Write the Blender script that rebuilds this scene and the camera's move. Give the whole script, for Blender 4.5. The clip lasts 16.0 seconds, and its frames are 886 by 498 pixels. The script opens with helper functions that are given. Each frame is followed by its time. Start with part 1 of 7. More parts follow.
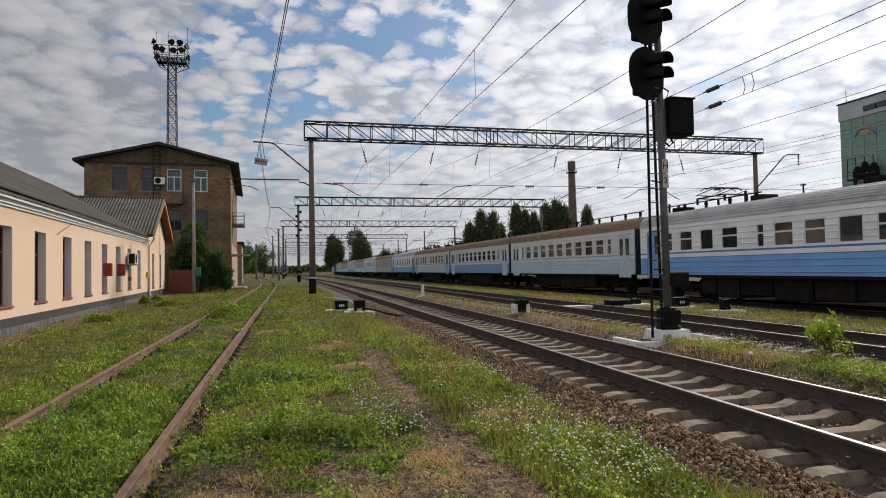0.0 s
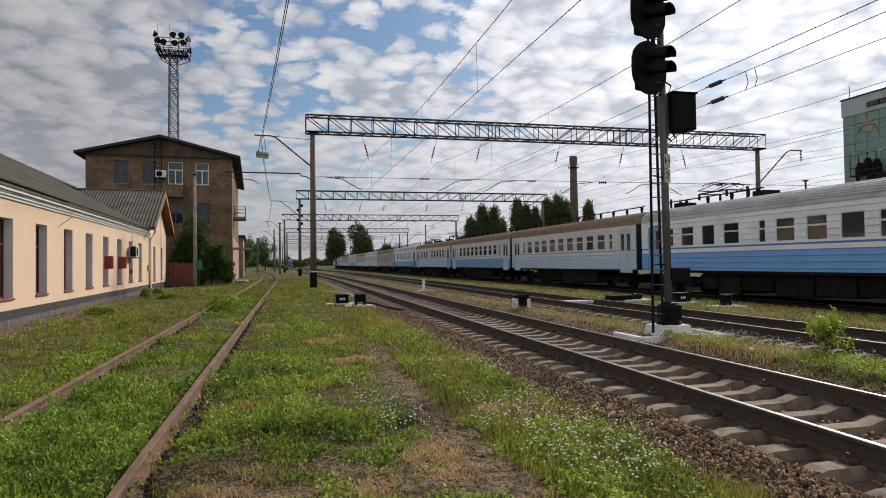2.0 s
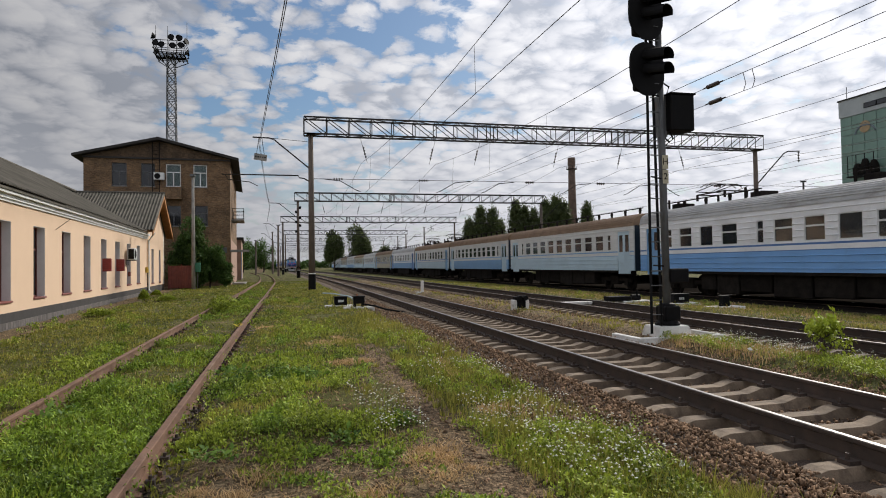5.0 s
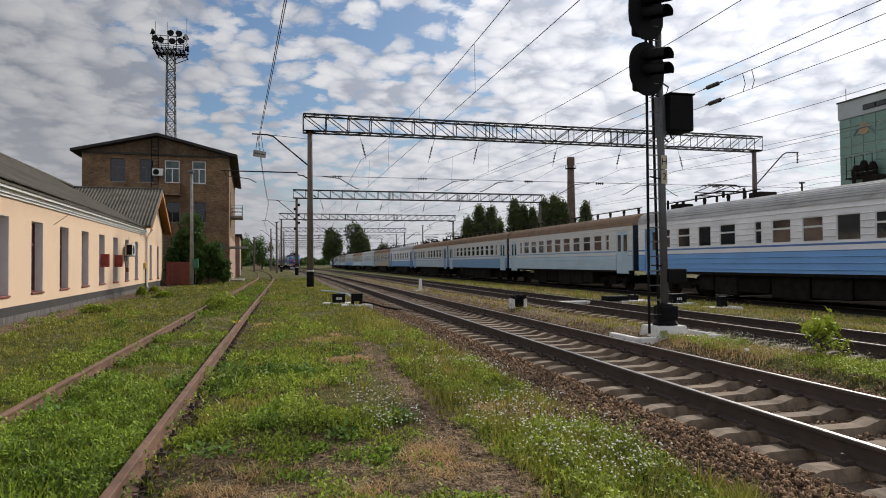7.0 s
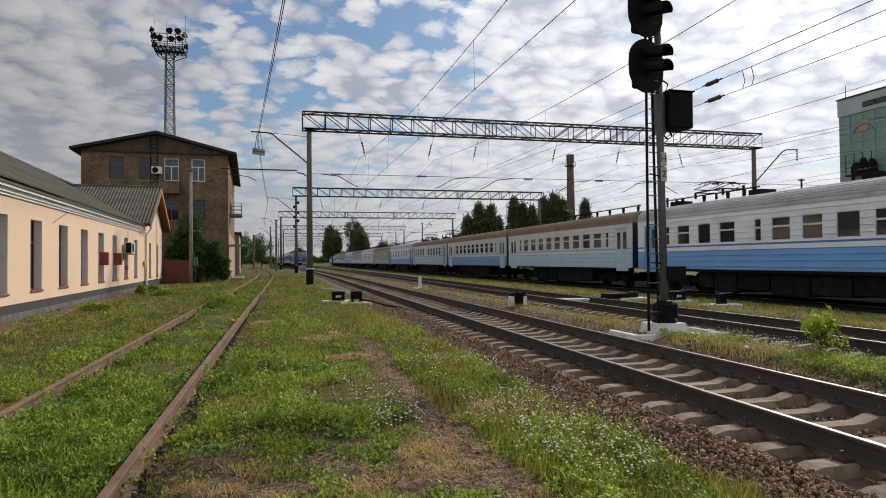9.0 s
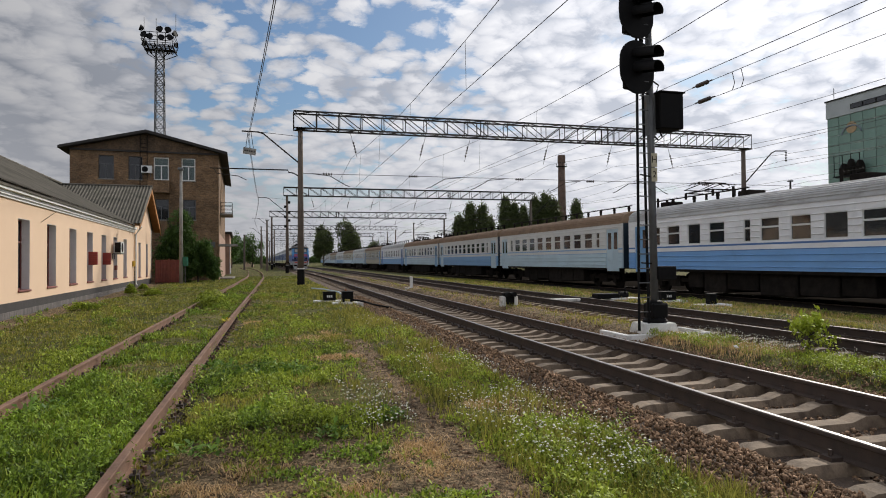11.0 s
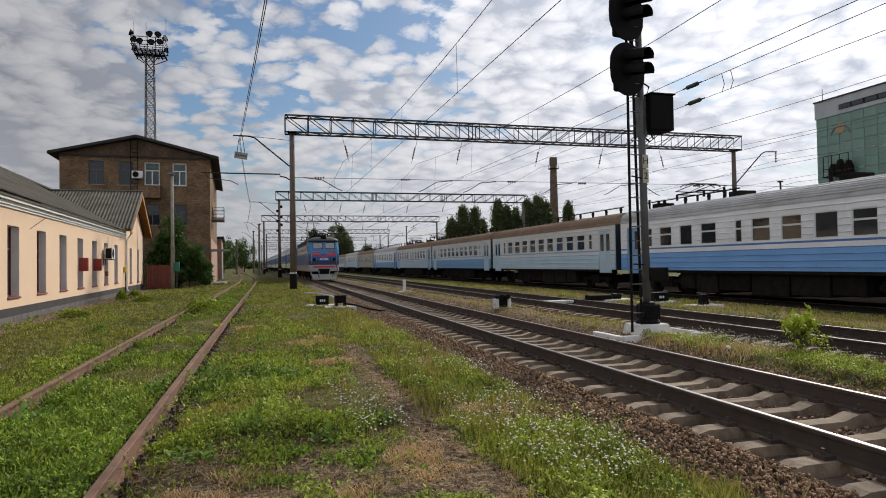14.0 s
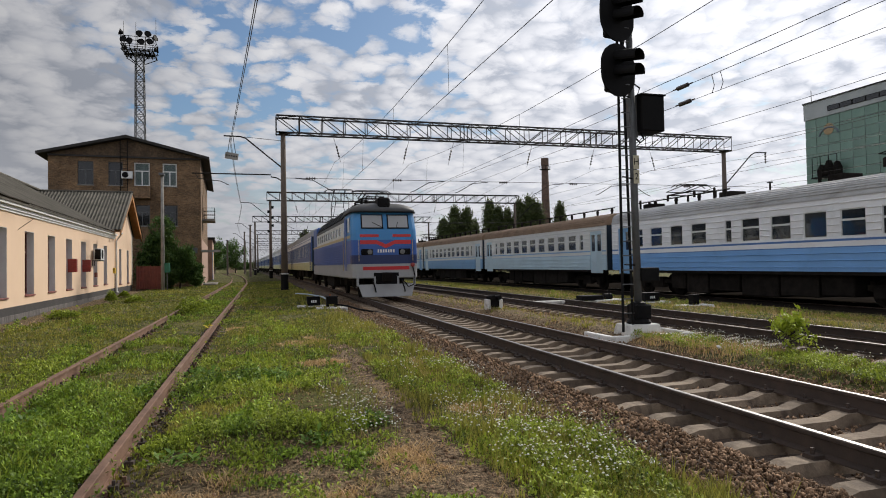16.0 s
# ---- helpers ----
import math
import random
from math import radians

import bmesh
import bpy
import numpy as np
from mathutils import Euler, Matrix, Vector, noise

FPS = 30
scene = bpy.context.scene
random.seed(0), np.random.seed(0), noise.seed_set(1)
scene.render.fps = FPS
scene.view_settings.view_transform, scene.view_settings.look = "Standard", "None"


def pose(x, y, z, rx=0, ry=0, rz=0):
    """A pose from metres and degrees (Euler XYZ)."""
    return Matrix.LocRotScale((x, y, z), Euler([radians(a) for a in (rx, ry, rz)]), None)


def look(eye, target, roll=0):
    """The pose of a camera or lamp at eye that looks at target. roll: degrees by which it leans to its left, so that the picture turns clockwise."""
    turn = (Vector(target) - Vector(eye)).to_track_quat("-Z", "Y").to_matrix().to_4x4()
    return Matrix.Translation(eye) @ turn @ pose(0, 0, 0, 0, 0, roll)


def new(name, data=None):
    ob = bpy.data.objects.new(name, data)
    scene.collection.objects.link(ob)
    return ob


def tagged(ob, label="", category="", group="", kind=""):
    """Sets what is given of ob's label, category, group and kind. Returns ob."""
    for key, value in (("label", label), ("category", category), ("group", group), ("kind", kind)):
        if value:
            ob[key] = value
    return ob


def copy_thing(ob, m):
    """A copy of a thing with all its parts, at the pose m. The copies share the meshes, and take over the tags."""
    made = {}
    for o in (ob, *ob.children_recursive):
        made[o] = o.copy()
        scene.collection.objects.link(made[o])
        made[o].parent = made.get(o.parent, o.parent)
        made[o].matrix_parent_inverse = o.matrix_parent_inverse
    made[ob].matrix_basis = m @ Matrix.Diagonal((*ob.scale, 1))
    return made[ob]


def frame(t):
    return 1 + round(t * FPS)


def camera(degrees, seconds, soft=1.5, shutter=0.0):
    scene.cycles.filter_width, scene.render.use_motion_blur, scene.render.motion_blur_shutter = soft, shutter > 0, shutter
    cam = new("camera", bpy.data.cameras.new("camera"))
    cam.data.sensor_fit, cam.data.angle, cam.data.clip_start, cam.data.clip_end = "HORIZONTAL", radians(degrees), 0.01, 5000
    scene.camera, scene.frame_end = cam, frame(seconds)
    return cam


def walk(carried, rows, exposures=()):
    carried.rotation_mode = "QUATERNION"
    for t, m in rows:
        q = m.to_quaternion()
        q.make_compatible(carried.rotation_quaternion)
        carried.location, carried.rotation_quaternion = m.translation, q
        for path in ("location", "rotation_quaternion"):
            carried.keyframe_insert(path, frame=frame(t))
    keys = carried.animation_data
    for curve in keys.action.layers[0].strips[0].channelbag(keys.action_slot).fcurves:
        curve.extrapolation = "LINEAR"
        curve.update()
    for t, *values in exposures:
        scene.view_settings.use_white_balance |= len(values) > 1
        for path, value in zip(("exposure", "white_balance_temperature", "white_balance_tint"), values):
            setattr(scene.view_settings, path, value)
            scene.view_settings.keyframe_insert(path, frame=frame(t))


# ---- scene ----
cam = camera(69.99, 16.0, soft=1.0)
import itertools

def at(e, yaw, pitch, roll):
    """Camera pose from a place, a turn to the right of +y, a tilt up and a lean."""
    y, p, r = radians(yaw), radians(pitch), radians(roll)
    fwd = Vector((math.sin(y) * math.cos(p), math.cos(y) * math.cos(p), math.sin(p)))
    right = Vector((math.cos(y), -math.sin(y), 0))
    up = right.cross(fwd)
    rr, uu = right * math.cos(r) - up * math.sin(r), up * math.cos(r) + right * math.sin(r)
    m = Matrix((rr, uu, -fwd)).transposed().to_4x4()
    return Matrix.Translation(e) @ m


PATH = (
    (0.0, 0.000, -0.000, 1.600, 14.253, 1.741, 1.000),
    (0.5, 0.002, 0.012, 1.597, 13.972, 1.551, 0.781),
    (1.0, 0.004, 0.014, 1.595, 13.793, 1.362, 0.605),
    (1.5, 0.009, 0.011, 1.594, 13.829, 1.280, 0.564),
    (2.0, 0.014, 0.016, 1.594, 14.134, 1.238, 0.726),
    (2.5, 0.017, 0.022, 1.595, 14.333, 1.279, 0.823),
    (3.0, 0.011, 0.017, 1.593, 14.286, 1.232, 0.863),
    (3.5, 0.011, 0.017, 1.592, 14.376, 1.267, 0.729),
    (4.0, 0.012, 0.021, 1.593, 14.264, 1.333, 0.896),
    (6.5, 0.015, 0.021, 1.587, 14.380, 1.436, 0.613),
    (7.0, 0.013, 0.014, 1.587, 14.409, 1.243, 0.424),
    (7.5, 0.012, 0.017, 1.585, 14.344, 1.083, 0.423),
    (8.0, 0.020, 0.027, 1.587, 14.603, 1.180, 0.364),
    (8.5, 0.019, 0.029, 1.588, 14.561, 1.081, 0.644),
    (9.0, 0.020, 0.023, 1.585, 14.444, 1.034, 0.500),
    (11.5, 0.024, 0.029, 1.584, 15.438, 0.984, 0.568),
    (12.0, 0.024, 0.035, 1.584, 15.545, 0.818, 0.835),
    (12.5, 0.027, 0.030, 1.585, 15.593, 1.121, 1.093),
    (13.0, 0.025, 0.031, 1.583, 15.638, 1.389, 0.952),
    (13.5, 0.024, 0.028, 1.585, 15.747, 1.346, 1.035),
    (14.0, 0.029, 0.034, 1.583, 15.864, 1.301, 0.945),
    (14.5, 0.029, 0.041, 1.580, 15.946, 1.276, 1.141),
    (15.0, 0.032, 0.038, 1.585, 16.083, 1.305, 0.970),
    (15.5, 0.036, 0.040, 1.580, 16.198, 1.266, 0.772),
    (16.0, 0.043, 0.047, 1.583, 16.600, 1.343, 1.019),
)

walk(cam, [(t, at((x, y, z), a, b, c)) for t, x, y, z, a, b, c in PATH])

# ---- world, sun ----
SUN_AZ, SUN_EL = 50.0, 34.0          # to the right of +y, above the horizon
world = bpy.data.worlds.new("sky")
scene.world = world
world.use_nodes = True


class Nodes:
    """Short way to write node trees."""
    def __init__(self, tree):
        self.t = tree
        self.t.nodes.clear()

    def n(self, kind, props=None, **ins):
        node = self.t.nodes.new(kind)
        p = props or {}
        if "operation" in p:
            node.operation = p["operation"]
        if "data_type" in p:
            node.data_type, node.blend_type = p["data_type"], p["blend_type"]
        if "sky_type" in p:
            node.sky_type, node.sun_disc, node.sun_elevation = p["sky_type"], p["sun_disc"], p["sun_elevation"]
            node.sun_rotation, node.air_density, node.dust_density = p["sun_rotation"], p["air_density"], p["dust_density"]
        for k, v in ins.items():
            key = int(k[1:]) if k[0] == "i" and k[1:].isdigit() else k.replace("_", " ")
            if isinstance(v, tuple) and len(v) == 2 and hasattr(v[0], "outputs"):
                self.t.links.new(v[0].outputs[v[1]], node.inputs[key])
            elif hasattr(v, "outputs"):
                self.t.links.new(v.outputs[0], node.inputs[key])
            else:
                node.inputs[key].default_value = v
        return node

    def math(self, op, a, b=0.0, c=0.0):
        return self.n("ShaderNodeMath", {"operation": op}, i0=a, i1=b, i2=c)

    def mix(self, f, a, b, blend="MIX"):
        m = self.n("ShaderNodeMix", {"data_type": "RGBA", "blend_type": blend}, i0=f, i6=a, i7=b)
        return (m, 2)

    def ramp(self, f, *stops):
        r = self.n("ShaderNodeValToRGB", i0=f)
        e = r.color_ramp.elements
        while len(e) < len(stops):
            e.new(0.5)
        for el, (p, c) in zip(e, stops):
            el.position = p
            el.color = c if isinstance(c, tuple) else (c, c, c, 1)
        return r

    def noise(self, vec, scale, detail=4, rough=0.55, dist=0.0):
        return self.n("ShaderNodeTexNoise", Vector=vec, Scale=scale, Detail=detail, Roughness=rough, Distortion=dist)


def rgb(r, g, b):
    return (r, g, b, 1)


def sky_nodes():
    k = Nodes(world.node_tree)
    sky = k.n("ShaderNodeTexSky", {"sky_type": "NISHITA", "sun_disc": False, "sun_elevation": radians(SUN_EL),
                                   "sun_rotation": radians(SUN_AZ), "air_density": 1.2, "dust_density": 1.2})
    tc = k.n("ShaderNodeTexCoord")
    sep = k.n("ShaderNodeSeparateXYZ", i0=(tc, 0))
    h = k.math("MAXIMUM", (sep, 2), 0.0)
    hh = k.math("ADD", h, 0.22)
    u, v = k.math("DIVIDE", (sep, 0), hh), k.math("DIVIDE", (sep, 1), hh)
    flat = k.n("ShaderNodeCombineXYZ", X=u, Y=v, Z=0.3)
    big = k.noise(flat, 1.3, 3, 0.5, 0.2)
    puffs = k.noise(flat, 8.0, 6, 0.6, 0.3)
    cells = k.n("ShaderNodeTexVoronoi", Vector=k.n("ShaderNodeVectorMath", {"operation": "ADD"}, i0=flat, i1=k.n("ShaderNodeVectorMath", {"operation": "MULTIPLY"}, i0=(puffs, 1), i1=(0.15, 0.15, 0.0))), Scale=13.0)
    fine = k.noise(flat, 34.0, 4, 0.6)
    lump = k.math("SUBTRACT", 1.0, (cells, 0))
    s = k.math("ADD", k.math("MULTIPLY", big, 0.98), k.math("MULTIPLY", puffs, 0.55))
    s = k.math("ADD", s, k.math("ADD", k.math("MULTIPLY", fine, 0.14), k.math("MULTIPLY", lump, 0.34)))
    bank = k.ramp(k.n("ShaderNodeMapRange", i0=u, i1=-2.2, i2=2.2), (0.0, 1.0), (0.36, 0.75), (0.47, 0.0), (0.60, 0.0), (0.8, 0.5))
    s = k.math("ADD", s, k.math("MULTIPLY", bank, 0.2))
    cover = k.ramp(k.math("MULTIPLY", s, 0.7), (0.585, 0.0), (0.645, 0.8), (0.70, 1.0))
    # thick parts of the sheet are greyer, and the sheet is brightest towards the sun
    sun = Vector((math.sin(radians(SUN_AZ)) * math.cos(radians(SUN_EL)), math.cos(radians(SUN_AZ)) * math.cos(radians(SUN_EL)), math.sin(radians(SUN_EL))))
    nrm = k.n("ShaderNodeVectorMath", {"operation": "NORMALIZE"}, i0=(tc, 0))
    dot = k.n("ShaderNodeVectorMath", {"operation": "DOT_PRODUCT"}, i0=nrm, i1=tuple(sun))
    glow = k.ramp((dot, 1), (0.0, 0.88), (0.27, 0.47), (0.42, 0.43), (0.60, 0.56), (0.80, 0.80), (0.93, 1.02), (1.0, 1.25))
    thick = k.noise(flat, 4.2, 5, 0.55, 0.1)
    shade = k.math("ADD", k.math("MULTIPLY", thick, 0.36), k.math("ADD", k.math("MULTIPLY", puffs, 0.42), k.math("MULTIPLY", (cells, 0), 0.28)))
    grey = k.ramp(shade, (0.40, rgb(1.08, 1.08, 1.08)), (0.52, rgb(0.89, 0.905, 0.94)), (0.64, rgb(0.56, 0.60, 0.67)))
    # low down the sheet merges into pale haze
    grey = k.mix(k.ramp((sep, 2), (0.02, 0.85), (0.25, 0.0)), grey, rgb(0.90, 0.91, 0.94))
    cloud = k.mix(1.0, k.mix(1.0, glow, rgb(0.99, 0.99, 1.025), "MULTIPLY"), grey, "MULTIPLY")
    blue = k.mix(1.0, sky, rgb(0.056, 0.068, 0.082), "MULTIPLY")
    low = k.ramp((sep, 2), (0.0, 0.9), (0.10, 0.55), (0.22, 0.0))
    amount = k.math("MAXIMUM", cover, low)
    both = k.mix(amount, blue, cloud)
    bg = k.n("ShaderNodeBackground", Color=both, Strength=1.0)
    k.n("ShaderNodeOutputWorld", Surface=bg)


sky_nodes()
lamp = bpy.data.lights.new("sun", "SUN")
lamp.energy, lamp.angle, lamp.color = 3.3, radians(3), (1.0, 0.94, 0.84)
sun_ob = new("sun", lamp)
sun_ob.matrix_world = look((60, 60, 60), (60 - 100 * math.sin(radians(SUN_AZ)) * math.cos(radians(SUN_EL)),
                                          60 - 100 * math.cos(radians(SUN_AZ)) * math.cos(radians(SUN_EL)), 60 - 100 * math.sin(radians(SUN_EL))))


# ---- materials ----
def mat(name, a, b=None, rough=0.7, metal=0.0, scale=3.0, fine=40.0, bump=0.15, vary=0.12, dirt=None, dirt_at=(0.55, 0.75), island=False, coat=0.0, stretch=(1, 1, 1), bdist=0.01, spec=0.5):
    """Two-scale procedural surface: colour a to b over coarse noise, fine grain and bump, and stains of colour dirt."""
    m = bpy.data.materials.new(name)
    m.use_nodes = True
    k = Nodes(m.node_tree)
    tc = k.n("ShaderNodeTexCoord")
    info = k.n("ShaderNodeObjectInfo")
    mp = k.n("ShaderNodeMapping", i0=(tc, 3), i3=stretch)
    off = k.n("ShaderNodeVectorMath", {"operation": "ADD"}, i0=mp, i1=(info, 5))
    b = b or tuple(x * 0.75 for x in a)
    n1 = k.noise(off, scale, 5, 0.6, 0.2)
    n2 = k.noise(off, fine, 3, 0.6)
    col = k.mix(k.ramp(n1, (0.33, 0.0), (0.68, 1.0)), rgb(*a), rgb(*b))
    g = k.ramp(n2, (0.3, 1.0 - vary), (0.7, 1.0 + 0.0))
    col = k.mix(1.0, col, g, "MULTIPLY")
    rnd = (k.n("ShaderNodeNewGeometry"), 8) if island else (info, 5)
    val = k.n("ShaderNodeMapRange", i0=rnd, i3=1.0 - vary, i4=1.0 + vary)
    col = k.mix(1.0, col, val, "MULTIPLY")
    if dirt:
        n3 = k.noise(off, scale * 0.6, 7, 0.7, 0.6)
        col = k.mix(k.ramp(n3, (dirt_at[0], 0.0), (dirt_at[1], 1.0)), col, rgb(*dirt))
    rr = k.n("ShaderNodeMapRange", i0=n2, i3=max(0.03, rough - 0.1), i4=min(1.0, rough + 0.1))
    bs = k.n("ShaderNodeBsdfPrincipled", Base_Color=col, Roughness=rr, Metallic=metal, Coat_Weight=coat)
    bs.inputs["Specular IOR Level"].default_value = spec
    if bump:
        bp = k.n("ShaderNodeBump", Strength=bump, Distance=bdist, Height=k.math("ADD", n2, k.math("MULTIPLY", n1, 0.7)))
        k.t.links.new(bp.outputs[0], bs.inputs["Normal"])
    k.n("ShaderNodeOutputMaterial", Surface=bs)
    return m


def glass_mat(name, tint, clear, ior=1.5):
    m = bpy.data.materials.new(name)
    m.use_nodes = True
    k = Nodes(m.node_tree)
    tc = k.n("ShaderNodeTexCoord")
    grime = k.ramp(k.noise((tc, 3), 3.0, 5, 0.7), (0.4, 0.03), (0.75, 0.16))
    bs = k.n("ShaderNodeBsdfPrincipled", Base_Color=rgb(*tint), Roughness=grime, IOR=ior)
    tr = k.n("ShaderNodeBsdfTransparent", Color=rgb(0.75, 0.8, 0.8))
    k.n("ShaderNodeOutputMaterial", Surface=k.n("ShaderNodeMixShader", i0=clear, i1=bs, i2=tr))
    return m


def leaf_mat(name, a, b):
    m = bpy.data.materials.new(name)
    m.use_nodes = True
    k = Nodes(m.node_tree)
    isl = k.n("ShaderNodeNewGeometry")
    tc = k.n("ShaderNodeTexCoord")
    n = k.noise((tc, 3), 0.9, 3)
    f = k.math("ADD", k.math("MULTIPLY", (isl, 8), 0.8), k.math("SUBTRACT", n, 0.36))
    col = k.mix(f, rgb(*a), rgb(*b))
    bs = k.n("ShaderNodeBsdfPrincipled", Base_Color=col, Roughness=0.6)
    bs.inputs["Specular IOR Level"].default_value = 0.25
    tl = k.n("ShaderNodeBsdfTranslucent", Color=col)
    k.n("ShaderNodeOutputMaterial", Surface=k.n("ShaderNodeMixShader", i0=0.22, i1=bs, i2=tl))
    return m


def ground_mat():
    """Short turf with bare soil along the trodden path, dry patches and thin spots."""
    m = bpy.data.materials.new("turf and soil")
    m.use_nodes = True
    k = Nodes(m.node_tree)
    tc = k.n("ShaderNodeTexCoord")
    p = (tc, 3)
    sep = k.n("ShaderNodeSeparateXYZ", i0=p)
    n1, n2, n3 = k.noise(p, 0.35, 5, 0.6), k.noise(p, 2.2, 6, 0.65, 0.4), k.noise(p, 28.0, 5, 0.7)
    green = k.mix(k.ramp(n1, (0.35, 0.0), (0.65, 1.0)), rgb(0.060, 0.070, 0.019), rgb(0.155, 0.148, 0.046))
    soil = k.mix(k.ramp(n3, (0.35, 0.0), (0.65, 1.0)), rgb(0.042, 0.030, 0.020), rgb(0.36, 0.255, 0.158))
    dry = k.mix(n2, rgb(0.27, 0.20, 0.115), rgb(0.15, 0.12, 0.065))
    ground = k.mix(k.ramp(n2, (0.56, 0.0), (0.70, 1.0)), green, dry)
    ground = k.mix(k.ramp(k.math("ADD", k.math("MULTIPLY", n2, 0.6), k.math("MULTIPLY", n3, 0.4)), (0.545, 0.0), (0.60, 0.9)), ground, soil)
    # the path: a band that wanders with y
    wob = k.math("ADD", k.math("MULTIPLY", n1, 1.0), 1.08)
    d = k.math("ABSOLUTE", k.math("SUBTRACT", (sep, 0), wob))
    d = k.math("ADD", d, k.math("MULTIPLY", k.math("SUBTRACT", n2, 0.5), 0.7))
    trod = k.ramp(d, (0.12, 1.0), (0.34, 0.0))
    trod = k.math("MULTIPLY", trod, k.ramp(k.math("MULTIPLY", (sep, 1), 0.02), (0.0, 1.0), (0.24, 1.0), (0.30, 0.0)))
    ground = k.mix(trod, ground, soil)
    # worn ground before the siding, between the two lines and along the house wall
    jag = k.math("MULTIPLY", k.math("SUBTRACT", n2, 0.5), 1.6)
    def band(value, lo, hi, soft):
        a = k.n("ShaderNodeMapRange", i0=k.math("ADD", value, jag), i1=lo - soft, i2=lo + soft)
        b = k.n("ShaderNodeMapRange", i0=k.math("ADD", value, jag), i1=hi - soft, i2=hi + soft, i3=1.0, i4=0.0)
        return k.math("MULTIPLY", a, b)
    bare = k.math("MULTIPLY", band((sep, 0), -0.8, 1.8, 0.25), band((sep, 1), 2.0, 5.9, 0.3))
    lines = k.math("MULTIPLY", band((sep, 0), 6.8, 9.2, 0.4), band((sep, 1), 10.0, 70.0, 1.5))
    wall = band(k.math("ADD", (sep, 0), k.math("MULTIPLY", (sep, 1), 0.0442)), -9.0, -5.5, 0.25)
    worn = k.math("MULTIPLY", k.math("MAXIMUM", bare, k.math("MAXIMUM", lines, wall)), 0.85)
    ground = k.mix(worn, ground, soil)
    # two-scale mottling; its darks paint in the shade between clods and tufts
    v = k.mix(1.0, k.ramp(n3, (0.25, 0.55), (0.75, 1.2)), k.ramp(k.noise(p, 7.0, 5, 0.65, 0.5), (0.36, 0.42), (0.60, 1.2)), "MULTIPLY")
    ground = k.mix(1.0, ground, v, "MULTIPLY")
    bs = k.n("ShaderNodeBsdfPrincipled", Base_Color=ground, Roughness=0.95)
    bs.inputs["Specular IOR Level"].default_value = 0.1
    bp = k.n("ShaderNodeBump", Strength=0.7, Distance=0.05, Height=k.math("ADD", n3, n2))
    k.t.links.new(bp.outputs[0], bs.inputs["Normal"])
    k.n("ShaderNodeOutputMaterial", Surface=bs)
    return m


def brick_mat(name, a, b, mortar):
    """Small courses of brick on far walls, where single bricks cannot be picked apart."""
    m = bpy.data.materials.new(name)
    m.use_nodes = True
    k = Nodes(m.node_tree)
    tc = k.n("ShaderNodeTexCoord")
    sep = k.n("ShaderNodeSeparateXYZ", i0=(tc, 3))
    uv = k.n("ShaderNodeCombineXYZ", X=k.math("ADD", (sep, 0), (sep, 1)), Y=(sep, 2), Z=0.0)
    br = k.n("ShaderNodeTexBrick", i0=uv, Color1=rgb(*a), Color2=rgb(*b), Mortar=rgb(*mortar), Scale=1.0, Mortar_Size=0.008, Brick_Width=0.26, Row_Height=0.077, Bias=0.1)
    n = k.noise((tc, 3), 0.7, 6, 0.65, 0.3)
    n2 = k.noise((tc, 3), 9.0, 4, 0.6)
    col = k.mix(1.0, br, k.ramp(n, (0.32, 0.48), (0.65, 1.15)), "MULTIPLY")
    col = k.mix(1.0, col, k.ramp(n2, (0.32, 0.55), (0.68, 1.25)), "MULTIPLY")
    bs = k.n("ShaderNodeBsdfPrincipled", Base_Color=col, Roughness=0.9)
    bp = k.n("ShaderNodeBump", Strength=0.5, Distance=0.01, Height=(br, 1))
    bp.invert = True
    k.t.links.new(bp.outputs[0], bs.inputs["Normal"])
    k.n("ShaderNodeOutputMaterial", Surface=bs)
    return m


TURF = ground_mat()
BALLAST = mat("ballast soil", (0.15, 0.105, 0.074), (0.085, 0.058, 0.042), 0.95, scale=1.2, fine=60, bump=0.9, vary=0.4, bdist=0.03)
STONE = mat("ballast stone", (0.42, 0.272, 0.17), (0.19, 0.12, 0.075), 0.92, scale=6, fine=60, bump=0.4, vary=0.55, island=True, spec=0.2)
RAIL_SIDE = mat("oiled rail steel", (0.046, 0.034, 0.028), (0.08, 0.053, 0.04), 0.75, 0.1, 4, 60, 0.3, 0.2)
RAIL_DULL = mat("dull rail head", (0.17, 0.15, 0.14), (0.10, 0.085, 0.08), 0.55, 0.5, 3, 60, 0.1, 0.1)
# near-black without sheen: the shade under the train put into the colour
TRAIN_SHADE = mat("dark bed with painted shade", (0.036, 0.030, 0.025), (0.02, 0.017, 0.015), 0.95, 0, 1.5, 40, 0.6, 0.3, spec=0.0)
RAIL_TOP = mat("polished rail head", (0.30, 0.285, 0.275), (0.21, 0.195, 0.185), 0.36, 0.9, 3, 80, 0.08, 0.1)
RUST = mat("rusty rail steel", (0.195, 0.108, 0.07), (0.115, 0.063, 0.042), 0.85, 0.1, 3, 50, 0.35, 0.25, dirt=(0.26, 0.18, 0.13))
CONC_TIE = mat("weathered sleeper concrete", (0.30, 0.228, 0.16), (0.17, 0.125, 0.087), 0.9, 0, 4.5, 50, 0.6, 0.25, dirt=(0.085, 0.06, 0.043), dirt_at=(0.47, 0.66))
WOOD_TIE = mat("old sleeper timber", (0.11, 0.085, 0.065), (0.055, 0.043, 0.035), 0.9, 0, 3, 40, 0.5, 0.3, stretch=(0.4, 4, 4))
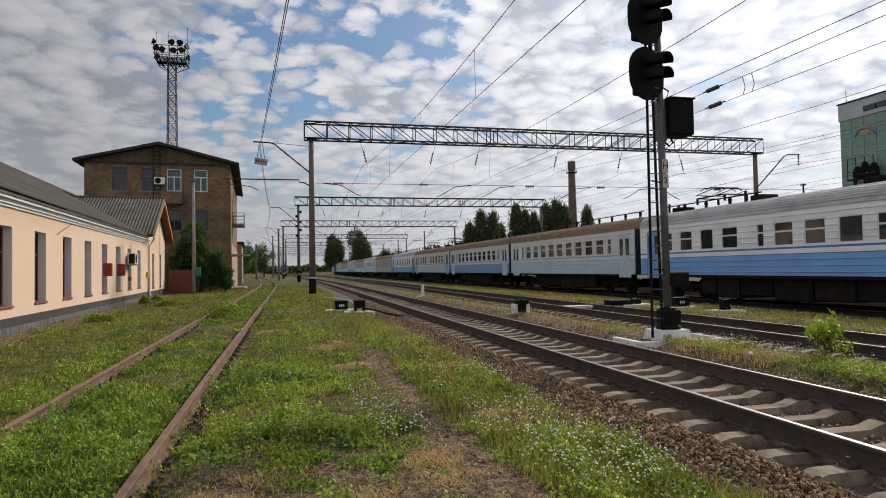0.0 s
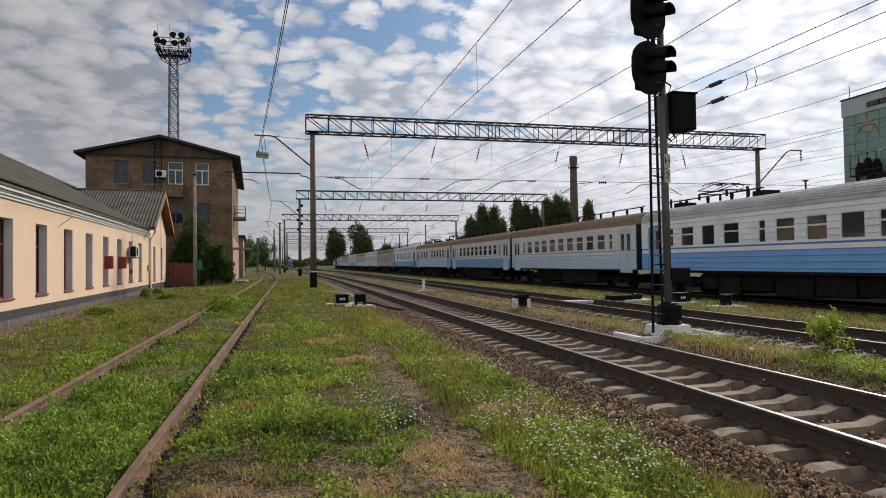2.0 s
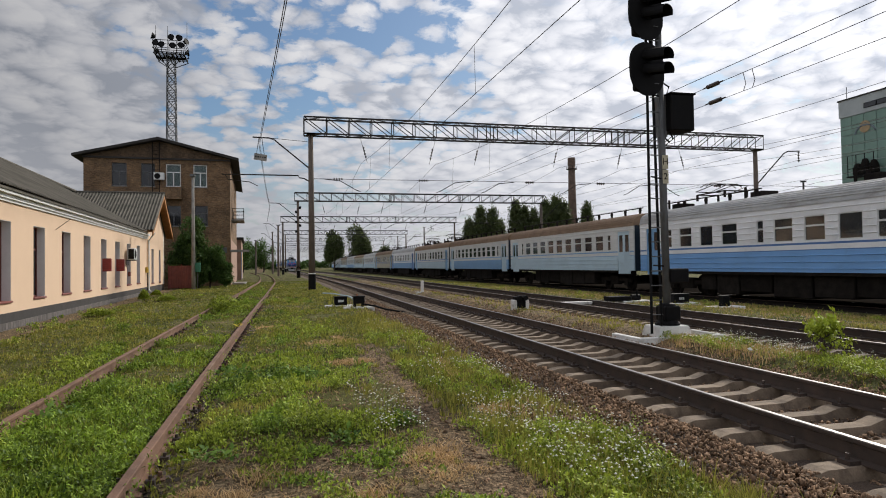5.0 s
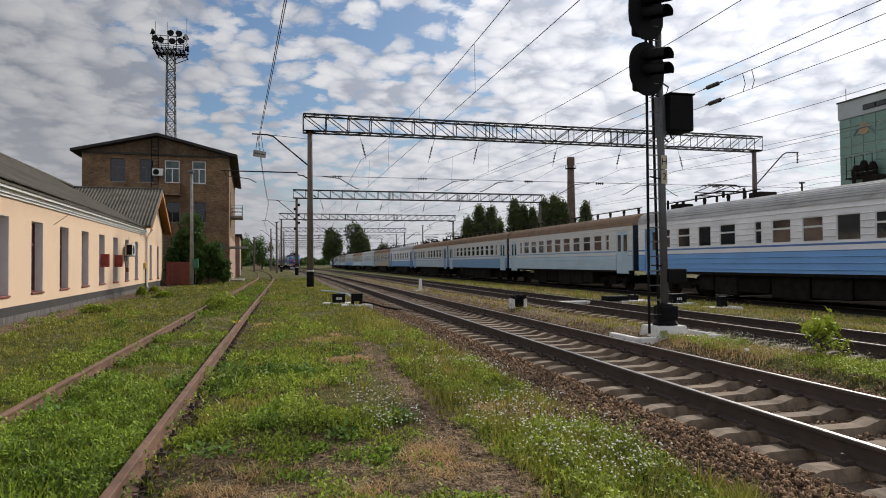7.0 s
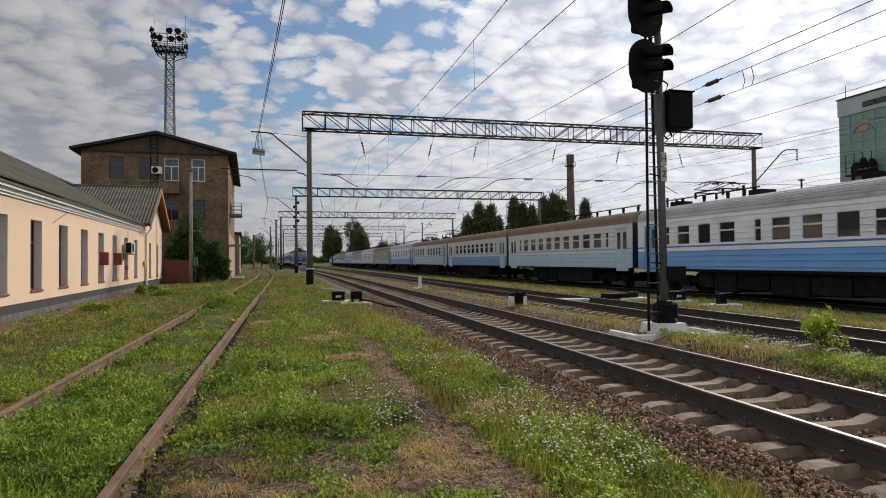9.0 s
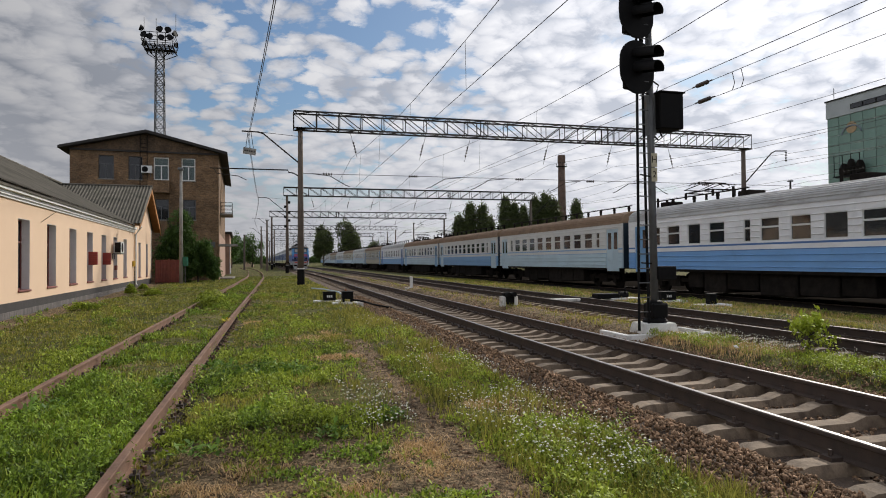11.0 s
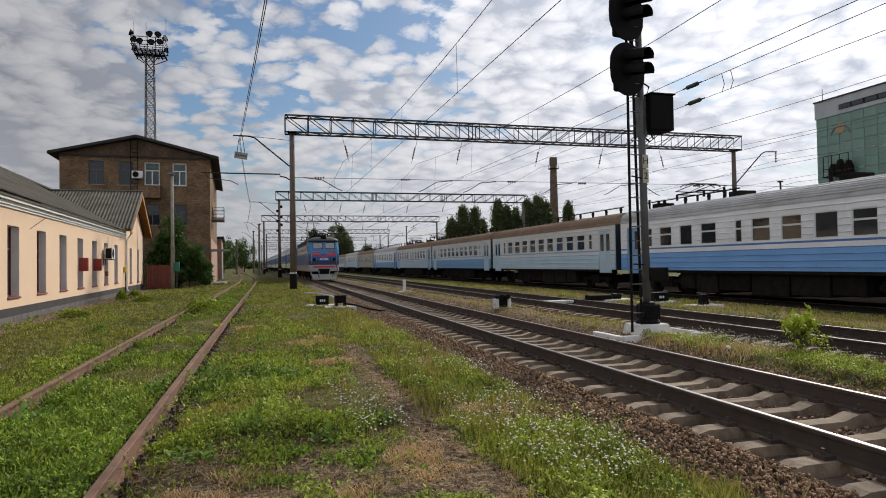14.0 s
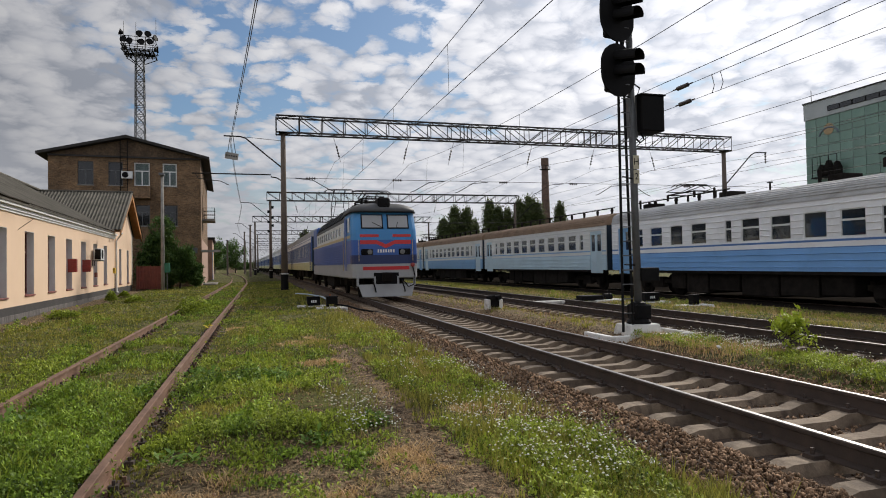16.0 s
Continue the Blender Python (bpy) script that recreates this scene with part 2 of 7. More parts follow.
CONCRETE = mat("grey concrete", (0.30, 0.285, 0.26), (0.20, 0.19, 0.175), 0.9, 0, 1.5, 40, 0.25, 0.15, dirt=(0.12, 0.11, 0.10))
WHITEWASH = mat("whitewashed concrete", (0.82, 0.81, 0.78), (0.66, 0.65, 0.62), 0.9, 0, 4, 40, 0.4, 0.15, dirt=(0.28, 0.26, 0.23), dirt_at=(0.52, 0.7))
POST = mat("dark catenary post concrete", (0.155, 0.12, 0.095), (0.10, 0.078, 0.064), 0.9, 0, 1.5, 40, 0.3, 0.2, dirt=(0.16, 0.135, 0.115))
BLACK = mat("black paint", (0.0065, 0.0065, 0.0075), (0.011, 0.0105, 0.0105), 0.65, 0.0, 3, 50, 0.12, 0.15, spec=0.1)
DARK = mat("sooty underframe steel", (0.013, 0.0115, 0.0105), (0.026, 0.022, 0.019), 0.9, 0.0, 3, 40, 0.3, 0.3, spec=0.06)
GREYSTEEL = mat("grey painted steel", (0.14, 0.145, 0.15), (0.09, 0.092, 0.095), 0.6, 0.3, 3, 50, 0.15, 0.15, dirt=(0.12, 0.075, 0.05), dirt_at=(0.58, 0.74))
TRUSS = mat("dark truss steel", (0.028, 0.029, 0.031), (0.045, 0.036, 0.03), 0.7, 0.0, 3, 40, 0.1, 0.2, spec=0.2)
WIRE = mat("overhead wire", (0.03, 0.03, 0.03), (0.045, 0.04, 0.035), 0.6, 0.0, 3, 30, 0.0, 0.1)
PEACH = mat("peach plaster", (0.71, 0.52, 0.37), (0.67, 0.485, 0.34), 0.9, 0, 0.6, 60, 0.12, 0.04, dirt=(0.60, 0.44, 0.31), dirt_at=(0.6, 0.85))
WHITE_TRIM = mat("white plaster moulding", (0.72, 0.69, 0.64), (0.6, 0.57, 0.53), 0.85, 0, 2, 50, 0.15, 0.06, dirt=(0.42, 0.38, 0.34))
REVEAL = mat("grey plaster reveal", (0.80, 0.76, 0.77), (0.70, 0.665, 0.67), 0.9, 0, 2, 50, 0.15, 0.08)
PLINTH = mat("dark plinth stone", (0.040, 0.036, 0.036), (0.027, 0.024, 0.024), 0.85, 0, 2, 40, 0.3, 0.15)
TILE = mat("grey plinth tile", (0.15, 0.135, 0.13), (0.095, 0.085, 0.082), 0.8, 0, 4, 40, 0.25, 0.2)
SLATE = mat("weathered fibre cement roofing", (0.135, 0.12, 0.098), (0.072, 0.065, 0.052), 0.95, 0, 1.3, 25, 0.4, 0.15, dirt=(0.05, 0.05, 0.035), dirt_at=(0.5, 0.75))
BRICK = brick_mat("brown brick", (0.31, 0.185, 0.092), (0.175, 0.10, 0.052), (0.20, 0.15, 0.10))
PINK = mat("faded pink plaster", (0.46, 0.30, 0.23), (0.38, 0.25, 0.19), 0.9, 0, 1, 40, 0.2, 0.1)
ROOF_DARK = mat("dark bitumen roofing", (0.045, 0.04, 0.038), (0.028, 0.026, 0.025), 0.9, 0, 1, 30, 0.3, 0.15)
REDBROWN = mat("red-brown window paint", (0.24, 0.065, 0.05), (0.16, 0.045, 0.036), 0.6, 0, 4, 40, 0.15, 0.12)
RED = mat("dark red paint", (0.30, 0.035, 0.03), (0.22, 0.03, 0.025), 0.55, 0, 4, 40, 0.12, 0.1)
ORANGE_WOOD = mat("orange stained boards", (0.42, 0.19, 0.055), (0.30, 0.13, 0.04), 0.7, 0, 3, 40, 0.3, 0.15)
WHITE = mat("white paint", (0.78, 0.78, 0.77), (0.68, 0.68, 0.66), 0.5, 0, 3, 50, 0.06, 0.06)
GLASS = glass_mat("window glass", (0.02, 0.026, 0.034), 0.28, 1.9)
GLASS_CLEAR = glass_mat("clear window glass", (0.03, 0.035, 0.04), 0.86)
GLASS_DARK = glass_mat("dusty window glass", (0.014, 0.017, 0.021), 0.08)
GREEN_PAINT = mat("green enamel", (0.02, 0.19, 0.11), (0.015, 0.14, 0.085), 0.5, 0, 4, 50, 0.06, 0.08)
YELLOW = mat("yellow enamel", (0.62, 0.42, 0.04), (0.5, 0.33, 0.03), 0.5, 0, 4, 50, 0.06, 0.08)
CERAMIC = mat("brown insulator ceramic", (0.045, 0.03, 0.028), (0.03, 0.022, 0.02), 0.3, 0, 5, 50, 0.0, 0.1)
CHIMNEY = brick_mat("chimney brick", (0.17, 0.105, 0.075), (0.12, 0.075, 0.055), (0.13, 0.10, 0.085))
SLAB_GREEN = mat("green glazed wall panel", (0.19, 0.30, 0.25), (0.14, 0.24, 0.20), 0.5, 0, 0.3, 6, 0.05, 0.12)
SLAB_GREY = mat("grey wall render", (0.46, 0.49, 0.50), (0.36, 0.39, 0.40), 0.9, 0, 0.3, 6, 0.1, 0.08)
BARK = mat("grey bark", (0.10, 0.08, 0.06), (0.06, 0.048, 0.038), 0.95, 0, 3, 20, 0.6, 0.2)
LEAF_POPLAR = leaf_mat("poplar leaves", (0.055, 0.08, 0.028), (0.13, 0.16, 0.055))
LEAF_DARK = leaf_mat("dense shrub leaves", (0.036, 0.075, 0.018), (0.11, 0.19, 0.045))
LEAF_BRIGHT = leaf_mat("young yellow-green leaves", (0.24, 0.32, 0.03), (0.42, 0.48, 0.05))
GRASS = leaf_mat("grass blades", (0.09, 0.105, 0.018), (0.50, 0.455, 0.095))
WEED = leaf_mat("weed leaves", (0.03, 0.06, 0.008), (0.47, 0.56, 0.065))
LAWN = leaf_mat("lawn blades", (0.065, 0.092, 0.016), (0.30, 0.325, 0.06))
WEED_DEEP = leaf_mat("deep green weed leaves", (0.02, 0.05, 0.006), (0.34, 0.48, 0.052))
DEAD = mat("dead leaves", (0.085, 0.06, 0.04), (0.035, 0.026, 0.02), 0.9, bump=0, vary=0.4, island=True)
HERB = leaf_mat("broad dark herb leaves", (0.035, 0.085, 0.013), (0.19, 0.31, 0.042))
STRAW = leaf_mat("dry grass", (0.44, 0.285, 0.13), (0.74, 0.52, 0.27))
PETAL = mat("white petals", (0.86, 0.85, 0.74), None, 0.8, bump=0)
PETAL_Y = mat("yellow petals", (0.75, 0.6, 0.03), None, 0.8, bump=0)


# ---- mesh building ----
class Geo:
    """Collects vertices and faces of one mesh."""
    def __init__(self):
        self.v, self.f = [], []

    def add(self, vs, fs):
        o = len(self.v)
        self.v += [tuple(p) for p in vs]
        self.f += [tuple(i + o for i in f) for f in fs]
        return self

    def box(self, x0, x1, y0, y1, z0, z1, m=None, c=0.0):
        if c:
            return self.cbox(x0, x1, y0, y1, z0, z1, c, m)
        vs = [Vector(p) for p in itertools.product((x0, x1), (y0, y1), (z0, z1))]
        if m:
            vs = [m @ p for p in vs]
        return self.add(vs, [(0, 1, 3, 2), (4, 6, 7, 5), (0, 4, 5, 1), (2, 3, 7, 6), (0, 2, 6, 4), (1, 5, 7, 3)])

    def cbox(self, x0, x1, y0, y1, z0, z1, c, m=None):
        """A box with chamfered edges."""
        bm = bmesh.new()
        bmesh.ops.create_cube(bm, size=1)
        for v in bm.verts:
            v.co = Vector(((x0 + x1) / 2 + v.co.x * (x1 - x0), (y0 + y1) / 2 + v.co.y * (y1 - y0), (z0 + z1) / 2 + v.co.z * (z1 - z0)))
        bmesh.ops.bevel(bm, geom=bm.edges[:], offset=c, segments=1, affect="EDGES")
        bm.verts.index_update()
        vs = [m @ v.co if m else v.co for v in bm.verts]
        self.add(vs, [[v.index for v in f.verts] for f in bm.faces])
        bm.free()
        return self

    def tube(self, pts, r, n=8, caps=True):
        """A round bar along points; r is one radius or one for each point."""
        pts = [Vector(p) for p in pts]
        rs = r if isinstance(r, (list, tuple)) else [r] * len(pts)
        vs, fs = [], []
        for i, p in enumerate(pts):
            d = (pts[min(i + 1, len(pts) - 1)] - pts[max(i - 1, 0)]).normalized()
            a = d.cross(Vector((0, 0, 1)) if abs(d.z) < 0.9 else Vector((1, 0, 0))).normalized()
            b = d.cross(a)
            for j in range(n):
                w = 2 * math.pi * j / n
                vs.append(p + (a * math.cos(w) + b * math.sin(w)) * rs[i])
        for i in range(len(pts) - 1):
            for j in range(n):
                q = (j + 1) % n
                fs.append((i * n + j, i * n + q, (i + 1) * n + q, (i + 1) * n + j))
        if caps:
            fs += [tuple(range(n))[::-1], tuple(range((len(pts) - 1) * n, len(pts) * n))]
        return self.add(vs, fs)

    def prism(self, prof, y0, y1, m=None, closed=True):
        """A profile of (x, z) drawn out from y0 to y1."""
        n = len(prof)
        vs = [Vector((x, y, z)) for y in (y0, y1) for x, z in prof]
        if m:
            vs = [m @ p for p in vs]
        fs = [(i, (i + 1) % n, n + (i + 1) % n, n + i) for i in range(n if closed else n - 1)]
        if closed:
            fs += [tuple(range(n))[::-1], tuple(range(n, 2 * n))]
        return self.add(vs, fs)

    def lathe(self, prof, n=16, m=None):
        """A profile of (r, z) turned round z."""
        vs = [Vector((r * math.cos(2 * math.pi * j / n), r * math.sin(2 * math.pi * j / n), z)) for r, z in prof for j in range(n)]
        if m:
            vs = [m @ p for p in vs]
        fs = [(i * n + j, i * n + (j + 1) % n, (i + 1) * n + (j + 1) % n, (i + 1) * n + j) for i in range(len(prof) - 1) for j in range(n)]
        fs += [tuple(range(n))[::-1], tuple(range((len(prof) - 1) * n, len(prof) * n))]
        return self.add(vs, fs)

    def quad(self, a, b, c, d):
        return self.add([a, b, c, d], [(0, 1, 2, 3)])

    def mesh(self, name, material, smooth=False):
        me = bpy.data.meshes.new(name)
        me.from_pydata(self.v, [], self.f)
        me.validate()
        bm = bmesh.new()
        bm.from_mesh(me)
        bmesh.ops.recalc_face_normals(bm, faces=bm.faces[:])
        bm.to_mesh(me)
        bm.free()
        me.materials.append(material)
        if smooth:
            for p in me.polygons:
                p.use_smooth = True
        return me


def thing(name, m, label, category, group="", kind=""):
    e = new(name)
    e.matrix_world = m
    e.empty_display_size = 0.3
    return tagged(e, label, category, group, kind)


def part(name, geo, material, parent=None, label="", bevel=0.0, smooth=False):
    """One mesh object under a thing or under a part."""
    me = geo.mesh(name, material, smooth) if isinstance(geo, Geo) else geo
    ob = new(name, me)
    ob.parent = parent
    if bevel:
        b = ob.modifiers.new("bevel", "BEVEL")
        b.width, b.segments, b.limit_method = bevel, 2, "ANGLE"
    return tagged(ob, label)


def raw_mesh(name, verts, faces, material):
    """A large mesh out of arrays; faces all with the same number of corners."""
    me = bpy.data.meshes.new(name)
    verts, faces = np.asarray(verts, np.float32), np.asarray(faces, np.int32)
    n, k = faces.shape
    me.vertices.add(len(verts))
    me.vertices.foreach_set("co", verts.ravel())
    me.loops.add(n * k)
    me.loops.foreach_set("vertex_index", faces.ravel())
    me.polygons.add(n)
    me.polygons.foreach_set("loop_start", np.arange(n, dtype=np.int32) * k)
    me.update(calc_edges=True)
    me.materials.append(material)
    return me


# ---- ground and tracks ----
def smooth_line(knots):
    ys, xs = [k[0] for k in knots], [k[1] for k in knots]
    yy = np.linspace(ys[0], ys[-1], 400)
    xx = np.interp(yy, ys, xs)
    ker = np.ones(21) / 21
    xx = np.convolve(np.pad(xx, 10, mode="edge"), ker, "valid")
    return lambda y: float(np.interp(y, yy, xx))


main_x = smooth_line([(-60, 5.0), (0, 5.2), (15, 5.32), (28, 5.4), (45, 5.55), (60, 5.6), (80, 5.5), (95, 5.2), (147, 4.4), (239, 2.6), (420, -2.0), (900, -16)])
spur_x = smooth_line([(-60, -1.9), (5, -1.87), (15, -1.84), (38, -1.63), (66, -1.45), (85, -1.9), (110, -2.8), (140, -4.6), (200, -9.5)])
second_x = smooth_line([(-60, 10.7), (20, 10.7), (45, 10.9), (75, 11.0), (110, 10.9), (200, 9.0), (400, 3.6), (900, -9)])
emu_x = lambda y: 20.6
EMU_Z = -0.12
HALF = 0.797
RAIL = [(-0.075, -0.18), (0.075, -0.18), (0.075, -0.168), (0.012, -0.15), (0.009, -0.045), (0.036, -0.032), (0.036, -0.006), (0.028, 0.0), (-0.028, 0.0), (-0.036, -0.006), (-0.036, -0.032), (-0.009, -0.045), (-0.012, -0.15), (-0.075, -0.168)]


def sweep(prof, xf, dx, ys, z, close=True):
    g = Geo()
    n = len(prof)
    vs, fs = [], []
    for y in ys:
        vs += [(xf(y) + dx + px, y, z + pz) for px, pz in prof]
    for i in range(len(ys) - 1):
        for j in range(n if close else n - 1):
            q = (j + 1) % n
            fs.append((i * n + j, i * n + q, (i + 1) * n + q, (i + 1) * n + j))
    if close:
        fs += [tuple(range(n)), tuple(range((len(ys) - 1) * n, len(ys) * n))]
    return g.add(vs, fs)


def sleeper_geo(x=0.0, y=0.0, z=0.0, g=None, a=0.0):
    """Pre-stressed concrete sleeper: high under the rails, low waist, sloping ends."""
    g = g or Geo()
    secs = [(-1.35, -0.035), (-1.2, 0.0), (-0.55, 0.0), (-0.38, -0.05), (0.38, -0.05), (0.55, 0.0), (1.2, 0.0), (1.35, -0.035)]
    vs, fs = [], []
    c, s = math.cos(a), math.sin(a)
    for sx, top in secs:
        for py, pz in ((-0.145, -0.2), (-0.092, top), (0.092, top), (0.145, -0.2)):
            vs.append((x + c * sx - s * py, y + s * sx + c * py, z + pz))
    for i in range(len(secs) - 1):
        fs += [(i * 4 + j, i * 4 + j + 1, i * 4 + 5 + j, i * 4 + 4 + j) for j in range(3)]
    fs += [(0, 1, 2, 3), (28, 29, 30, 31)]
    return g.add(vs, fs)


def clamp_geo():
    """Rail clips and bolts on both sides of both rails of one sleeper."""
    g = Geo()
    for r in (-HALF, HALF):
        for sgn in (-1, 1):
            g.box(r + sgn * 0.12 - 0.055, r + sgn * 0.12 + 0.055, -0.06, 0.06, 0.0, 0.035)
            g.tube([(r + sgn * 0.13, 0, 0.03), (r + sgn * 0.13, 0, 0.085)], 0.018, 6)
    return g


def track(xf, ztop, ys, label, side, top, tie, tie_step, near, far, tie_rng):
    t = thing("railway_track", pose(0, 0, 0), label, "railway track", kind="structure")
    for dx in (-HALF, HALF):
        r = part("rail", sweep(RAIL, xf, dx, ys, ztop), side, t)
        if top:
            part("running_surface", sweep([(-0.027, 0.001), (-0.02, 0.003), (0.02, 0.003), (0.027, 0.001)], xf, dx, ys, ztop, False), top, r, "worn rail head")
    me, cl = sleeper_geo().mesh("sleeper", tie), clamp_geo().mesh("rail_clip", side)
    y, i = near[0], 0
    while y < near[1]:
        a = math.atan((xf(y + 1) - xf(y)) / 1.0)
        s = part("sleeper", me, None, t)
        s.matrix_basis = pose(xf(y) + tie_rng.uniform(-0.02, 0.02), y, ztop - 0.185 + tie_rng.uniform(-0.008, 0.008), 0, tie_rng.uniform(-0.3, 0.3), -math.degrees(a) + tie_rng.uniform(-0.8, 0.8))
        if y < near[0] + 48:
            c = part("rail_clip", cl, None, s)
        y += tie_step
    g = Geo()
    while y < far:
        sleeper_geo(xf(y), y, ztop - 0.185, g)
        y += tie_step
    tagged(part("far_sleepers", g, tie, t), kind="stuff")
    return t


YS = [-30, -10, 0] + list(np.arange(2, 60, 2.0)) + list(np.arange(60, 250, 6.0)) + list(np.arange(250, 620, 25.0))
MAIN_Z, SECOND_Z, SPUR_Z = 0.15, 0.13, 0.12


def bed(x, y):
    """How far the ballast bed replaces the turf, 0 to 1, and its level."""
    w = 0.0
    for xf, half in ((main_x, 2.05), (second_x, 1.9), (emu_x, 2.4), (lambda q: 26.0, 2.6)):
        d = abs(x - xf(y)) + 0.25 * noise.noise((x * 0.8, y * 0.8, 3.0))
        w = max(w, min(1.0, max(0.0, (half + 0.35 - d) / 0.55)))
    return w


def ground_z(x, y):
    near = 0.028 * noise.noise((x * 0.9, y * 0.9, 0.0)) + 0.05 * noise.noise((x * 0.25, y * 0.25, 5.0))
    z = near * (1.0 if y < 120 else 0.3)
    d = abs(x - spur_x(y))
    if d < 1.3 and y < 90:
        z -= 0.06 * min(1.0, max(0.0, (1.3 - abs(d - 0.797) * 2.2) / 0.8))
    if x < -5.5:
        z -= 0.04
    if x > 14:
        z -= 0.2 * min(1, (x - 14) / 3)
    w = bed(x, y)
    return z * (1 - w) + (-0.22) * w


def ground():
    xs = list(np.arange(-12, 14, 0.25)) + list(np.arange(14, 30, 0.8))
    xs = [-1500, -600, -250, -120, -70, -45, -30, -24, -20, -17, -14.5, -13] + xs + [32, 36, 42, 50, 62, 80, 110, 160, 250, 450, 900, 2000]
    ys = [-120, -40, -20, -10, -5, -2, 0] + list(np.arange(1, 26, 0.25)) + list(np.arange(26, 60, 0.8)) + list(np.arange(60, 130, 4)) + [140, 160, 190, 230, 280, 350, 450, 600, 900, 1500, 3000]
    vs = [(x, y, ground_z(x, y) if -13 < x < 40 and -10 < y < 200 else -0.05) for y in ys for x in xs]
    n = len(xs)
    fs = [(j * n + i, j * n + i + 1, (j + 1) * n + i + 1, (j + 1) * n + i) for j in range(len(ys) - 1) for i in range(n - 1)]
    ob = new("ground", raw_mesh("ground", vs, fs, TURF))
    tagged(ob, "uneven green turf with bare soil and a trodden path", "ground", kind="structure")
    for p in ob.data.polygons:
        p.use_smooth = True


def ballast(xf, half, z, label):
    g = Geo()
    prof = [(-half - 0.35, -0.16), (-half, -0.06), (-half * 0.55, -0.03), (-0.5, -0.06), (0.5, -0.06), (half * 0.55, -0.03), (half, -0.06), (half + 0.35, -0.16)]
    ob = new("ballast", sweep(prof, xf, 0, YS, z, False).mesh("ballast", BALLAST))
    tagged(ob, label, "ballast", kind="structure")


def stones(count, rng, where):
    """Broken stones; where gives (x, y, z, size)."""
    base = np.array([(-.5, -.4, -.3), (.5, -.5, -.25), (.55, .4, -.3), (-.45, .5, -.2), (-.35, -.3, .35), (.4, -.3, .3), (.3, .35, .4), (-.4, .3, .25)])
    fcs = np.array([(0, 3, 2, 1), (4, 5, 6, 7), (0, 1, 5, 4), (1, 2, 6, 5), (2, 3, 7, 6), (3, 0, 4, 7)])
    V, F = [], []
    for i in range(count):
        x, y, z, s = where(rng)
        m = np.array(Euler((rng.uniform(0, 6), rng.uniform(0, 6), rng.uniform(0, 6))).to_matrix())
        b = (base + np.array([[rng.uniform(-.16, .16) for _ in range(3)] for _ in range(8)])) * np.array((rng.uniform(.7, 1.6), rng.uniform(.6, 1.2), rng.uniform(.4, .9)))
        V.append((b @ m.T) * s + np.array((x, y, z)))
        F.append(fcs + 8 * i)
    return np.concatenate(V), np.concatenate(F)


ground()
ballast(main_x, 1.75, 0.0 + MAIN_Z - 0.245, "brown broken-stone ballast round the main line")
ballast(second_x, 2.05, SECOND_Z - 0.245, "brown broken-stone ballast round the second line")
yard_x = lambda y: 25.6
# added dark sheet that paints the train's underfloor shade on the ground
g_ = sweep([(-7.4, -0.2), (-7.0, -0.02), (-4.0, 0.02), (0.0, 0.03), (6.5, 0.0), (7.4, -0.2)], yard_x, 0, YS, -0.15, False)
tagged(new("cinder_bed", g_.mesh("cinder_bed", TRAIN_SHADE)), "dark bed with painted shade under the parked train", "ballast", kind="structure")
rng = random.Random(5)
track(main_x, MAIN_Z, YS, "main line with bright steel rails on concrete sleepers", RAIL_SIDE, RAIL_TOP, CONC_TIE, 0.55, (-8, 62), 150, rng)
track(second_x, SECOND_Z, YS, "second line with dark rails on concrete sleepers", RAIL_SIDE, RAIL_DULL, CONC_TIE, 0.55, (6, 50), 120, rng)
track(emu_x, EMU_Z, [-40, 0, 60, 300, 600], "dark rails under the parked train", RAIL_SIDE, None, WOOD_TIE, 0.6, (8, 30), 60, rng)
track(spur_x, SPUR_Z, [y for y in YS if y < 180], "rusty overgrown siding sunk in the grass", RUST, None, WOOD_TIE, 0.6, (3, 40), 60, rng)


# ---- catenary ----
def truss_beam(parent, L, zb, h=1.15, w=0.9, bays=22, r=0.032):
    """A lattice portal beam of angle bars, along x from 0 to L."""
    n = bays
    for iy, y in enumerate((-w / 2, w / 2)):
        for z in (zb, zb + h):
            part("chord", Geo().box(0, L, y - 0.05, y + 0.05, z - 0.05, z + 0.05), TRUSS, parent)
    webs, crosses = (Geo(), Geo()), (Geo(), Geo())
    for i in range(n + 1):
        x = L * i / n
        for web, y in zip(webs, (-w / 2, w / 2)):
            web.tube([(x, y, zb), (x, y, zb + h)], r, 4, False)
            if i < n:
                x2 = L * (i + 1) / n
                a, b = (zb + h, zb) if i < n / 2 else (zb, zb + h)
                web.tube([(x, y, a), (x2, y, b)], r, 4, False)
        for cross, z in zip(crosses, (zb, zb + h)):
            cross.tube([(x, -w / 2, z), (x, w / 2, z)], r, 4, False)
            if i < n:
                x2 = L * (i + 1) / n
                sgn = 1 if i % 2 else -1
                cross.tube([(x, -sgn * w / 2, z), (x2, sgn * w / 2, z)], r, 4, False)
    for xs in (L * 0.36, L * 0.375, L * 0.64, L * 0.655):
        for web, y in zip(webs, (-w / 2, w / 2)):
            web.tube([(xs, y, zb), (xs, y, zb + h)], r * 1.3, 4, False)
    for web, cross in zip(webs, crosses):
        part("lattice", web, TRUSS, parent)
        part("cross_bracing", cross, TRUSS, parent)


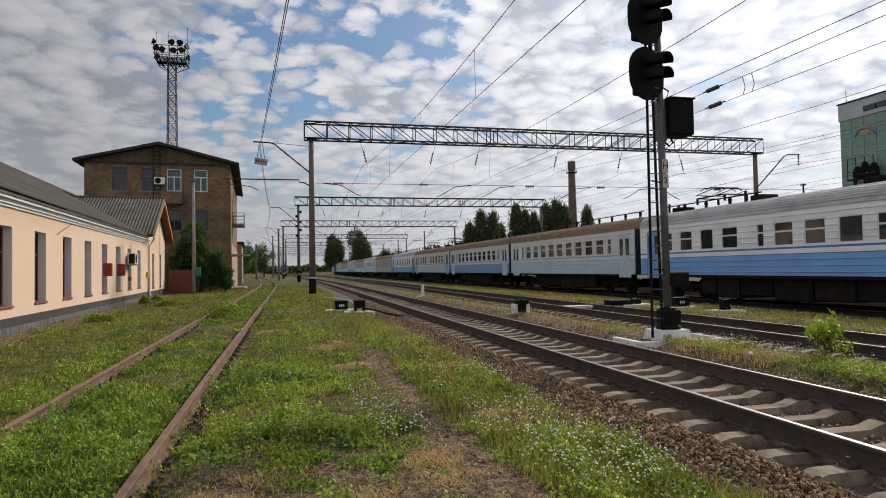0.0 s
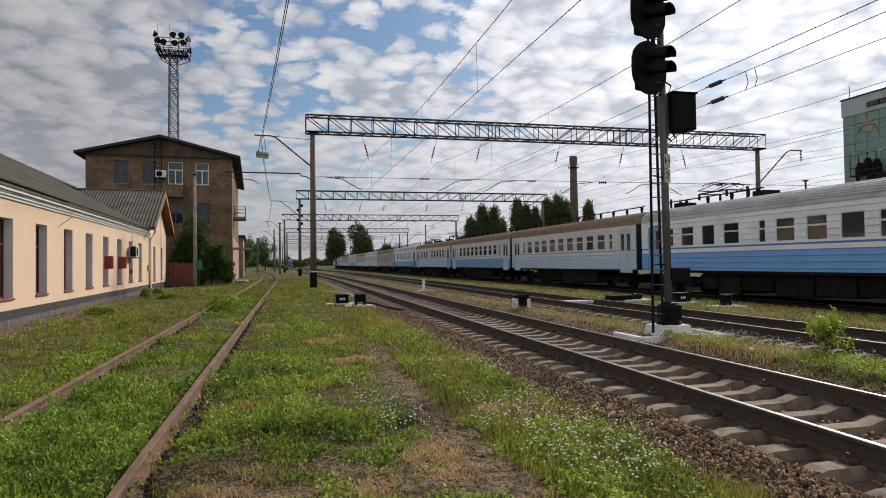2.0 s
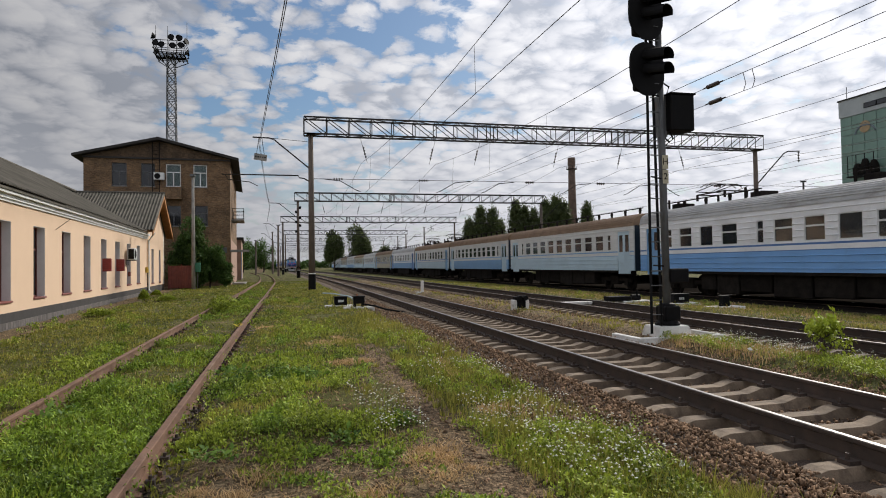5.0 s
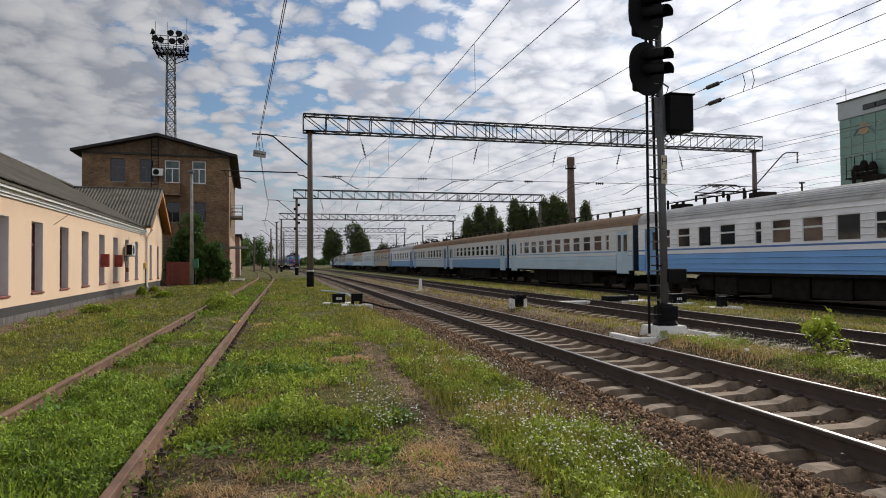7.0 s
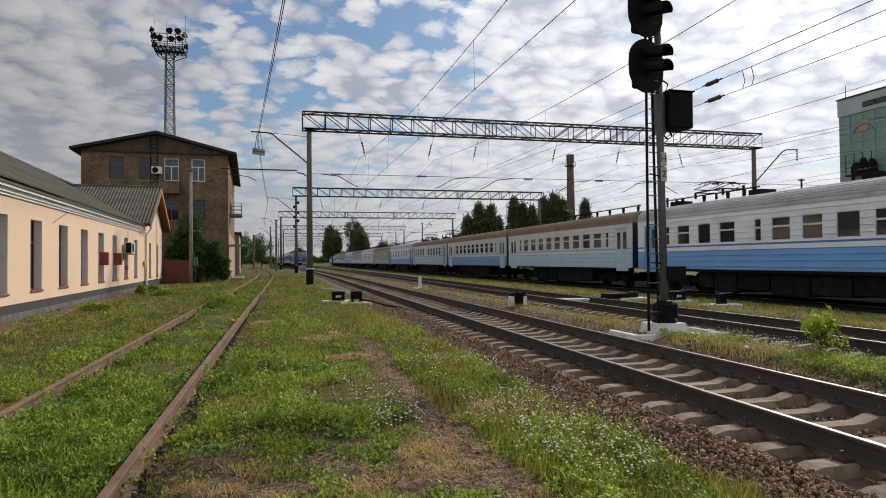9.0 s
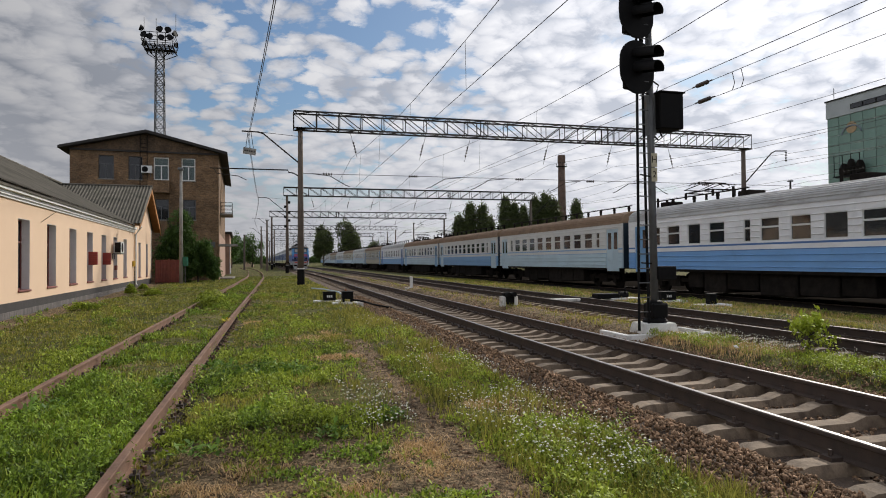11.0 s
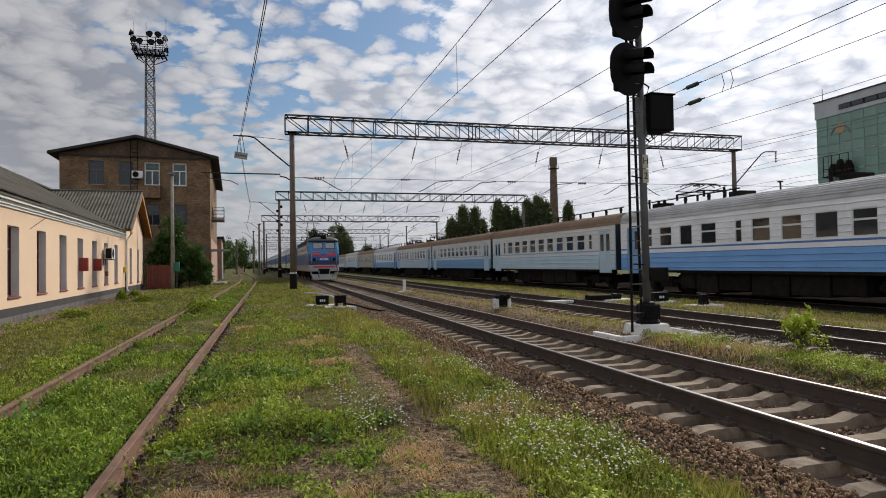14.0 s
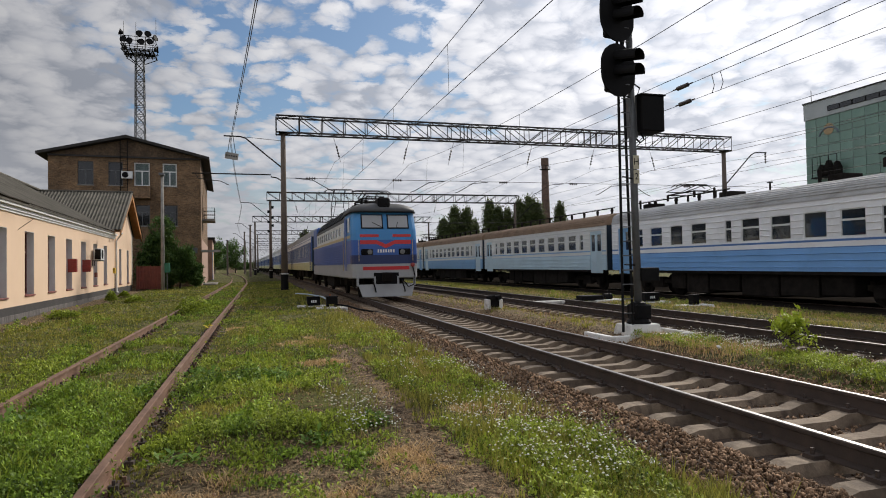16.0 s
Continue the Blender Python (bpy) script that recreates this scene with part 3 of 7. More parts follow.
def insulator(g, p, q, n=4, r=0.075):
    """A string of discs between two points."""
    p, q = Vector(p), Vector(q)
    d = (q - p).normalized()
    rot = d.to_track_quat("Z", "Y").to_matrix().to_4x4()
    L = (q - p).length
    prof = [(0.02, 0)]
    for i in range(n):
        z = L * (i + 0.5) / n
        prof += [(0.025, z - L / n * 0.35), (r, z - 0.01), (r * 0.8, z + 0.02), (0.025, z + L / n * 0.3)]
    prof.append((0.02, L))
    g.lathe(prof, 8, Matrix.Translation(p) @ rot)


WIRES_X = [5.4, 10.9, 14.3, 20.6, 26.0, 31.0]


def gantry(y, x0, L, zb, near):
    t = thing("catenary_gantry", pose(x0, y, 0), "dark lattice steel gantry on two concrete posts over the tracks", "gantry", "catenary gantries")
    truss_beam(t, L, zb, bays=24 if near else 22)
    for x, top in ((0.45, zb), (L - 0.45, zb)):
        ry = 0.17
        p = part("post", Geo().tube([(x, 0, -0.3), (x, 0, zb * 0.5), (x, 0, top + 0.02)], [0.235, 0.2, 0.165], 14), POST, t, smooth=True)
        part("post_foot", Geo().tube([(x, 0, -0.3), (x, 0, 1.05)], [0.26, 0.25], 14), BLACK, p, "black tarred foot")
        part("white_band", Geo().tube([(x, 0, 1.06), (x, 0, 1.13)], [0.25, 0.25], 14), WHITE, p, "white painted band")
        part("cap", Geo().box(x - 0.28, x + 0.28, -0.5, 0.5, top - 0.05, top + 0.02), TRUSS, p)
    if 80 < y < 100:
        for i, z in enumerate((6.3, 7.1, 7.6, 8.2, 9.0, 9.6)):
            s = 0.28 if i % 2 else -0.25
            part("post_fitting", Geo().cbox(0.45 + s - 0.16, 0.45 + s + 0.16, -0.2, 0.2, z, z + 0.34, 0.03), BLACK, t)
        part("cable_coil", Geo().tube([(0.45 + 0.3 * math.cos(a), -0.28 + 0.05 * math.sin(a), 1.2 + 0.35 * math.sin(a)) for a in np.linspace(0, 6.28, 13)], 0.06, 6), BLACK, t)
    # bracket arm on the post, cross rope with insulators, droppers
    arm = Geo().tube([(0.35, 0, zb - 2.35), (-2.0, 0, zb - 0.42), (-2.35, 0, zb - 0.32), (-3.4, 0, zb - 0.3)], 0.05, 6)
    part("bracket_arm", arm, TRUSS, t)
    part("stay_rod", Geo().tube([(0.3, 0, zb - 0.5), (-2.3, 0, zb - 0.32)], 0.018, 5), TRUSS, t)
    if y < 60:
        part("cross_arm", Geo().tube([(0.4, 0, zb - 3.3), (0.0, 0, zb - 3.05), (-0.35, 0, zb - 3.0), (-0.4, 0, zb - 2.85), (-5.4, 0, zb - 2.85)], 0.045, 6), TRUSS, t)
        part("steady_arm", Geo().tube([(-5.2, 0, zb - 2.85), (-5.0, 0, zb - 3.2), (-3.6, 0, zb - 3.35), (-3.1, 0, zb - 3.6)], 0.028, 6), TRUSS, t)
    zr = zb - 3.05
    part("cross_rope", Geo().tube([(0.6, 0, zr), (L + 7.0, 0, zr + 0.1)], 0.018, 5), WIRE, t)
    for x in (2.3, 8.4, 16.6, 22.5, 28.0, 33.0):
        if x < L:
            ins = Geo()
            insulator(ins, (x - 0.35, 0, zr), (x + 0.35, 0, zr + 0.01), 4, 0.11)
            part("insulator_string", ins, CERAMIC, t, "brown ceramic disc insulators")
    for wx in WIRES_X:
        x = wx - x0
        if not 1 < x < L:
            continue
        drop = Vector((x + 0.5 * (1 if int(wx) % 2 else -1), 0, zb - 1.85))
        part("hanger", Geo().tube([(x, 0, zb), tuple(drop)], 0.014, 5), WIRE, t)
        ins = Geo()
        insulator(ins, (x * 0.55 + drop.x * 0.45, 0, zb - 0.7), (x * 0.15 + drop.x * 0.85, 0, zb - 1.55), 4, 0.085)
        part("insulator_string", ins, CERAMIC, t, "brown ceramic disc insulators")
        sgn = 1 if int(wx) % 2 else -1
        part("registration_arm", Geo().tube([(x - sgn * 2.6, 0, zr), (x - sgn * 1.4, 0, zr - 0.12), (x - sgn * 0.3, 0, zr - 0.75), (x, 0, zr - 0.85)], 0.03, 6), TRUSS, t)
    a2 = Geo().tube([(L - 0.4, 0, zb - 2.9), (L + 2.4, 0, zb - 0.2), (L + 2.8, 0, zb), (L + 4.0, 0, zb + 0.05)], 0.05, 6)
    part("bracket_arm", a2, TRUSS, t)
    ii = Geo()
    insulator(ii, (L + 3.9, 0, zb + 0.02), (L + 3.9, 0, zb - 0.9), 4, 0.1)
    part("insulator_string", ii, CERAMIC, t)
    return t


def wire(pts, r, label="thin dark overhead wire", sag=0.0):
    out = []
    for a, b in zip(pts, pts[1:]):
        for i in range(12):
            f = i / 12
            p = Vector(a).lerp(Vector(b), f)
            p.z -= 4 * sag * f * (1 - f)
            out.append(p)
    out.append(Vector(pts[-1]))
    ob = new("overhead_wire", Geo().tube(out, r, 5).mesh("overhead_wire", WIRE))
    return tagged(ob, label, "wire", "overhead wires")


GY = [44.5, 90.0, 133.0, 185.0, 235.0, 285.0, 340.0, 400.0]
for gi, (gy, gx) in enumerate(zip(GY, (1.55, 1.75, -0.25, 0.5, 0.0, -1.0, -2.0, -3.0))):
    gantry(gy, gx, 37.2 - (gi == 3) * 1.5, 10.7, gi == 0)
SPAN = [-22.0, 0] + GY


def strand(pts, r, sag=0.0):
    out = []
    for a, b in zip(pts, pts[1:]):
        for i in range(12):
            f = i / 12
            p = Vector(a).lerp(Vector(b), f)
            p.z -= 4 * sag * f * (1 - f)
            out.append(p)
    out.append(Vector(pts[-1]))
    return Geo().tube(out, r, 5)


def contact_lines():
    posts = [-55.0, -5.5] + GY
    for wx in WIRES_X:
        bend = lambda y: (main_x(y) if wx < 6 else second_x(y) if wx < 12 else wx)
        t = thing("overhead_line", pose(0, 0, 0), "dark contact wire hung from a sagging catenary", "overhead line", "overhead lines")
        zc, zm, sag = (6.97, 7.9, 0.35) if wx == 14.3 else (6.4, 8.85, 1.08)
        zig = [(bend(y) + (0.15 if i % 2 else -0.15), y, zc) for i, y in enumerate(posts)]
        part("contact_wire", strand(zig, 0.009), WIRE, t)
        mess = [(bend(y), y, zm) for y in posts]
        part("messenger_wire", strand(mess, 0.0105, sag), WIRE, t)
        for a, b, c, d in zip(mess[1:4], mess[2:], zig[1:], zig[2:]):
            for f in (0.12, 0.3, 0.45, 0.6, 0.75, 0.9):
                p, q = Vector(a).lerp(Vector(b), f), Vector(c).lerp(Vector(d), f)
                p.z -= 4 * sag * f * (1 - f)
                if p.y > 12 and wx < 12:
                    part("dropper", Geo().tube([p, q], 0.006, 4), WIRE, t)
        if wx == 14.3:
            # tension insulators and two jumpers near the signal
            for y, z in ((18.5, 7.56), (18.4, 6.98)):
                g = Geo().tube([(wx, y - 0.5, z), (wx, y + 0.5, z)], [0.025, 0.025], 6)
                g.tube([(wx, y - 0.3, z), (wx, y - 0.27, z), (wx, y + 0.27, z), (wx, y + 0.3, z)], [0.04, 0.075, 0.075, 0.04], 10)
                part("tension_insulator", g, CERAMIC, t)
            for y in (17.05, 16.65):
                part("jumper", Geo().tube([(wx, y, 7.55), (wx + 0.03, y, 7.45), (wx + 0.05, y - 0.05, 7.2), (wx, y, 6.97)], 0.012, 5), WIRE, t)
    for x in (0.0, 0.06):
        wire([(x + 2.9, -22, 10.6), (x - 1.45, 44.5, 10.0), (x - 1.6, 90, 10.0), (x - 3.2, 133, 10.0), (x - 3.2, 235, 10.0)], 0.016, "dark feeder wire on bracket arms", 0.5)
    for x, z in ((42.3, 9.9), (45.0, 8.2)):
        wire([(x, -22, z), (x, 44.5, z), (x, 90, z), (x, 185, z)], 0.014, "dark feeder wire beside the yard", 0.8)


contact_lines()


# ---- parked multiple-unit train ----
def car_shell(parent, L, hw, zs, ze, zr, opens, upper, lower, roofm, split, ribs=True, end_doors=(), stripe=None, wz=(2.25, 3.08)):
    """Sides with real openings, curved roof, ends. opens: list of (y0, y1, z0, z1, kind) on both sides."""
    def side_profile(sgn, z0, z1, rib):
        pts = [(sgn * hw, z0)]
        if rib:
            z = zs + 0.15
            while z < z1 - 0.06:
                if z > z0 + 0.05:
                    pts += [(sgn * hw, z - 0.02), (sgn * (hw + 0.03), z - 0.008), (sgn * (hw + 0.03), z + 0.008), (sgn * hw, z + 0.02)]
                z += 0.24
        pts.append((sgn * hw, z1))
        inner = [(sgn * (hw - 0.07), z1), (sgn * (hw - 0.07), z0)]
        return pts + inner
    cuts = sorted(o for o in opens)
    for sgn in (-1, 1):
        lo, up = Geo(), Geo()
        doors = [o for o in cuts if o[2] < wz[0] - 0.3]
        edges, y = [], 0.0
        for d in doors:
            edges.append((y, d[0]))
            y = d[1]
        edges.append((y, L))
        for a, b in edges:
            lo.prism(side_profile(sgn, zs, split, ribs), a, b)
            up.prism(side_profile(sgn, split, wz[0], False), a, b)
        y = 0.0
        for o in cuts + [(L, L, 0, 0, "")]:
            if o[0] > y:
                up.prism(side_profile(sgn, wz[0], ze, ribs), y, o[0])
            if o[1] > o[0]:
                up.prism(side_profile(sgn, o[3], ze, ribs), o[0], o[1])
                if o[2] > wz[0]:
                    up.prism(side_profile(sgn, wz[0], o[2], False), o[0], o[1])
            y = o[1]
        part("lower_side", lo, lower, parent)
        part("upper_side", up, upper, parent)
    # roof: an arched shell with a gutter
    arc = [(hw + 0.03, ze - 0.03), (hw + 0.03, ze + 0.03)]
    for i in range(13):
        w = math.pi * i / 12
        arc.append((hw * math.copysign(abs(math.cos(w)) ** 0.7, math.cos(w)), ze + 0.03 + (zr - ze) * math.sin(w) ** 0.75))
    arc += [(-hw - 0.03, ze + 0.03), (-hw - 0.03, ze - 0.03)]
    roof = part("roof", Geo().prism(arc, 0.0, L), roofm, parent)
    rb = Geo()
    for w in (0.12, 0.25, 0.38, 0.52, 0.68, 0.86, 1.05):
        x, z = hw * abs(math.cos(w)) ** 0.7, ze + 0.03 + (zr - ze) * math.sin(w) ** 0.75
        for sgn in (-1, 1):
            rb.tube([(sgn * x, 0.1, z), (sgn * x, L - 0.1, z)], 0.02, 5)
    part("roof_ribs", rb, roofm, roof)
    for y0, y1 in ((0.0, 0.06), (L - 0.06, L)):
        ends = Geo()
        ends.box(-hw + 0.07, -0.5, y0, y1, zs, ze)
        ends.box(0.5, hw - 0.07, y0, y1, zs, ze)
        ends.box(-0.5, 0.5, y0, y1, 3.1, ze)
        part("end_wall", ends, P_NAVY, parent, "dark navy end wall")
    part("car_floor", Geo().box(-hw + 0.08, hw - 0.08, 0.07, L - 0.07, zs + 0.1, zs + 0.22), DARK, parent)
    part("gangway", Geo().box(-0.55, 0.55, -0.25, 0.0, zs + 0.1, 3.15), BLACK, parent, "black rubber gangway bellows")
    if stripe:
        st = Geo()
        for sgn in (-1, 1):
            for z, h in stripe[1]:
                x = sgn * (hw + 0.003)
                y = 0.0
                for d in [o for o in cuts if o[2] < z < o[3]] + [(L, L)]:
                    st.box(min(x, x - sgn * 0.004), max(x, x - sgn * 0.004), y, d[0], z, z + h)
                    y = d[1]
        part("stripe", st, stripe[0], parent, "painted waist stripe")


CURTAIN_TAN = mat("tan curtain", (0.55, 0.42, 0.27), None, 0.9)
CURTAIN_PALE = mat("pale curtain", (0.62, 0.63, 0.62), None, 0.9)


def windows(parent, opens, hw, frame_m, glass, door_m, curtains=None):
    for sgn in (-1, 1):
        for y0, y1, z0, z1, kind in opens:
            x = sgn * (hw - 0.05)
            if kind == "door":
                for a, b in ((y0 + 0.01, (y0 + y1) / 2 - 0.008), ((y0 + y1) / 2 + 0.008, y1 - 0.01)):
                    zm = z0 + (z1 - z0) * 0.52
                    leaf = Geo()
                    leaf.box(x - 0.02, x + 0.02, a, b, z0, zm)
                    leaf.box(x - 0.02, x + 0.02, a, b, z1 - 0.2, z1)
                    leaf.box(x - 0.02, x + 0.02, a, a + 0.12, zm, z1 - 0.2)
                    leaf.box(x - 0.02, x + 0.02, b - 0.12, b, zm, z1 - 0.2)
                    d = part("door_leaf", leaf, door_m, parent)
                    part("door_glass", Geo().box(x - 0.006, x + 0.006, a + 0.12, b - 0.12, zm, z1 - 0.2), glass, d)
                part("step", Geo().box(sgn * (hw - 0.25) - 0.2, sgn * (hw - 0.25) + 0.2, y0, y1, z0 - 0.06, z0 - 0.02), DARK, d)
                continue
            fr = Geo()
            e = 0.04
            fr.box(x - 0.03, x + 0.03, y0, y0 + e, z0, z1)
            fr.box(x - 0.03, x + 0.03, y1 - e, y1, z0, z1)
            fr.box(x - 0.03, x + 0.03, y0 + e, y1 - e, z0, z0 + e)
            fr.box(x - 0.03, x + 0.03, y0 + e, y1 - e, z1 - e, z1)
            if kind != "fixed":
                zm = z0 + (z1 - z0) * 0.6
                fr.box(x - 0.03, x + 0.03, y0 + e, y1 - e, zm - 0.035, zm + 0.035)
            f = part("window_frame", fr, frame_m, parent)
            part("pane", Geo().box(x - 0.004, x + 0.004, y0 + e, y1 - e, z0 + e, z1 - e), glass, f)
            if curtains and curtains.random() < 0.38:
                top = z1 - 0.02 if curtains.random() < 0.6 else z0 + (z1 - z0) * 0.55
                part("curtain", Geo().box(x - sgn * 0.06 - 0.004, x - sgn * 0.06 + 0.004, y0 + 0.02, y1 - (0.02 if curtains.random() < 0.7 else 0.4), z0, top), curtains.choice((CURTAIN_TAN, CURTAIN_PALE)), f, "drawn window curtain")


def wheel_geo(g, y, r=0.475, half=0.8):
    for sgn in (-1, 1):
        m = pose(sgn * half, y, r, 0, 90 * sgn, 0)
        g.lathe([(0.1, -0.07), (r + 0.03, -0.07), (r + 0.03, -0.04), (r, -0.03), (r, 0.06), (r - 0.07, 0.06), (r - 0.09, 0.02), (0.14, 0.0), (0.14, 0.09), (0.06, 0.1)], 20, m)
    g.tube([(-half, y, r), (half, y, r)], 0.08, 8)


def bogie(parent, y, base=2.6, r=0.475):
    b = Geo()
    for sgn in (-1, 1):
        x = sgn * 1.05
        b.box(x - 0.06, x + 0.06, y - base / 2 - 0.45, y + base / 2 + 0.45, r + 0.08, r + 0.28)
        for yy in (y - base / 2, y + base / 2):
            b.box(x - 0.1, x + 0.1, yy - 0.2, yy + 0.2, r - 0.15, r + 0.16)
            b.tube([(x, yy - 0.3, r + 0.05), (x, yy - 0.3, r + 0.4)], 0.07, 8)
            b.tube([(x, yy + 0.3, r + 0.05), (x, yy + 0.3, r + 0.4)], 0.07, 8)
        b.box(x - 0.13, x + 0.13, y - 0.45, y + 0.45, r - 0.12, r + 0.4)
    b.box(-1.0, 1.0, y - 0.3, y + 0.3, r + 0.05, r + 0.35)
    f = part("bogie", b, DARK, parent)
    for yy in (y - base / 2, y + base / 2):
        g = Geo()
        wheel_geo(g, yy, r)
        part("wheelset", g, DARK, f, smooth=False)


def pantograph(parent, y, z, up=0.0, m=None, w=0.75):
    """A folded or raised diamond current collector on insulators."""
    m = m or DARK
    g = Geo()
    for sx in (-0.6, 0.6):
        g.tube([(sx, y - 1.0, z + 0.3), (sx, y + 1.0, z + 0.3)], 0.035, 6)
        for sy in (-1.0, 1.0):
            g.tube([(sx, y + sy, z), (sx, y + sy, z + 0.3)], 0.06, 8)
    g.tube([(-0.6, y - 1, z + 0.3), (0.6, y - 1, z + 0.3)], 0.03, 6)
    g.tube([(-0.6, y + 1, z + 0.3), (0.6, y + 1, z + 0.3)], 0.03, 6)
    p = part("pantograph", g, m, parent)
    h1, spread = 0.42 + up * 0.5, 1.35
    ztop = 0.42 + up + 0.12
    for sx in (-0.5, 0.5):
        for sy in (-1, 1):
            part("collector_arm", Geo().tube([(sx, y + sy * 0.3, z + 0.34), (sx * 0.85, y + sy * spread, z + h1), (sx * 0.7, y + sy * 0.15, z + ztop)], 0.024, 6), m, p)
    for sy in (-1, 1):
        part("cross_rod", Geo().tube([(-0.43, y + sy * spread, z + h1), (0.43, y + sy * spread, z + h1)], 0.02, 6), m, p)
    for dy in (-0.2, 0.2):
        part("contact_shoe", Geo().tube([(-1.0, y + dy, z + ztop - 0.12), (-0.75, y + dy, z + ztop + 0.02), (0.75, y + dy, z + ztop + 0.02), (1.0, y + dy, z + ztop - 0.12)], 0.022, 6), m, p)
    return p


def roof_gear(parent, L, z, motor):
    g = Geo()
    n, y0 = (5, L - 7.6) if motor else (12, 0.9)
    for i in range(n):
        y = y0 + (L - 0.9 - y0) * i / (n - 1)
        g.tube([(-0.75, y, z - 0.05), (-0.75, y, z + 0.14), (-0.75, y, z + 0.15), (-0.75, y, z + 0.3)], [0.07, 0.07, 0.1, 0.07], 8)
    g.tube([(-0.75, y0 - 0.3, z + 0.32), (-0.75, L - 0.6, z + 0.32)], 0.032, 6)
    part("roof_busbar", g, DARK, parent)
    if motor:
        pantograph(parent, L - 4.4, z + 0.22, 0.16)
        pantograph(parent, 3.6, z + 0.22, 0.16)
        for y in (1.3, 6.6, L - 7.2, L - 1.4):
            b = Geo()
            b.cbox(-0.45, 0.45, y - 0.35, y + 0.35, z - 0.05, z + 0.28, 0.03)
            b.tube([(0.2, y + 0.7, z - 0.05), (0.2, y + 0.7, z + 0.45)], 0.07, 8)
            b.tube([(-0.3, y + 0.8, z - 0.05), (-0.3, y + 0.8, z + 0.55)], 0.06, 8)
            part("roof_switchgear", b, DARK, parent)


def paint(name, a, rough=0.5):
    return mat(name, a, tuple(x * 0.88 for x in a), rough, 0, 1.2, 30, 0.06, 0.06, dirt=tuple(x * 0.62 + 0.01 for x in a), dirt_at=(0.55, 0.85), stretch=(1, 0.6, 1))


P_WHITE, P_BLUE = paint("off-white coach paint", (0.80, 0.81, 0.83)), paint("mid-blue coach paint", (0.18, 0.385, 0.72))
P_PALE, P_SKY = paint("pale blue coach paint", (0.46, 0.60, 0.69)), paint("sky-blue coach paint", (0.18, 0.36, 0.60))
P_CREAM, P_GREYW = paint("faded cream coach paint", (0.40, 0.36, 0.26)), paint("greyish white coach paint", (0.66, 0.67, 0.66))
P_STRIPE = paint("deep blue stripe paint", (0.07, 0.17, 0.42))
R_GREY = mat("grey-white roof paint", (0.52, 0.53, 0.54), (0.42, 0.425, 0.43), 0.8, 0, 1.0, 20, 0.2, 0.08, dirt=(0.19, 0.17, 0.155), dirt_at=(0.52, 0.8))
R_RUST = mat("rust-brown roof paint", (0.31, 0.215, 0.145), (0.22, 0.15, 0.10), 0.85, 0, 1.2, 20, 0.2, 0.1, dirt=(0.10, 0.07, 0.05), dirt_at=(0.52, 0.8))

P_NAVY = paint("dark navy end paint", (0.018, 0.035, 0.06))
EMU_L, EMU_HW = 19.45, 1.75


def emu_opens(motor):
    zw = (2.37, 3.30)
    o = [(0.45, 1.75, 1.02, 3.42, "door"), (L19(0.45 + 1.3), L19(0.45), 1.02, 3.42, "door")]
    if motor:
        # seen from the far end: vestibule, narrow pane, three bays, narrow pane, then even bays
        for a, b, kind in ((0.6, 1.7, "door"), (2.12, 2.87, "s"), (3.49, 4.45, "s"), (5.05, 5.96, "fixed"), (6.54, 7.55, "s"), (8.69, 9.08, "s"), (9.62, 10.59, "s"), (11.13, 12.08, "s"), (12.63, 13.6, "fixed"), (14.12, 15.06, "s"), (15.59, 16.53, "s"), (17.0, 17.4, "s"), (17.85, 18.95, "door")):
            yield (L19(b), L19(a), *((1.02, 3.42) if kind == "door" else zw), kind)
        return
    yield from o
    yield (2.55, 2.95, *zw, "s")
    for i in range(9):
        y = 3.45 + i * 1.45
        yield (y, y + 0.98, *zw, "s")
    yield (16.55, 16.95, *zw, "s")


def L19(y):
    return EMU_L - y


def emu_car(y_far, upper, lower, roofm, motor, label):
    """One car, from its far end at y_far back towards the camera; built in its own space with y from 0 at the near end."""
    t = thing("train_car", pose(20.6, y_far - EMU_L, EMU_Z), label, "train car", "parked multiple-unit train")
    op = sorted(emu_opens(motor))
    car_shell(t, EMU_L, EMU_HW, 1.2, 3.72, 4.40, op, upper, lower, roofm, 2.04, True, stripe=(P_STRIPE if motor else P_SKY, ((2.02, 0.035), (2.235, 0.075))), wz=(2.37, 3.3))
    windows(t, op, EMU_HW, P_GREYW, GLASS, P_STRIPE if upper == P_WHITE and not motor else P_SKY if motor else P_PALE, random.Random(int(y_far)))
    bogie(t, 3.2)
    bogie(t, EMU_L - 3.2)
    for y, ln in ((5.75, 1.3), (7.35, 1.7), (9.25, 1.9), (11.2, 1.8), (12.9, 1.4), (14.2, 1.0)):
        part("underfloor_box", Geo().cbox(-1.5, 1.5, y - ln / 2, y + ln / 2, 0.2 + 0.07 * (int(y) % 3), 1.18, 0.04), DARK, t)
    part("side_sill", Geo().box(-1.72, -1.6, 1.8, EMU_L - 1.8, 1.08, 1.2).box(1.6, 1.72, 1.8, EMU_L - 1.8, 1.08, 1.2), DARK, t)
    seat = Geo()
    for i in range(8):
        y = 3.6 + i * 1.6
        for s in (-1, 1):
            seat.cbox(s * 1.05 - 0.5, s * 1.05 + 0.5, y - 0.06, y + 0.06, 1.5, 2.4, 0.02)
            seat.cbox(s * 1.05 - 0.5, s * 1.05 + 0.5, y - 0.45, y + 0.45, 1.6, 1.75, 0.02)
    part("seat_rows", seat, ORANGE_WOOD, t, "brown seat backs inside")
    roof_gear(t, EMU_L, 4.42, motor)
    return t


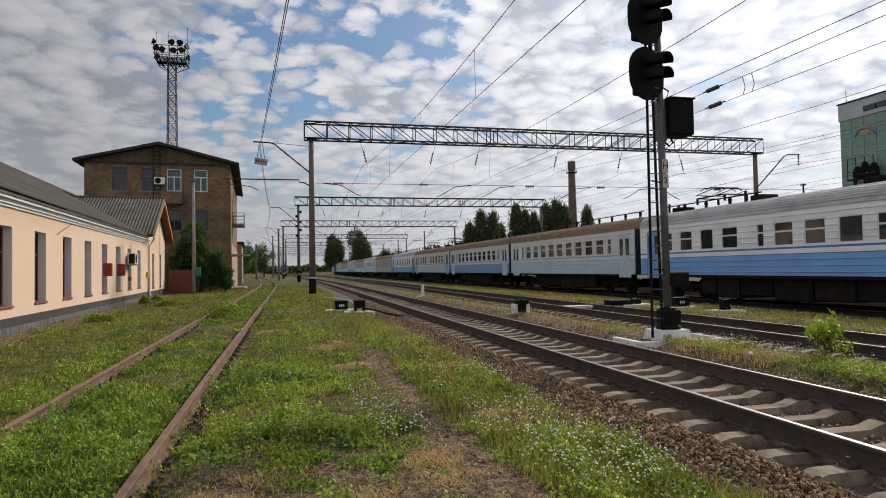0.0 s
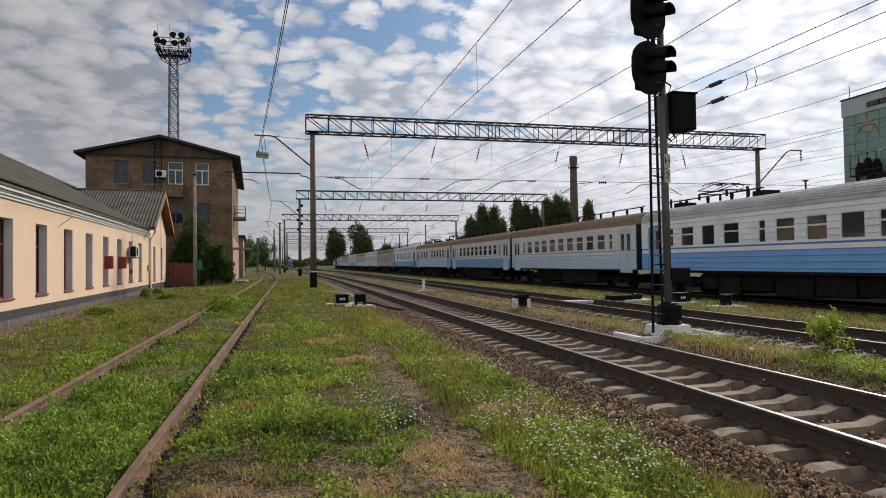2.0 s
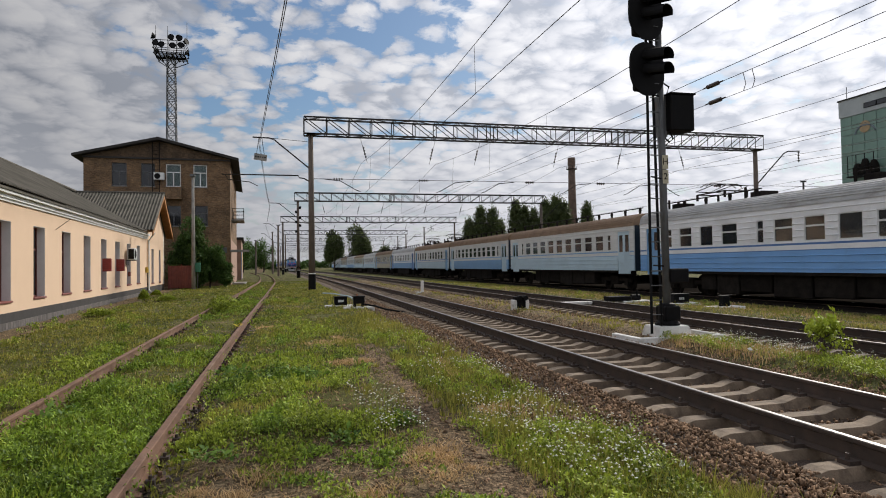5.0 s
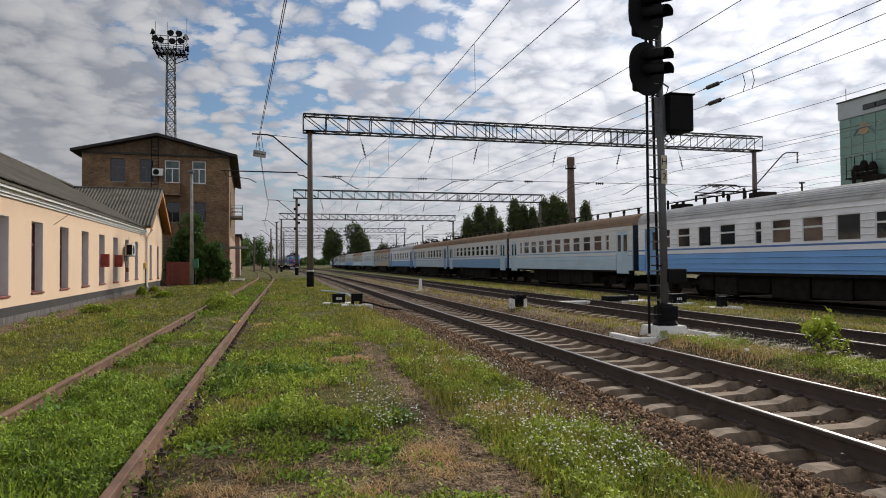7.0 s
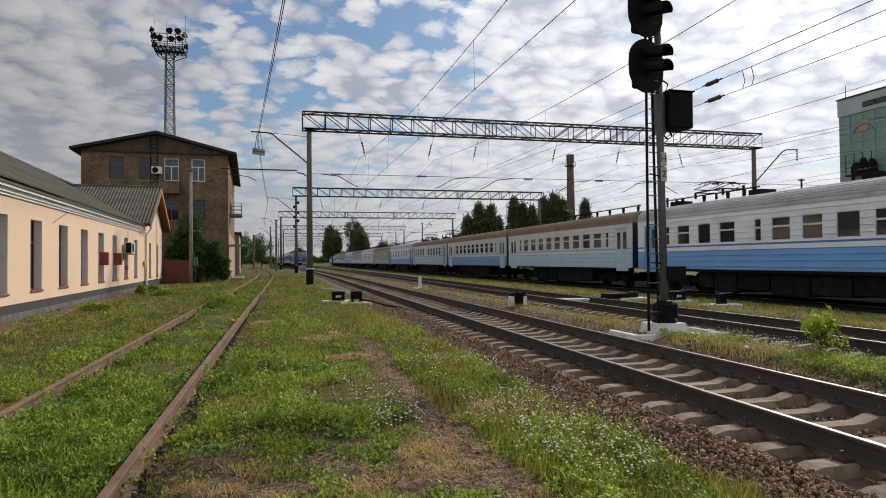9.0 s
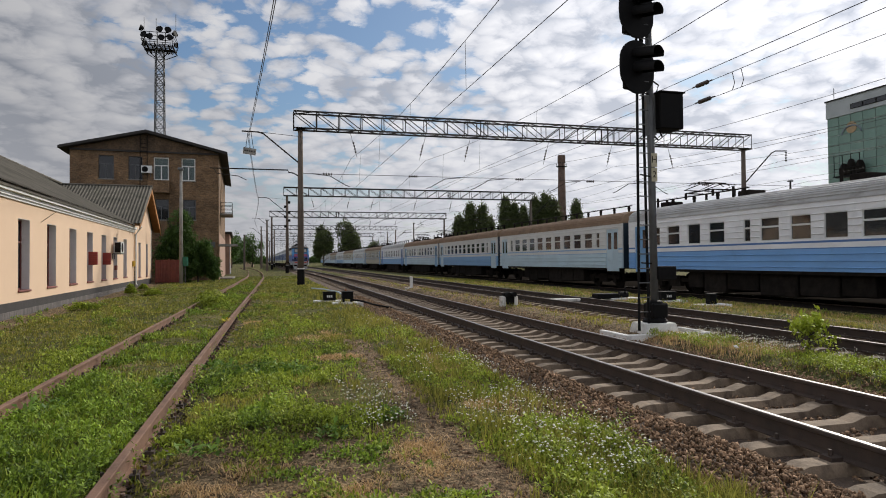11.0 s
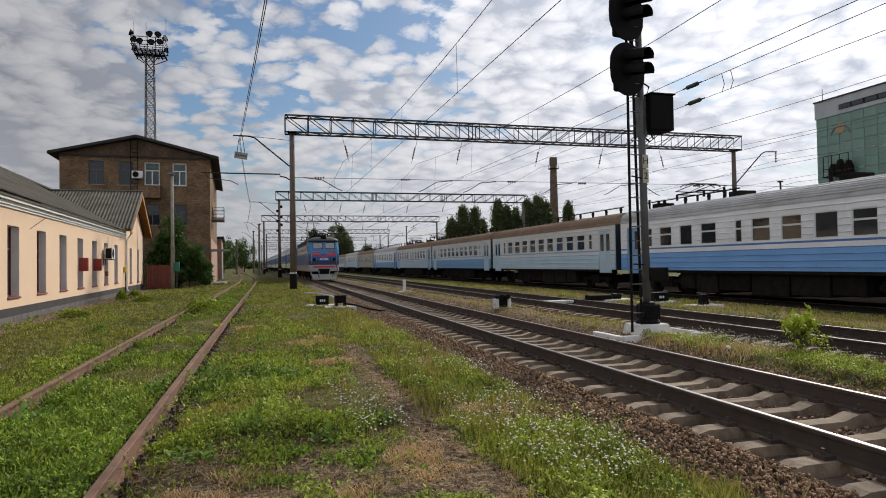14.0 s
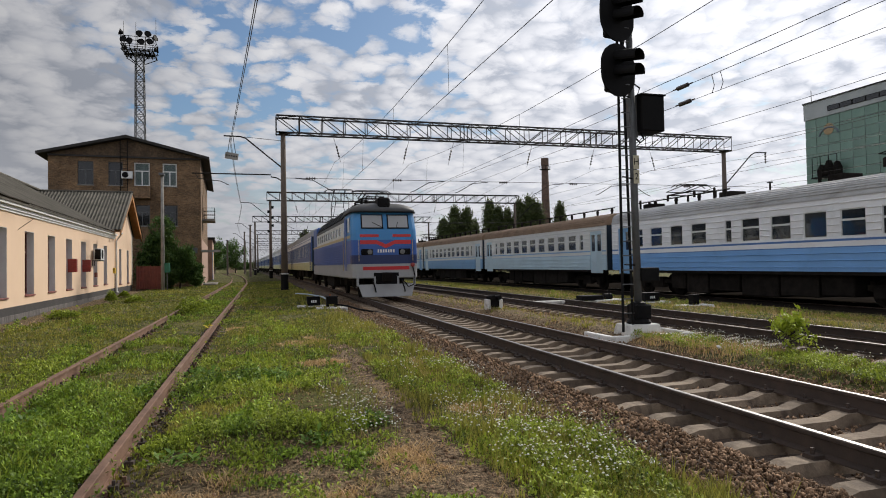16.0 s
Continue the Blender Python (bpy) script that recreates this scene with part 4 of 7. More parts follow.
CARS = [(50.75 - 40.2, P_WHITE, P_BLUE, R_GREY, False), (50.75 - 20.1, P_WHITE, P_BLUE, R_GREY, True), (50.75, P_GREYW, P_PALE, R_RUST, False), (70.85, P_GREYW, P_SKY, R_RUST, False), (90.95, P_GREYW, P_PALE, R_RUST, True),
        (111.05, P_WHITE, P_SKY, R_GREY, False), (131.15, P_CREAM, P_CREAM, R_RUST, True), (151.25, P_GREYW, P_PALE, R_GREY, False), (171.35, P_CREAM, P_PALE, R_RUST, False), (191.45, P_GREYW, P_SKY, R_GREY, False),
        (211.55, P_CREAM, P_PALE, R_RUST, True), (231.65, P_GREYW, P_PALE, R_GREY, False), (251.75, P_GREYW, P_SKY, R_RUST, False)]
for yf, a_, b_, c_, mo in CARS:
    words = {P_WHITE: "white", P_GREYW: "greyish white", P_CREAM: "faded cream"}[a_] + " and " + {P_BLUE: "blue", P_PALE: "pale blue", P_SKY: "sky-blue", P_CREAM: "brown"}[b_]
    emu_car(yf, a_, b_, c_, mo, words + " train car" + (" with roof pantographs" if mo else " with sliding doors") + "")


# ---- long low house beside the siding ----
HOUSE = pose(-6.53, 0, 0, 0, 0, 2.53)      # x out of the wall towards the tracks, y along it


def corrugated(a, b, c, d, pitch, amp, mname, material, parent, label=""):
    """A wavy roof sheet over the four corners a, b (eave), c, d (ridge), waves running from eave to ridge."""
    a, b, c, d = (Vector(p) for p in (a, b, c, d))
    nrm = (b - a).cross(d - a).normalized()
    n = max(4, int((b - a).length / pitch) * 4)
    g = Geo()
    vs, fs = [], []
    for i in range(n + 1):
        f = i / n
        w = nrm * amp * math.cos(f * (b - a).length / pitch * 2 * math.pi)
        for k in range(2):
            off = w - nrm * (0.012 * k)
            vs += [a.lerp(b, f) + off, d.lerp(c, f) + off]
    for i in range(n):
        o, q = i * 4, (i + 1) * 4
        fs += [(o, q, q + 1, o + 1), (o + 2, o + 3, q + 3, q + 2), (o, o + 2, q + 2, q), (o + 1, q + 1, q + 3, o + 3)]
    return part(mname, g.add(vs, fs), material, parent, label)


def wall_with_holes(g, y0, y1, z0, z1, x0, x1, holes):
    """A wall slab in the y-z plane with openings (ya, yb, za, zb) through it."""
    y = y0
    for a, b, za, zb in sorted(holes):
        g.box(x0, x1, y, a, z0, z1)
        g.box(x0, x1, a, b, z0, za)
        g.box(x0, x1, a, b, zb, z1)
        y = b
    g.box(x0, x1, y, y1, z0, z1)
    return g


def house():
    t = thing("long_house", HOUSE, "long peach plastered house with grey corrugated roof", "house")
    tops = [(16.2 + 3.08 * i, 17.35 + 3.08 * i) for i in range(-2, 9)]
    main = [(a, b, 0.74, 3.0) for a, b in tops]
    wing = [(46.15, 47.15, 0.62, 2.95), (49.7, 50.6, 0.62, 2.95)]
    g = Geo()
    wall_with_holes(g, 8, 44.8, 0.42, 3.85, -0.45, 0, main)
    part("track_wall", g, PEACH, t)
    g = Geo()
    wall_with_holes(g, 44.8, 52.4, 0.42, 4.3, -0.45, 0.06, wing)
    g.add([(0.06, 44.8, 4.3), (0.06, 52.4, 4.3), (0.06, 48.6, 6.6), (-0.45, 44.8, 4.3), (-0.45, 52.4, 4.3), (-0.45, 48.6, 6.6)], [(0, 1, 2), (3, 5, 4), (0, 2, 5, 3), (1, 4, 5, 2), (0, 3, 4, 1)])
    part("wing_wall", g, PEACH, t)
    part("end_wall", Geo().box(-10, -0.45, 52.0, 52.4, 0, 4.2).box(-10, -0.45, 8, 8.4, 0, 4).box(-10.4, -10, 8, 52.4, 0, 3.9), PEACH, t)
    part("plinth", Geo().box(-0.4, 0.05, 8, 52.46, 0.17, 0.42), PLINTH, t, "dark smooth stone plinth")
    # small grey tiles under the plinth
    me = Geo().cbox(0.0, 0.02, 0.0, 0.19, 0.0, 0.185, 0.006).mesh("tile", TILE)
    tb = part("tile_bed", Geo().box(-0.35, 0.05, 8, 52.46, -0.25, 0.17), PLINTH, t)
    n = 0
    y = 16.0
    while y < 44 and n < 290:
        for r in range(2):
            o = part("tile", me, None, tb)
            o.matrix_basis = pose(0.052, y, -0.21 + r * 0.19)
            n += 1
        y += 0.2
    # windows: frame set deep in the reveal, sill, panes
    for i, (a, b, z0, z1) in enumerate(main + wing):
        xo = 0.06 if a > 45 else 0.0
        rv = Geo()
        rv.box(-0.25, xo - 0.004, a, a + 0.012, z0, z1)
        rv.box(-0.25, xo - 0.004, b - 0.012, b, z0, z1)
        rv.box(-0.25, xo - 0.004, a + 0.012, b - 0.012, z1 - 0.012, z1)
        w = part("window", rv, REVEAL, t, "deep grey plastered window reveal")
        fr = Geo()
        e = 0.06
        zt = z0 + (z1 - z0) * 0.68
        ym = (a + b) / 2
        fr.box(-0.29, -0.23, a + 0.012, a + e, z0, z1 - 0.012)
        fr.box(-0.29, -0.23, b - e, b - 0.012, z0, z1 - 0.012)
        fr.box(-0.29, -0.23, a + e, b - e, z1 - e, z1 - 0.012)
        fr.box(-0.29, -0.23, a + e, b - e, z0, z0 + e)
        fr.box(-0.285, -0.235, a + e, b - e, zt - 0.03, zt + 0.03)
        fr.box(-0.285, -0.235, ym - 0.03, ym + 0.03, z0 + e, zt - 0.03)
        part("frame", fr, REDBROWN, w, "red-brown wooden frame")
        part("pane", Geo().box(-0.262, -0.256, a + e, b - e, z0 + e, z1 - e), GLASS_DARK, w)
        part("sill", Geo().cbox(-0.24, xo + 0.05, a - 0.03, b + 0.03, z0 - 0.05, z0 + 0.012, 0.012), REDBROWN, w, "red-brown painted sill")
        part("curtain", Geo().box(-0.40, -0.38, a + 0.02, b - 0.02, z0, z1), WHITE_TRIM, w)
    # cornice in three steps
    for z0, z1, x in ((3.52, 3.6, 0.05), (3.6, 3.72, 0.1), (3.72, 3.85, 0.2)):
        part("cornice", Geo().box(-0.1, x, 8, 44.6, z0 + 0.002, z1), WHITE, t, "stepped white cornice moulding")
    # roofs
    corrugated((0.29, 43.0, 3.92), (0.29, 7.6, 3.92), (-5.1, 7.6, 7.0), (-5.1, 43.0, 7.0), 0.2, 0.028, "roof_slope", SLATE, t, "mossy corrugated fibre-cement roof")
    corrugated((-10.7, 7.6, 3.85), (-10.7, 52, 3.85), (-5.1, 52, 7.0), (-5.1, 7.6, 7.0), 0.2, 0.028, "roof_slope", SLATE, t)
    corrugated((0.62, 43.1, 4.05), (-5.1, 43.1, 4.05), (-5.1, 48.6, 6.95), (0.62, 48.6, 6.95), 0.2, 0.045, "wing_roof_slope", SLATE, t, "corrugated wing roof with deep waves")
    corrugated((-5.1, 54.0, 4.1), (0.62, 54.0, 4.1), (0.62, 48.6, 6.95), (-5.1, 48.6, 6.95), 0.2, 0.045, "wing_roof_slope", SLATE, t)
    part("ridge_cap", Geo().tube([(-5.1, 7.6, 7.03), (-5.1, 49, 7.03)], 0.09, 8), SLATE, t)
    part("ridge_cap", Geo().tube([(0.62, 48.6, 6.99), (-5.1, 48.6, 6.99)], 0.07, 8), SLATE, t)
    part("eave_board", Geo().box(0.205, 0.235, 7.8, 43.2, 3.80, 3.88), SLATE, t, "dark weathered eave board")
    for ya, za, yb, zb in ((43.1, 3.98, 48.6, 6.88), (54.0, 4.02, 48.6, 6.88)):
        b = Geo().add([(0.58, ya, za), (0.58, yb, zb), (0.58, yb, zb - 0.32), (0.58, ya, za - 0.32), (0.53, ya, za), (0.53, yb, zb), (0.53, yb, zb - 0.32), (0.53, ya, za - 0.32)],
                      [(0, 1, 2, 3), (4, 7, 6, 5), (0, 4, 5, 1), (3, 2, 6, 7), (0, 3, 7, 4), (1, 5, 6, 2)])
        part("bargeboard", b, ORANGE_WOOD, t, "orange stained bargeboard")
        s = Geo().add([(0.53, ya, za - 0.06), (0.53, yb, zb - 0.06), (0.06, yb, zb - 0.06), (0.06, ya, za - 0.06)], [(0, 1, 2, 3)])
        s.add([(0.53, ya, za - 0.09), (0.53, yb, zb - 0.09), (0.06, yb, zb - 0.09), (0.06, ya, za - 0.09)], [(0, 3, 2, 1)])
        part("soffit", s, ORANGE_WOOD, t)
    part("downpipe", Geo().tube([(0.5, 44.3, 3.9), (0.3, 44.5, 3.65), (0.12, 44.6, 3.4), (0.12, 44.6, 0.25), (0.22, 44.5, 0.12)], 0.055, 8), WHITE, t, "white rainwater downpipe")
    part("corner_strip", Geo().box(0.06, 0.075, 52.1, 52.4, 0.42, 4.3), WHITE_TRIM, t)
    # wall-mounted clutter
    part("meter_box", Geo().cbox(0.0, 0.14, 44.0, 44.3, 1.35, 1.7, 0.01), YELLOW, t, "yellow gas meter box")
    part("gas_pipe", Geo().tube([(0.1, 44.15, 1.35), (0.1, 44.15, -0.2)], 0.025, 6), BLACK, t)
    part("junction_box", Geo().cbox(0.0, 0.12, 38.0, 38.3, 1.2, 1.45, 0.01), REDBROWN, t)
    part("cable", Geo().tube([(0.02, 26.5, 3.5), (0.03, 24.6, 3.0)], 0.01, 5), BLACK, t)
    return t


def red_box(y, z):
    t = thing("wall_box", HOUSE @ pose(0, y, z), "dark red slatted box on the plaster wall", "box", "red wall boxes")
    for i in range(6):
        part("slat", Geo().cbox(0.0, 0.36, 0.0, 0.2, 0.02 + i * 0.095, 0.105 + i * 0.095, 0.008), RED, t)
    part("back_plate", Geo().box(0.0, 0.34, 0.02, 0.18, 0.0, 0.6), RED, t)


def air_unit(m, label):
    t = thing("air_conditioner", m, label, "air conditioner", "outdoor cooling units")
    part("casing", Geo().cbox(0.12, 0.46, 0, 0.85, 0.1, 0.72, 0.02), WHITE, t)
    part("fan_grille", Geo().lathe([(0.24, 0), (0.25, 0.012), (0.05, 0.02), (0.02, 0.02)], 20, pose(0.46, 0.3, 0.41, 0, 90, 0)), BLACK, t, "black fan grille")
    gr = part("side_grille", Geo().box(0.15, 0.43, -0.012, 0.0, 0.14, 0.68), DARK, t, "dark finned side")
    for y in (0.15, 0.7):
        part("bracket", Geo().box(0.0, 0.45, y - 0.02, y + 0.02, 0.05, 0.1).box(0.0, 0.04, y - 0.02, y + 0.02, -0.2, 0.05), GREYSTEEL, t)


house()
red_box(31.85, 1.5)
red_box(34.95, 1.5)
air_unit(HOUSE @ pose(0, 37.3, 2.0), "white air conditioner on the peach house wall")


def iron_fence():
    t = thing("metal_fence", HOUSE @ pose(0.3, 52.9, 0), "rusty red sheet metal fence beside the house", "fence")
    for i in range(8):
        part("sheet", Geo().prism([(0, 0), (0.05, 0.03), (0.1, 0.0), (0.15, 0.03), (0.2, 0.0), (0.24, 0.0), (0.24, -0.006), (0, -0.006)], 0, 1.75, pose(i * 0.24, 0, 0.05, 90, 0, 0)), REDBROWN, t)
    for x in (0.0, 0.95, 1.9):
        part("fence_post", Geo().box(x - 0.03, x + 0.03, 0.02, 0.08, -0.1, 1.9), REDBROWN, t)


iron_fence()


GABLE = brick_mat("dark gable brick", (0.16, 0.10, 0.055), (0.10, 0.062, 0.036), (0.11, 0.085, 0.06))


def brick_building():
    t = thing("brick_building", HOUSE @ pose(0, 59.5, 0), "three-storey brown brick building with dark gable roof", "building")
    x0, x1, D = -7.05, 4.7, 24.0
    wins = [(-4.9, -3.72, 8.75, 10.75), (-2.6, -1.5, 8.75, 10.75), (-0.62, 0.6, 8.75, 10.75), (1.62, 2.76, 8.75, 10.75), (1.72, 2.8, 5.3, 7.1), (-0.6, 0.6, 5.3, 7.1), (-2.7, -1.5, 5.3, 7.1), (-4.9, -3.7, 5.3, 7.1), (1.7, 2.8, 1.8, 3.6)]
    rows = {}
    for w in wins:
        rows.setdefault((w[2], w[3]), []).append(w)
    g = Geo()
    z = 0.0
    for (z0, z1), ws in sorted(rows.items()):
        g.box(x0, x1, 0, 0.5, z, z0)
        x = x0
        for a, b, _, _ in sorted(ws):
            g.box(x, a, 0, 0.5, z0, z1)
            x = b
        g.box(x, x1, 0, 0.5, z0, z1)
        z = z1
    g.box(x0, x1, 0, 0.5, z, 11.3)
    xm = (x0 + x1) / 2
    g.add([(x0, 0, 11.3), (x1, 0, 11.3), (xm, 0, 12.7), (x0, 0.5, 11.3), (x1, 0.5, 11.3), (xm, 0.5, 12.7)], [(0, 1, 2), (3, 5, 4), (0, 2, 5, 3), (1, 4, 5, 2)])
    part("front_wall", g, BRICK, t)
    g = Geo()
    wall_with_holes(g, 0.5, D, 4.2, 11.3, x1 - 0.5, x1, [(4.5, 5.7, 6.3, 8.6), (9, 10.2, 8.75, 10.6), (14, 15.2, 8.75, 10.6)])
    part("side_wall", g, BRICK, t)
    part("lower_wall", Geo().box(x1 - 0.48, x1 + 0.04, 0.5, D, 0, 4.2), PINK, t, "faded pink plastered ground floor")
    part("side_wall", Geo().box(x0, x0 + 0.5, 0.5, D, 0, 11.3), BRICK, t)
    part("back_wall", Geo().box(x0 + 0.5, x1 - 0.5, D - 0.5, D, 0, 11.3), BRICK, t)
    part("floor_slab", Geo().box(x0 + 0.5, x1 - 0.5, 0.5, D - 0.5, 8.2, 8.4), CONCRETE, t)
    part("floor_slab", Geo().box(x0 + 0.5, x1 - 0.5, 0.5, D - 0.5, 4.6, 4.8), CONCRETE, t)
    for sx, e in ((x0 - 0.75, 1), (x1 + 0.75, -1)):
        zz = 11.3 - 0.75 * 1.4 / 5.875
        r = Geo().add([(sx, -0.7, zz), (xm, -0.7, 12.75), (xm, D + 0.6, 12.75), (sx, D + 0.6, zz), (sx, -0.7, zz + 0.22), (xm, -0.7, 12.98), (xm, D + 0.6, 12.98), (sx, D + 0.6, zz + 0.22)],
                      [(0, 1, 2, 3), (4, 7, 6, 5), (0, 4, 5, 1), (1, 5, 6, 2), (2, 6, 7, 3), (3, 7, 4, 0)])
        part("roof_slope", r, ROOF_DARK, t, "dark bitumen roof with deep eaves")
    for i, (a, b, z0, z1) in enumerate(wins):
        white = i in (2, 3)
        m = WHITE if white else GREYSTEEL
        f = Geo()
        e = 0.09 if white else 0.06
        f.box(a, a + e, 0.12, 0.2, z0, z1)
        w = part("window", f, m, t, "white plastic window" if white else "old grey window")
        zt = z0 + (z1 - z0) * 0.62
        for x0_, x1_, za, zb in ((b - e, b, z0, z1), (a + e, b - e, z0, z0 + e), (a + e, b - e, z1 - e, z1), (a + e, b - e, zt, zt + e), ((a + b) / 2 - e / 2, (a + b) / 2 + e / 2, z0 + e, zt)):
            part("frame_bar", Geo().box(x0_, x1_, 0.12, 0.2, za, zb), m, w)
        part("pane", Geo().box(a + e, b - e, 0.155, 0.165, z0 + e, z1 - e), GLASS_CLEAR if white else GLASS_DARK, w)
        if white:
            part("curtain", Geo().box(a + 0.02, b - 0.02, 0.205, 0.22, z0 + 0.02, z1 - 0.02), CURTAIN_PALE, w, "pale drawn curtain")
        part("sill", Geo().box(a - 0.05, b + 0.05, -0.06, 0.12, z0 - 0.07, z0), CONCRETE, w)
    part("gable_board", Geo().add([(x0, -0.02, 11.25), (x1, -0.02, 11.25), (xm, -0.02, 12.72), (x0, -0.06, 11.25), (x1, -0.06, 11.25), (xm, -0.06, 12.72)], [(0, 2, 1), (3, 4, 5), (0, 1, 4, 3), (1, 2, 5, 4), (2, 0, 3, 5)]), GABLE, t, "dark brown brick gable")
    part("cornice", Geo().box(x0 - 0.02, x1 + 0.02, -0.16, -0.06, 11.1, 11.25), ROOF_DARK, t, "dark cornice under the gable")
    part("balcony_panel", Geo().box(-1.0, 0.7, -0.9, 0.0, 7.75, 8.65).box(-1.0, 0.7, -0.9, 0.0, 7.6, 7.75), BRICK, t, "brick balcony parapet")
    for x in (-1.65, -1.1):
        part("ladder_rail", Geo().tube([(x, -0.25, 8.0), (x, -0.25, 12.6)], 0.035, 6), BLACK, t)
    for i in range(13):
        part("ladder_rung", Geo().tube([(-1.65, -0.25, 8.2 + i * 0.33), (-1.1, -0.25, 8.2 + i * 0.33)], 0.018, 5), BLACK, t)
    # balcony on the track side
    bal = part("balcony", Geo().box(x1, x1 + 1.15, 3.2, 6.6, 6.0, 6.18), CONCRETE, t, "small concrete side balcony")
    rl = Geo()
    for p in ((x1 + 1.1, 3.25), (x1 + 1.1, 4.9), (x1 + 1.1, 6.55), (x1 + 0.1, 3.25), (x1 + 0.1, 6.55)):
        rl.tube([(*p, 6.18), (*p, 7.2)], 0.025, 6)
    for z in (6.5, 6.85, 7.2):
        rl.tube([(x1 + 0.1, 3.25, z), (x1 + 1.1, 3.25, z), (x1 + 1.1, 6.55, z), (x1 + 0.1, 6.55, z)], 0.02, 6)
    part("railing", rl, BLACK, bal)
    part("balcony_board", Geo().box(x1 + 1.09, x1 + 1.12, 3.3, 6.5, 6.2, 7.1), GREYSTEEL, bal)
    part("porch_roof", Geo().box(x1, x1 + 1.6, -0.6, 1.6, 3.0, 3.18), CONCRETE, t)
    part("entrance_sign", Geo().box(x1 - 0.9, x1 - 0.3, -0.05, -0.01, 2.9, 3.4), GREYSTEEL, t)
    return t


brick_building()
air_unit(HOUSE @ pose(-1.55, 59.5, 9.2, 0, 0, -90), "white air conditioner on the brick facade")


def far_annex():
    t = thing("annex_building", HOUSE @ pose(3.0, 86, 0), "low faded plaster annex with blue door", "building")
    part("wall", Geo().box(-8, 2.2, 0, 14, 0, 5.2), PINK, t)
    part("flat_roof", Geo().box(-8.3, 2.5, -0.3, 14.3, 5.2, 5.5), ROOF_DARK, t)
    part("door", Geo().box(2.2, 2.26, 1.0, 3.2, 0, 3.6), P_SKY, t, "blue painted metal door")
    part("panel", Geo().box(2.2, 2.24, 5, 9, 1.2, 3.4), YELLOW, t)


far_annex()


def floodlight_mast():
    t = thing("floodlight_mast", pose(-12.5, 80, 0), "tall grey lattice mast with a ring of floodlights", "mast")
    def hw(z):
        return 0.66 - 0.24 * z / 27.0
    legs = Geo()
    for sx in (-1, 1):
        for sy in (-1, 1):
            part("leg", Geo().tube([(sx * hw(0), sy * hw(0), 0), (sx * hw(26.6), sy * hw(26.6), 26.6)], 0.055, 6), GREYSTEEL, t)
    n = 26
    for i in range(n):
        z0, z1 = i * 26.6 / n, (i + 1) * 26.6 / n
        a, b = hw(z0), hw(z1)
        for (p, q) in (((-1, -1), (1, -1)), ((1, -1), (1, 1)), ((1, 1), (-1, 1)), ((-1, 1), (-1, -1))):
            legs.tube([(p[0] * a, p[1] * a, z0), (q[0] * b, q[1] * b, z1)], 0.036, 4, False)
            legs.tube([(q[0] * a, q[1] * a, z0), (p[0] * b, p[1] * b, z1)], 0.036, 4, False)
            legs.tube([(p[0] * b, p[1] * b, z1), (q[0] * b, q[1] * b, z1)], 0.036, 4, False)
    part("lattice", legs, GREYSTEEL, t)
    pl = part("platform", Geo().box(-1.65, 1.65, -0.09, 0.09, 26.4, 26.54), BLACK, t, "square black steel lamp platform")
    for q in np.linspace(-1.6, 1.6, 8):
        part("deck_bar", Geo().box(q - 0.06, q + 0.06, -1.65, 1.65, 26.55, 26.68), BLACK, pl)
        part("deck_bar", Geo().box(-1.65, 1.65, q - 0.05, q + 0.05, 26.69, 26.74), BLACK, pl)
    for sx in (-1, 1):
        for sy in (-1, 1):
            part("brace", Geo().tube([(sx * 0.42, sy * 0.42, 25.5), (sx * 1.7, sy * 1.7, 26.55)], 0.05, 5), BLACK, pl)
    for z in (27.15, 27.6, 28.05):
        part("guard_rail", Geo().tube([(-1.75, -1.75, z), (1.75, -1.75, z), (1.75, 1.75, z), (-1.75, 1.75, z), (-1.75, -1.75, z)], 0.04, 5), BLACK, pl)
    for i in range(5):
        for p, q in ((-1.75 + 0.875 * i, -1.75), (-1.75 + 0.875 * i, 1.75)):
            part("guard_post", Geo().tube([(p * 0.9, q * 0.9, 26.6), (p, q, 28.1)], 0.04, 5), BLACK, pl)
    for x, y, z, turn in ((-2.0, -1.9, 28.45, 200), (-1.6, -2.1, 27.6, 250), (-0.9, -2.1, 27.45, 265), (0.3, -2.1, 28.35, 265), (0.5, -2.1, 27.4, 275), (1.3, -2.1, 28.35, 285), (1.5, -2.1, 27.5, 290), (2.0, -1.0, 28.3, 330), (2.0, 0.6, 27.4, 10), (-2.0, 0.8, 27.5, 160)):
        m = pose(x * 0.87, y * 0.87, z, 0, 75, turn)
        part("floodlight", Geo().lathe([(0.1, -0.3), (0.2, -0.24), (0.36, 0.1), (0.39, 0.13), (0.33, 0.1)], 12, m), BLACK, pl, "black bell-shaped floodlight")
    for x, y, h in ((-1.6, -0.6, 30.1), (-0.4, 0, 30.3), (0.6, 0.3, 29.6), (1.75, 0, 30.9)):
        part("aerial", Geo().tube([(x, y, 27.0), (x, y, h)], 0.03, 5), GREYSTEEL, pl)


floodlight_mast()


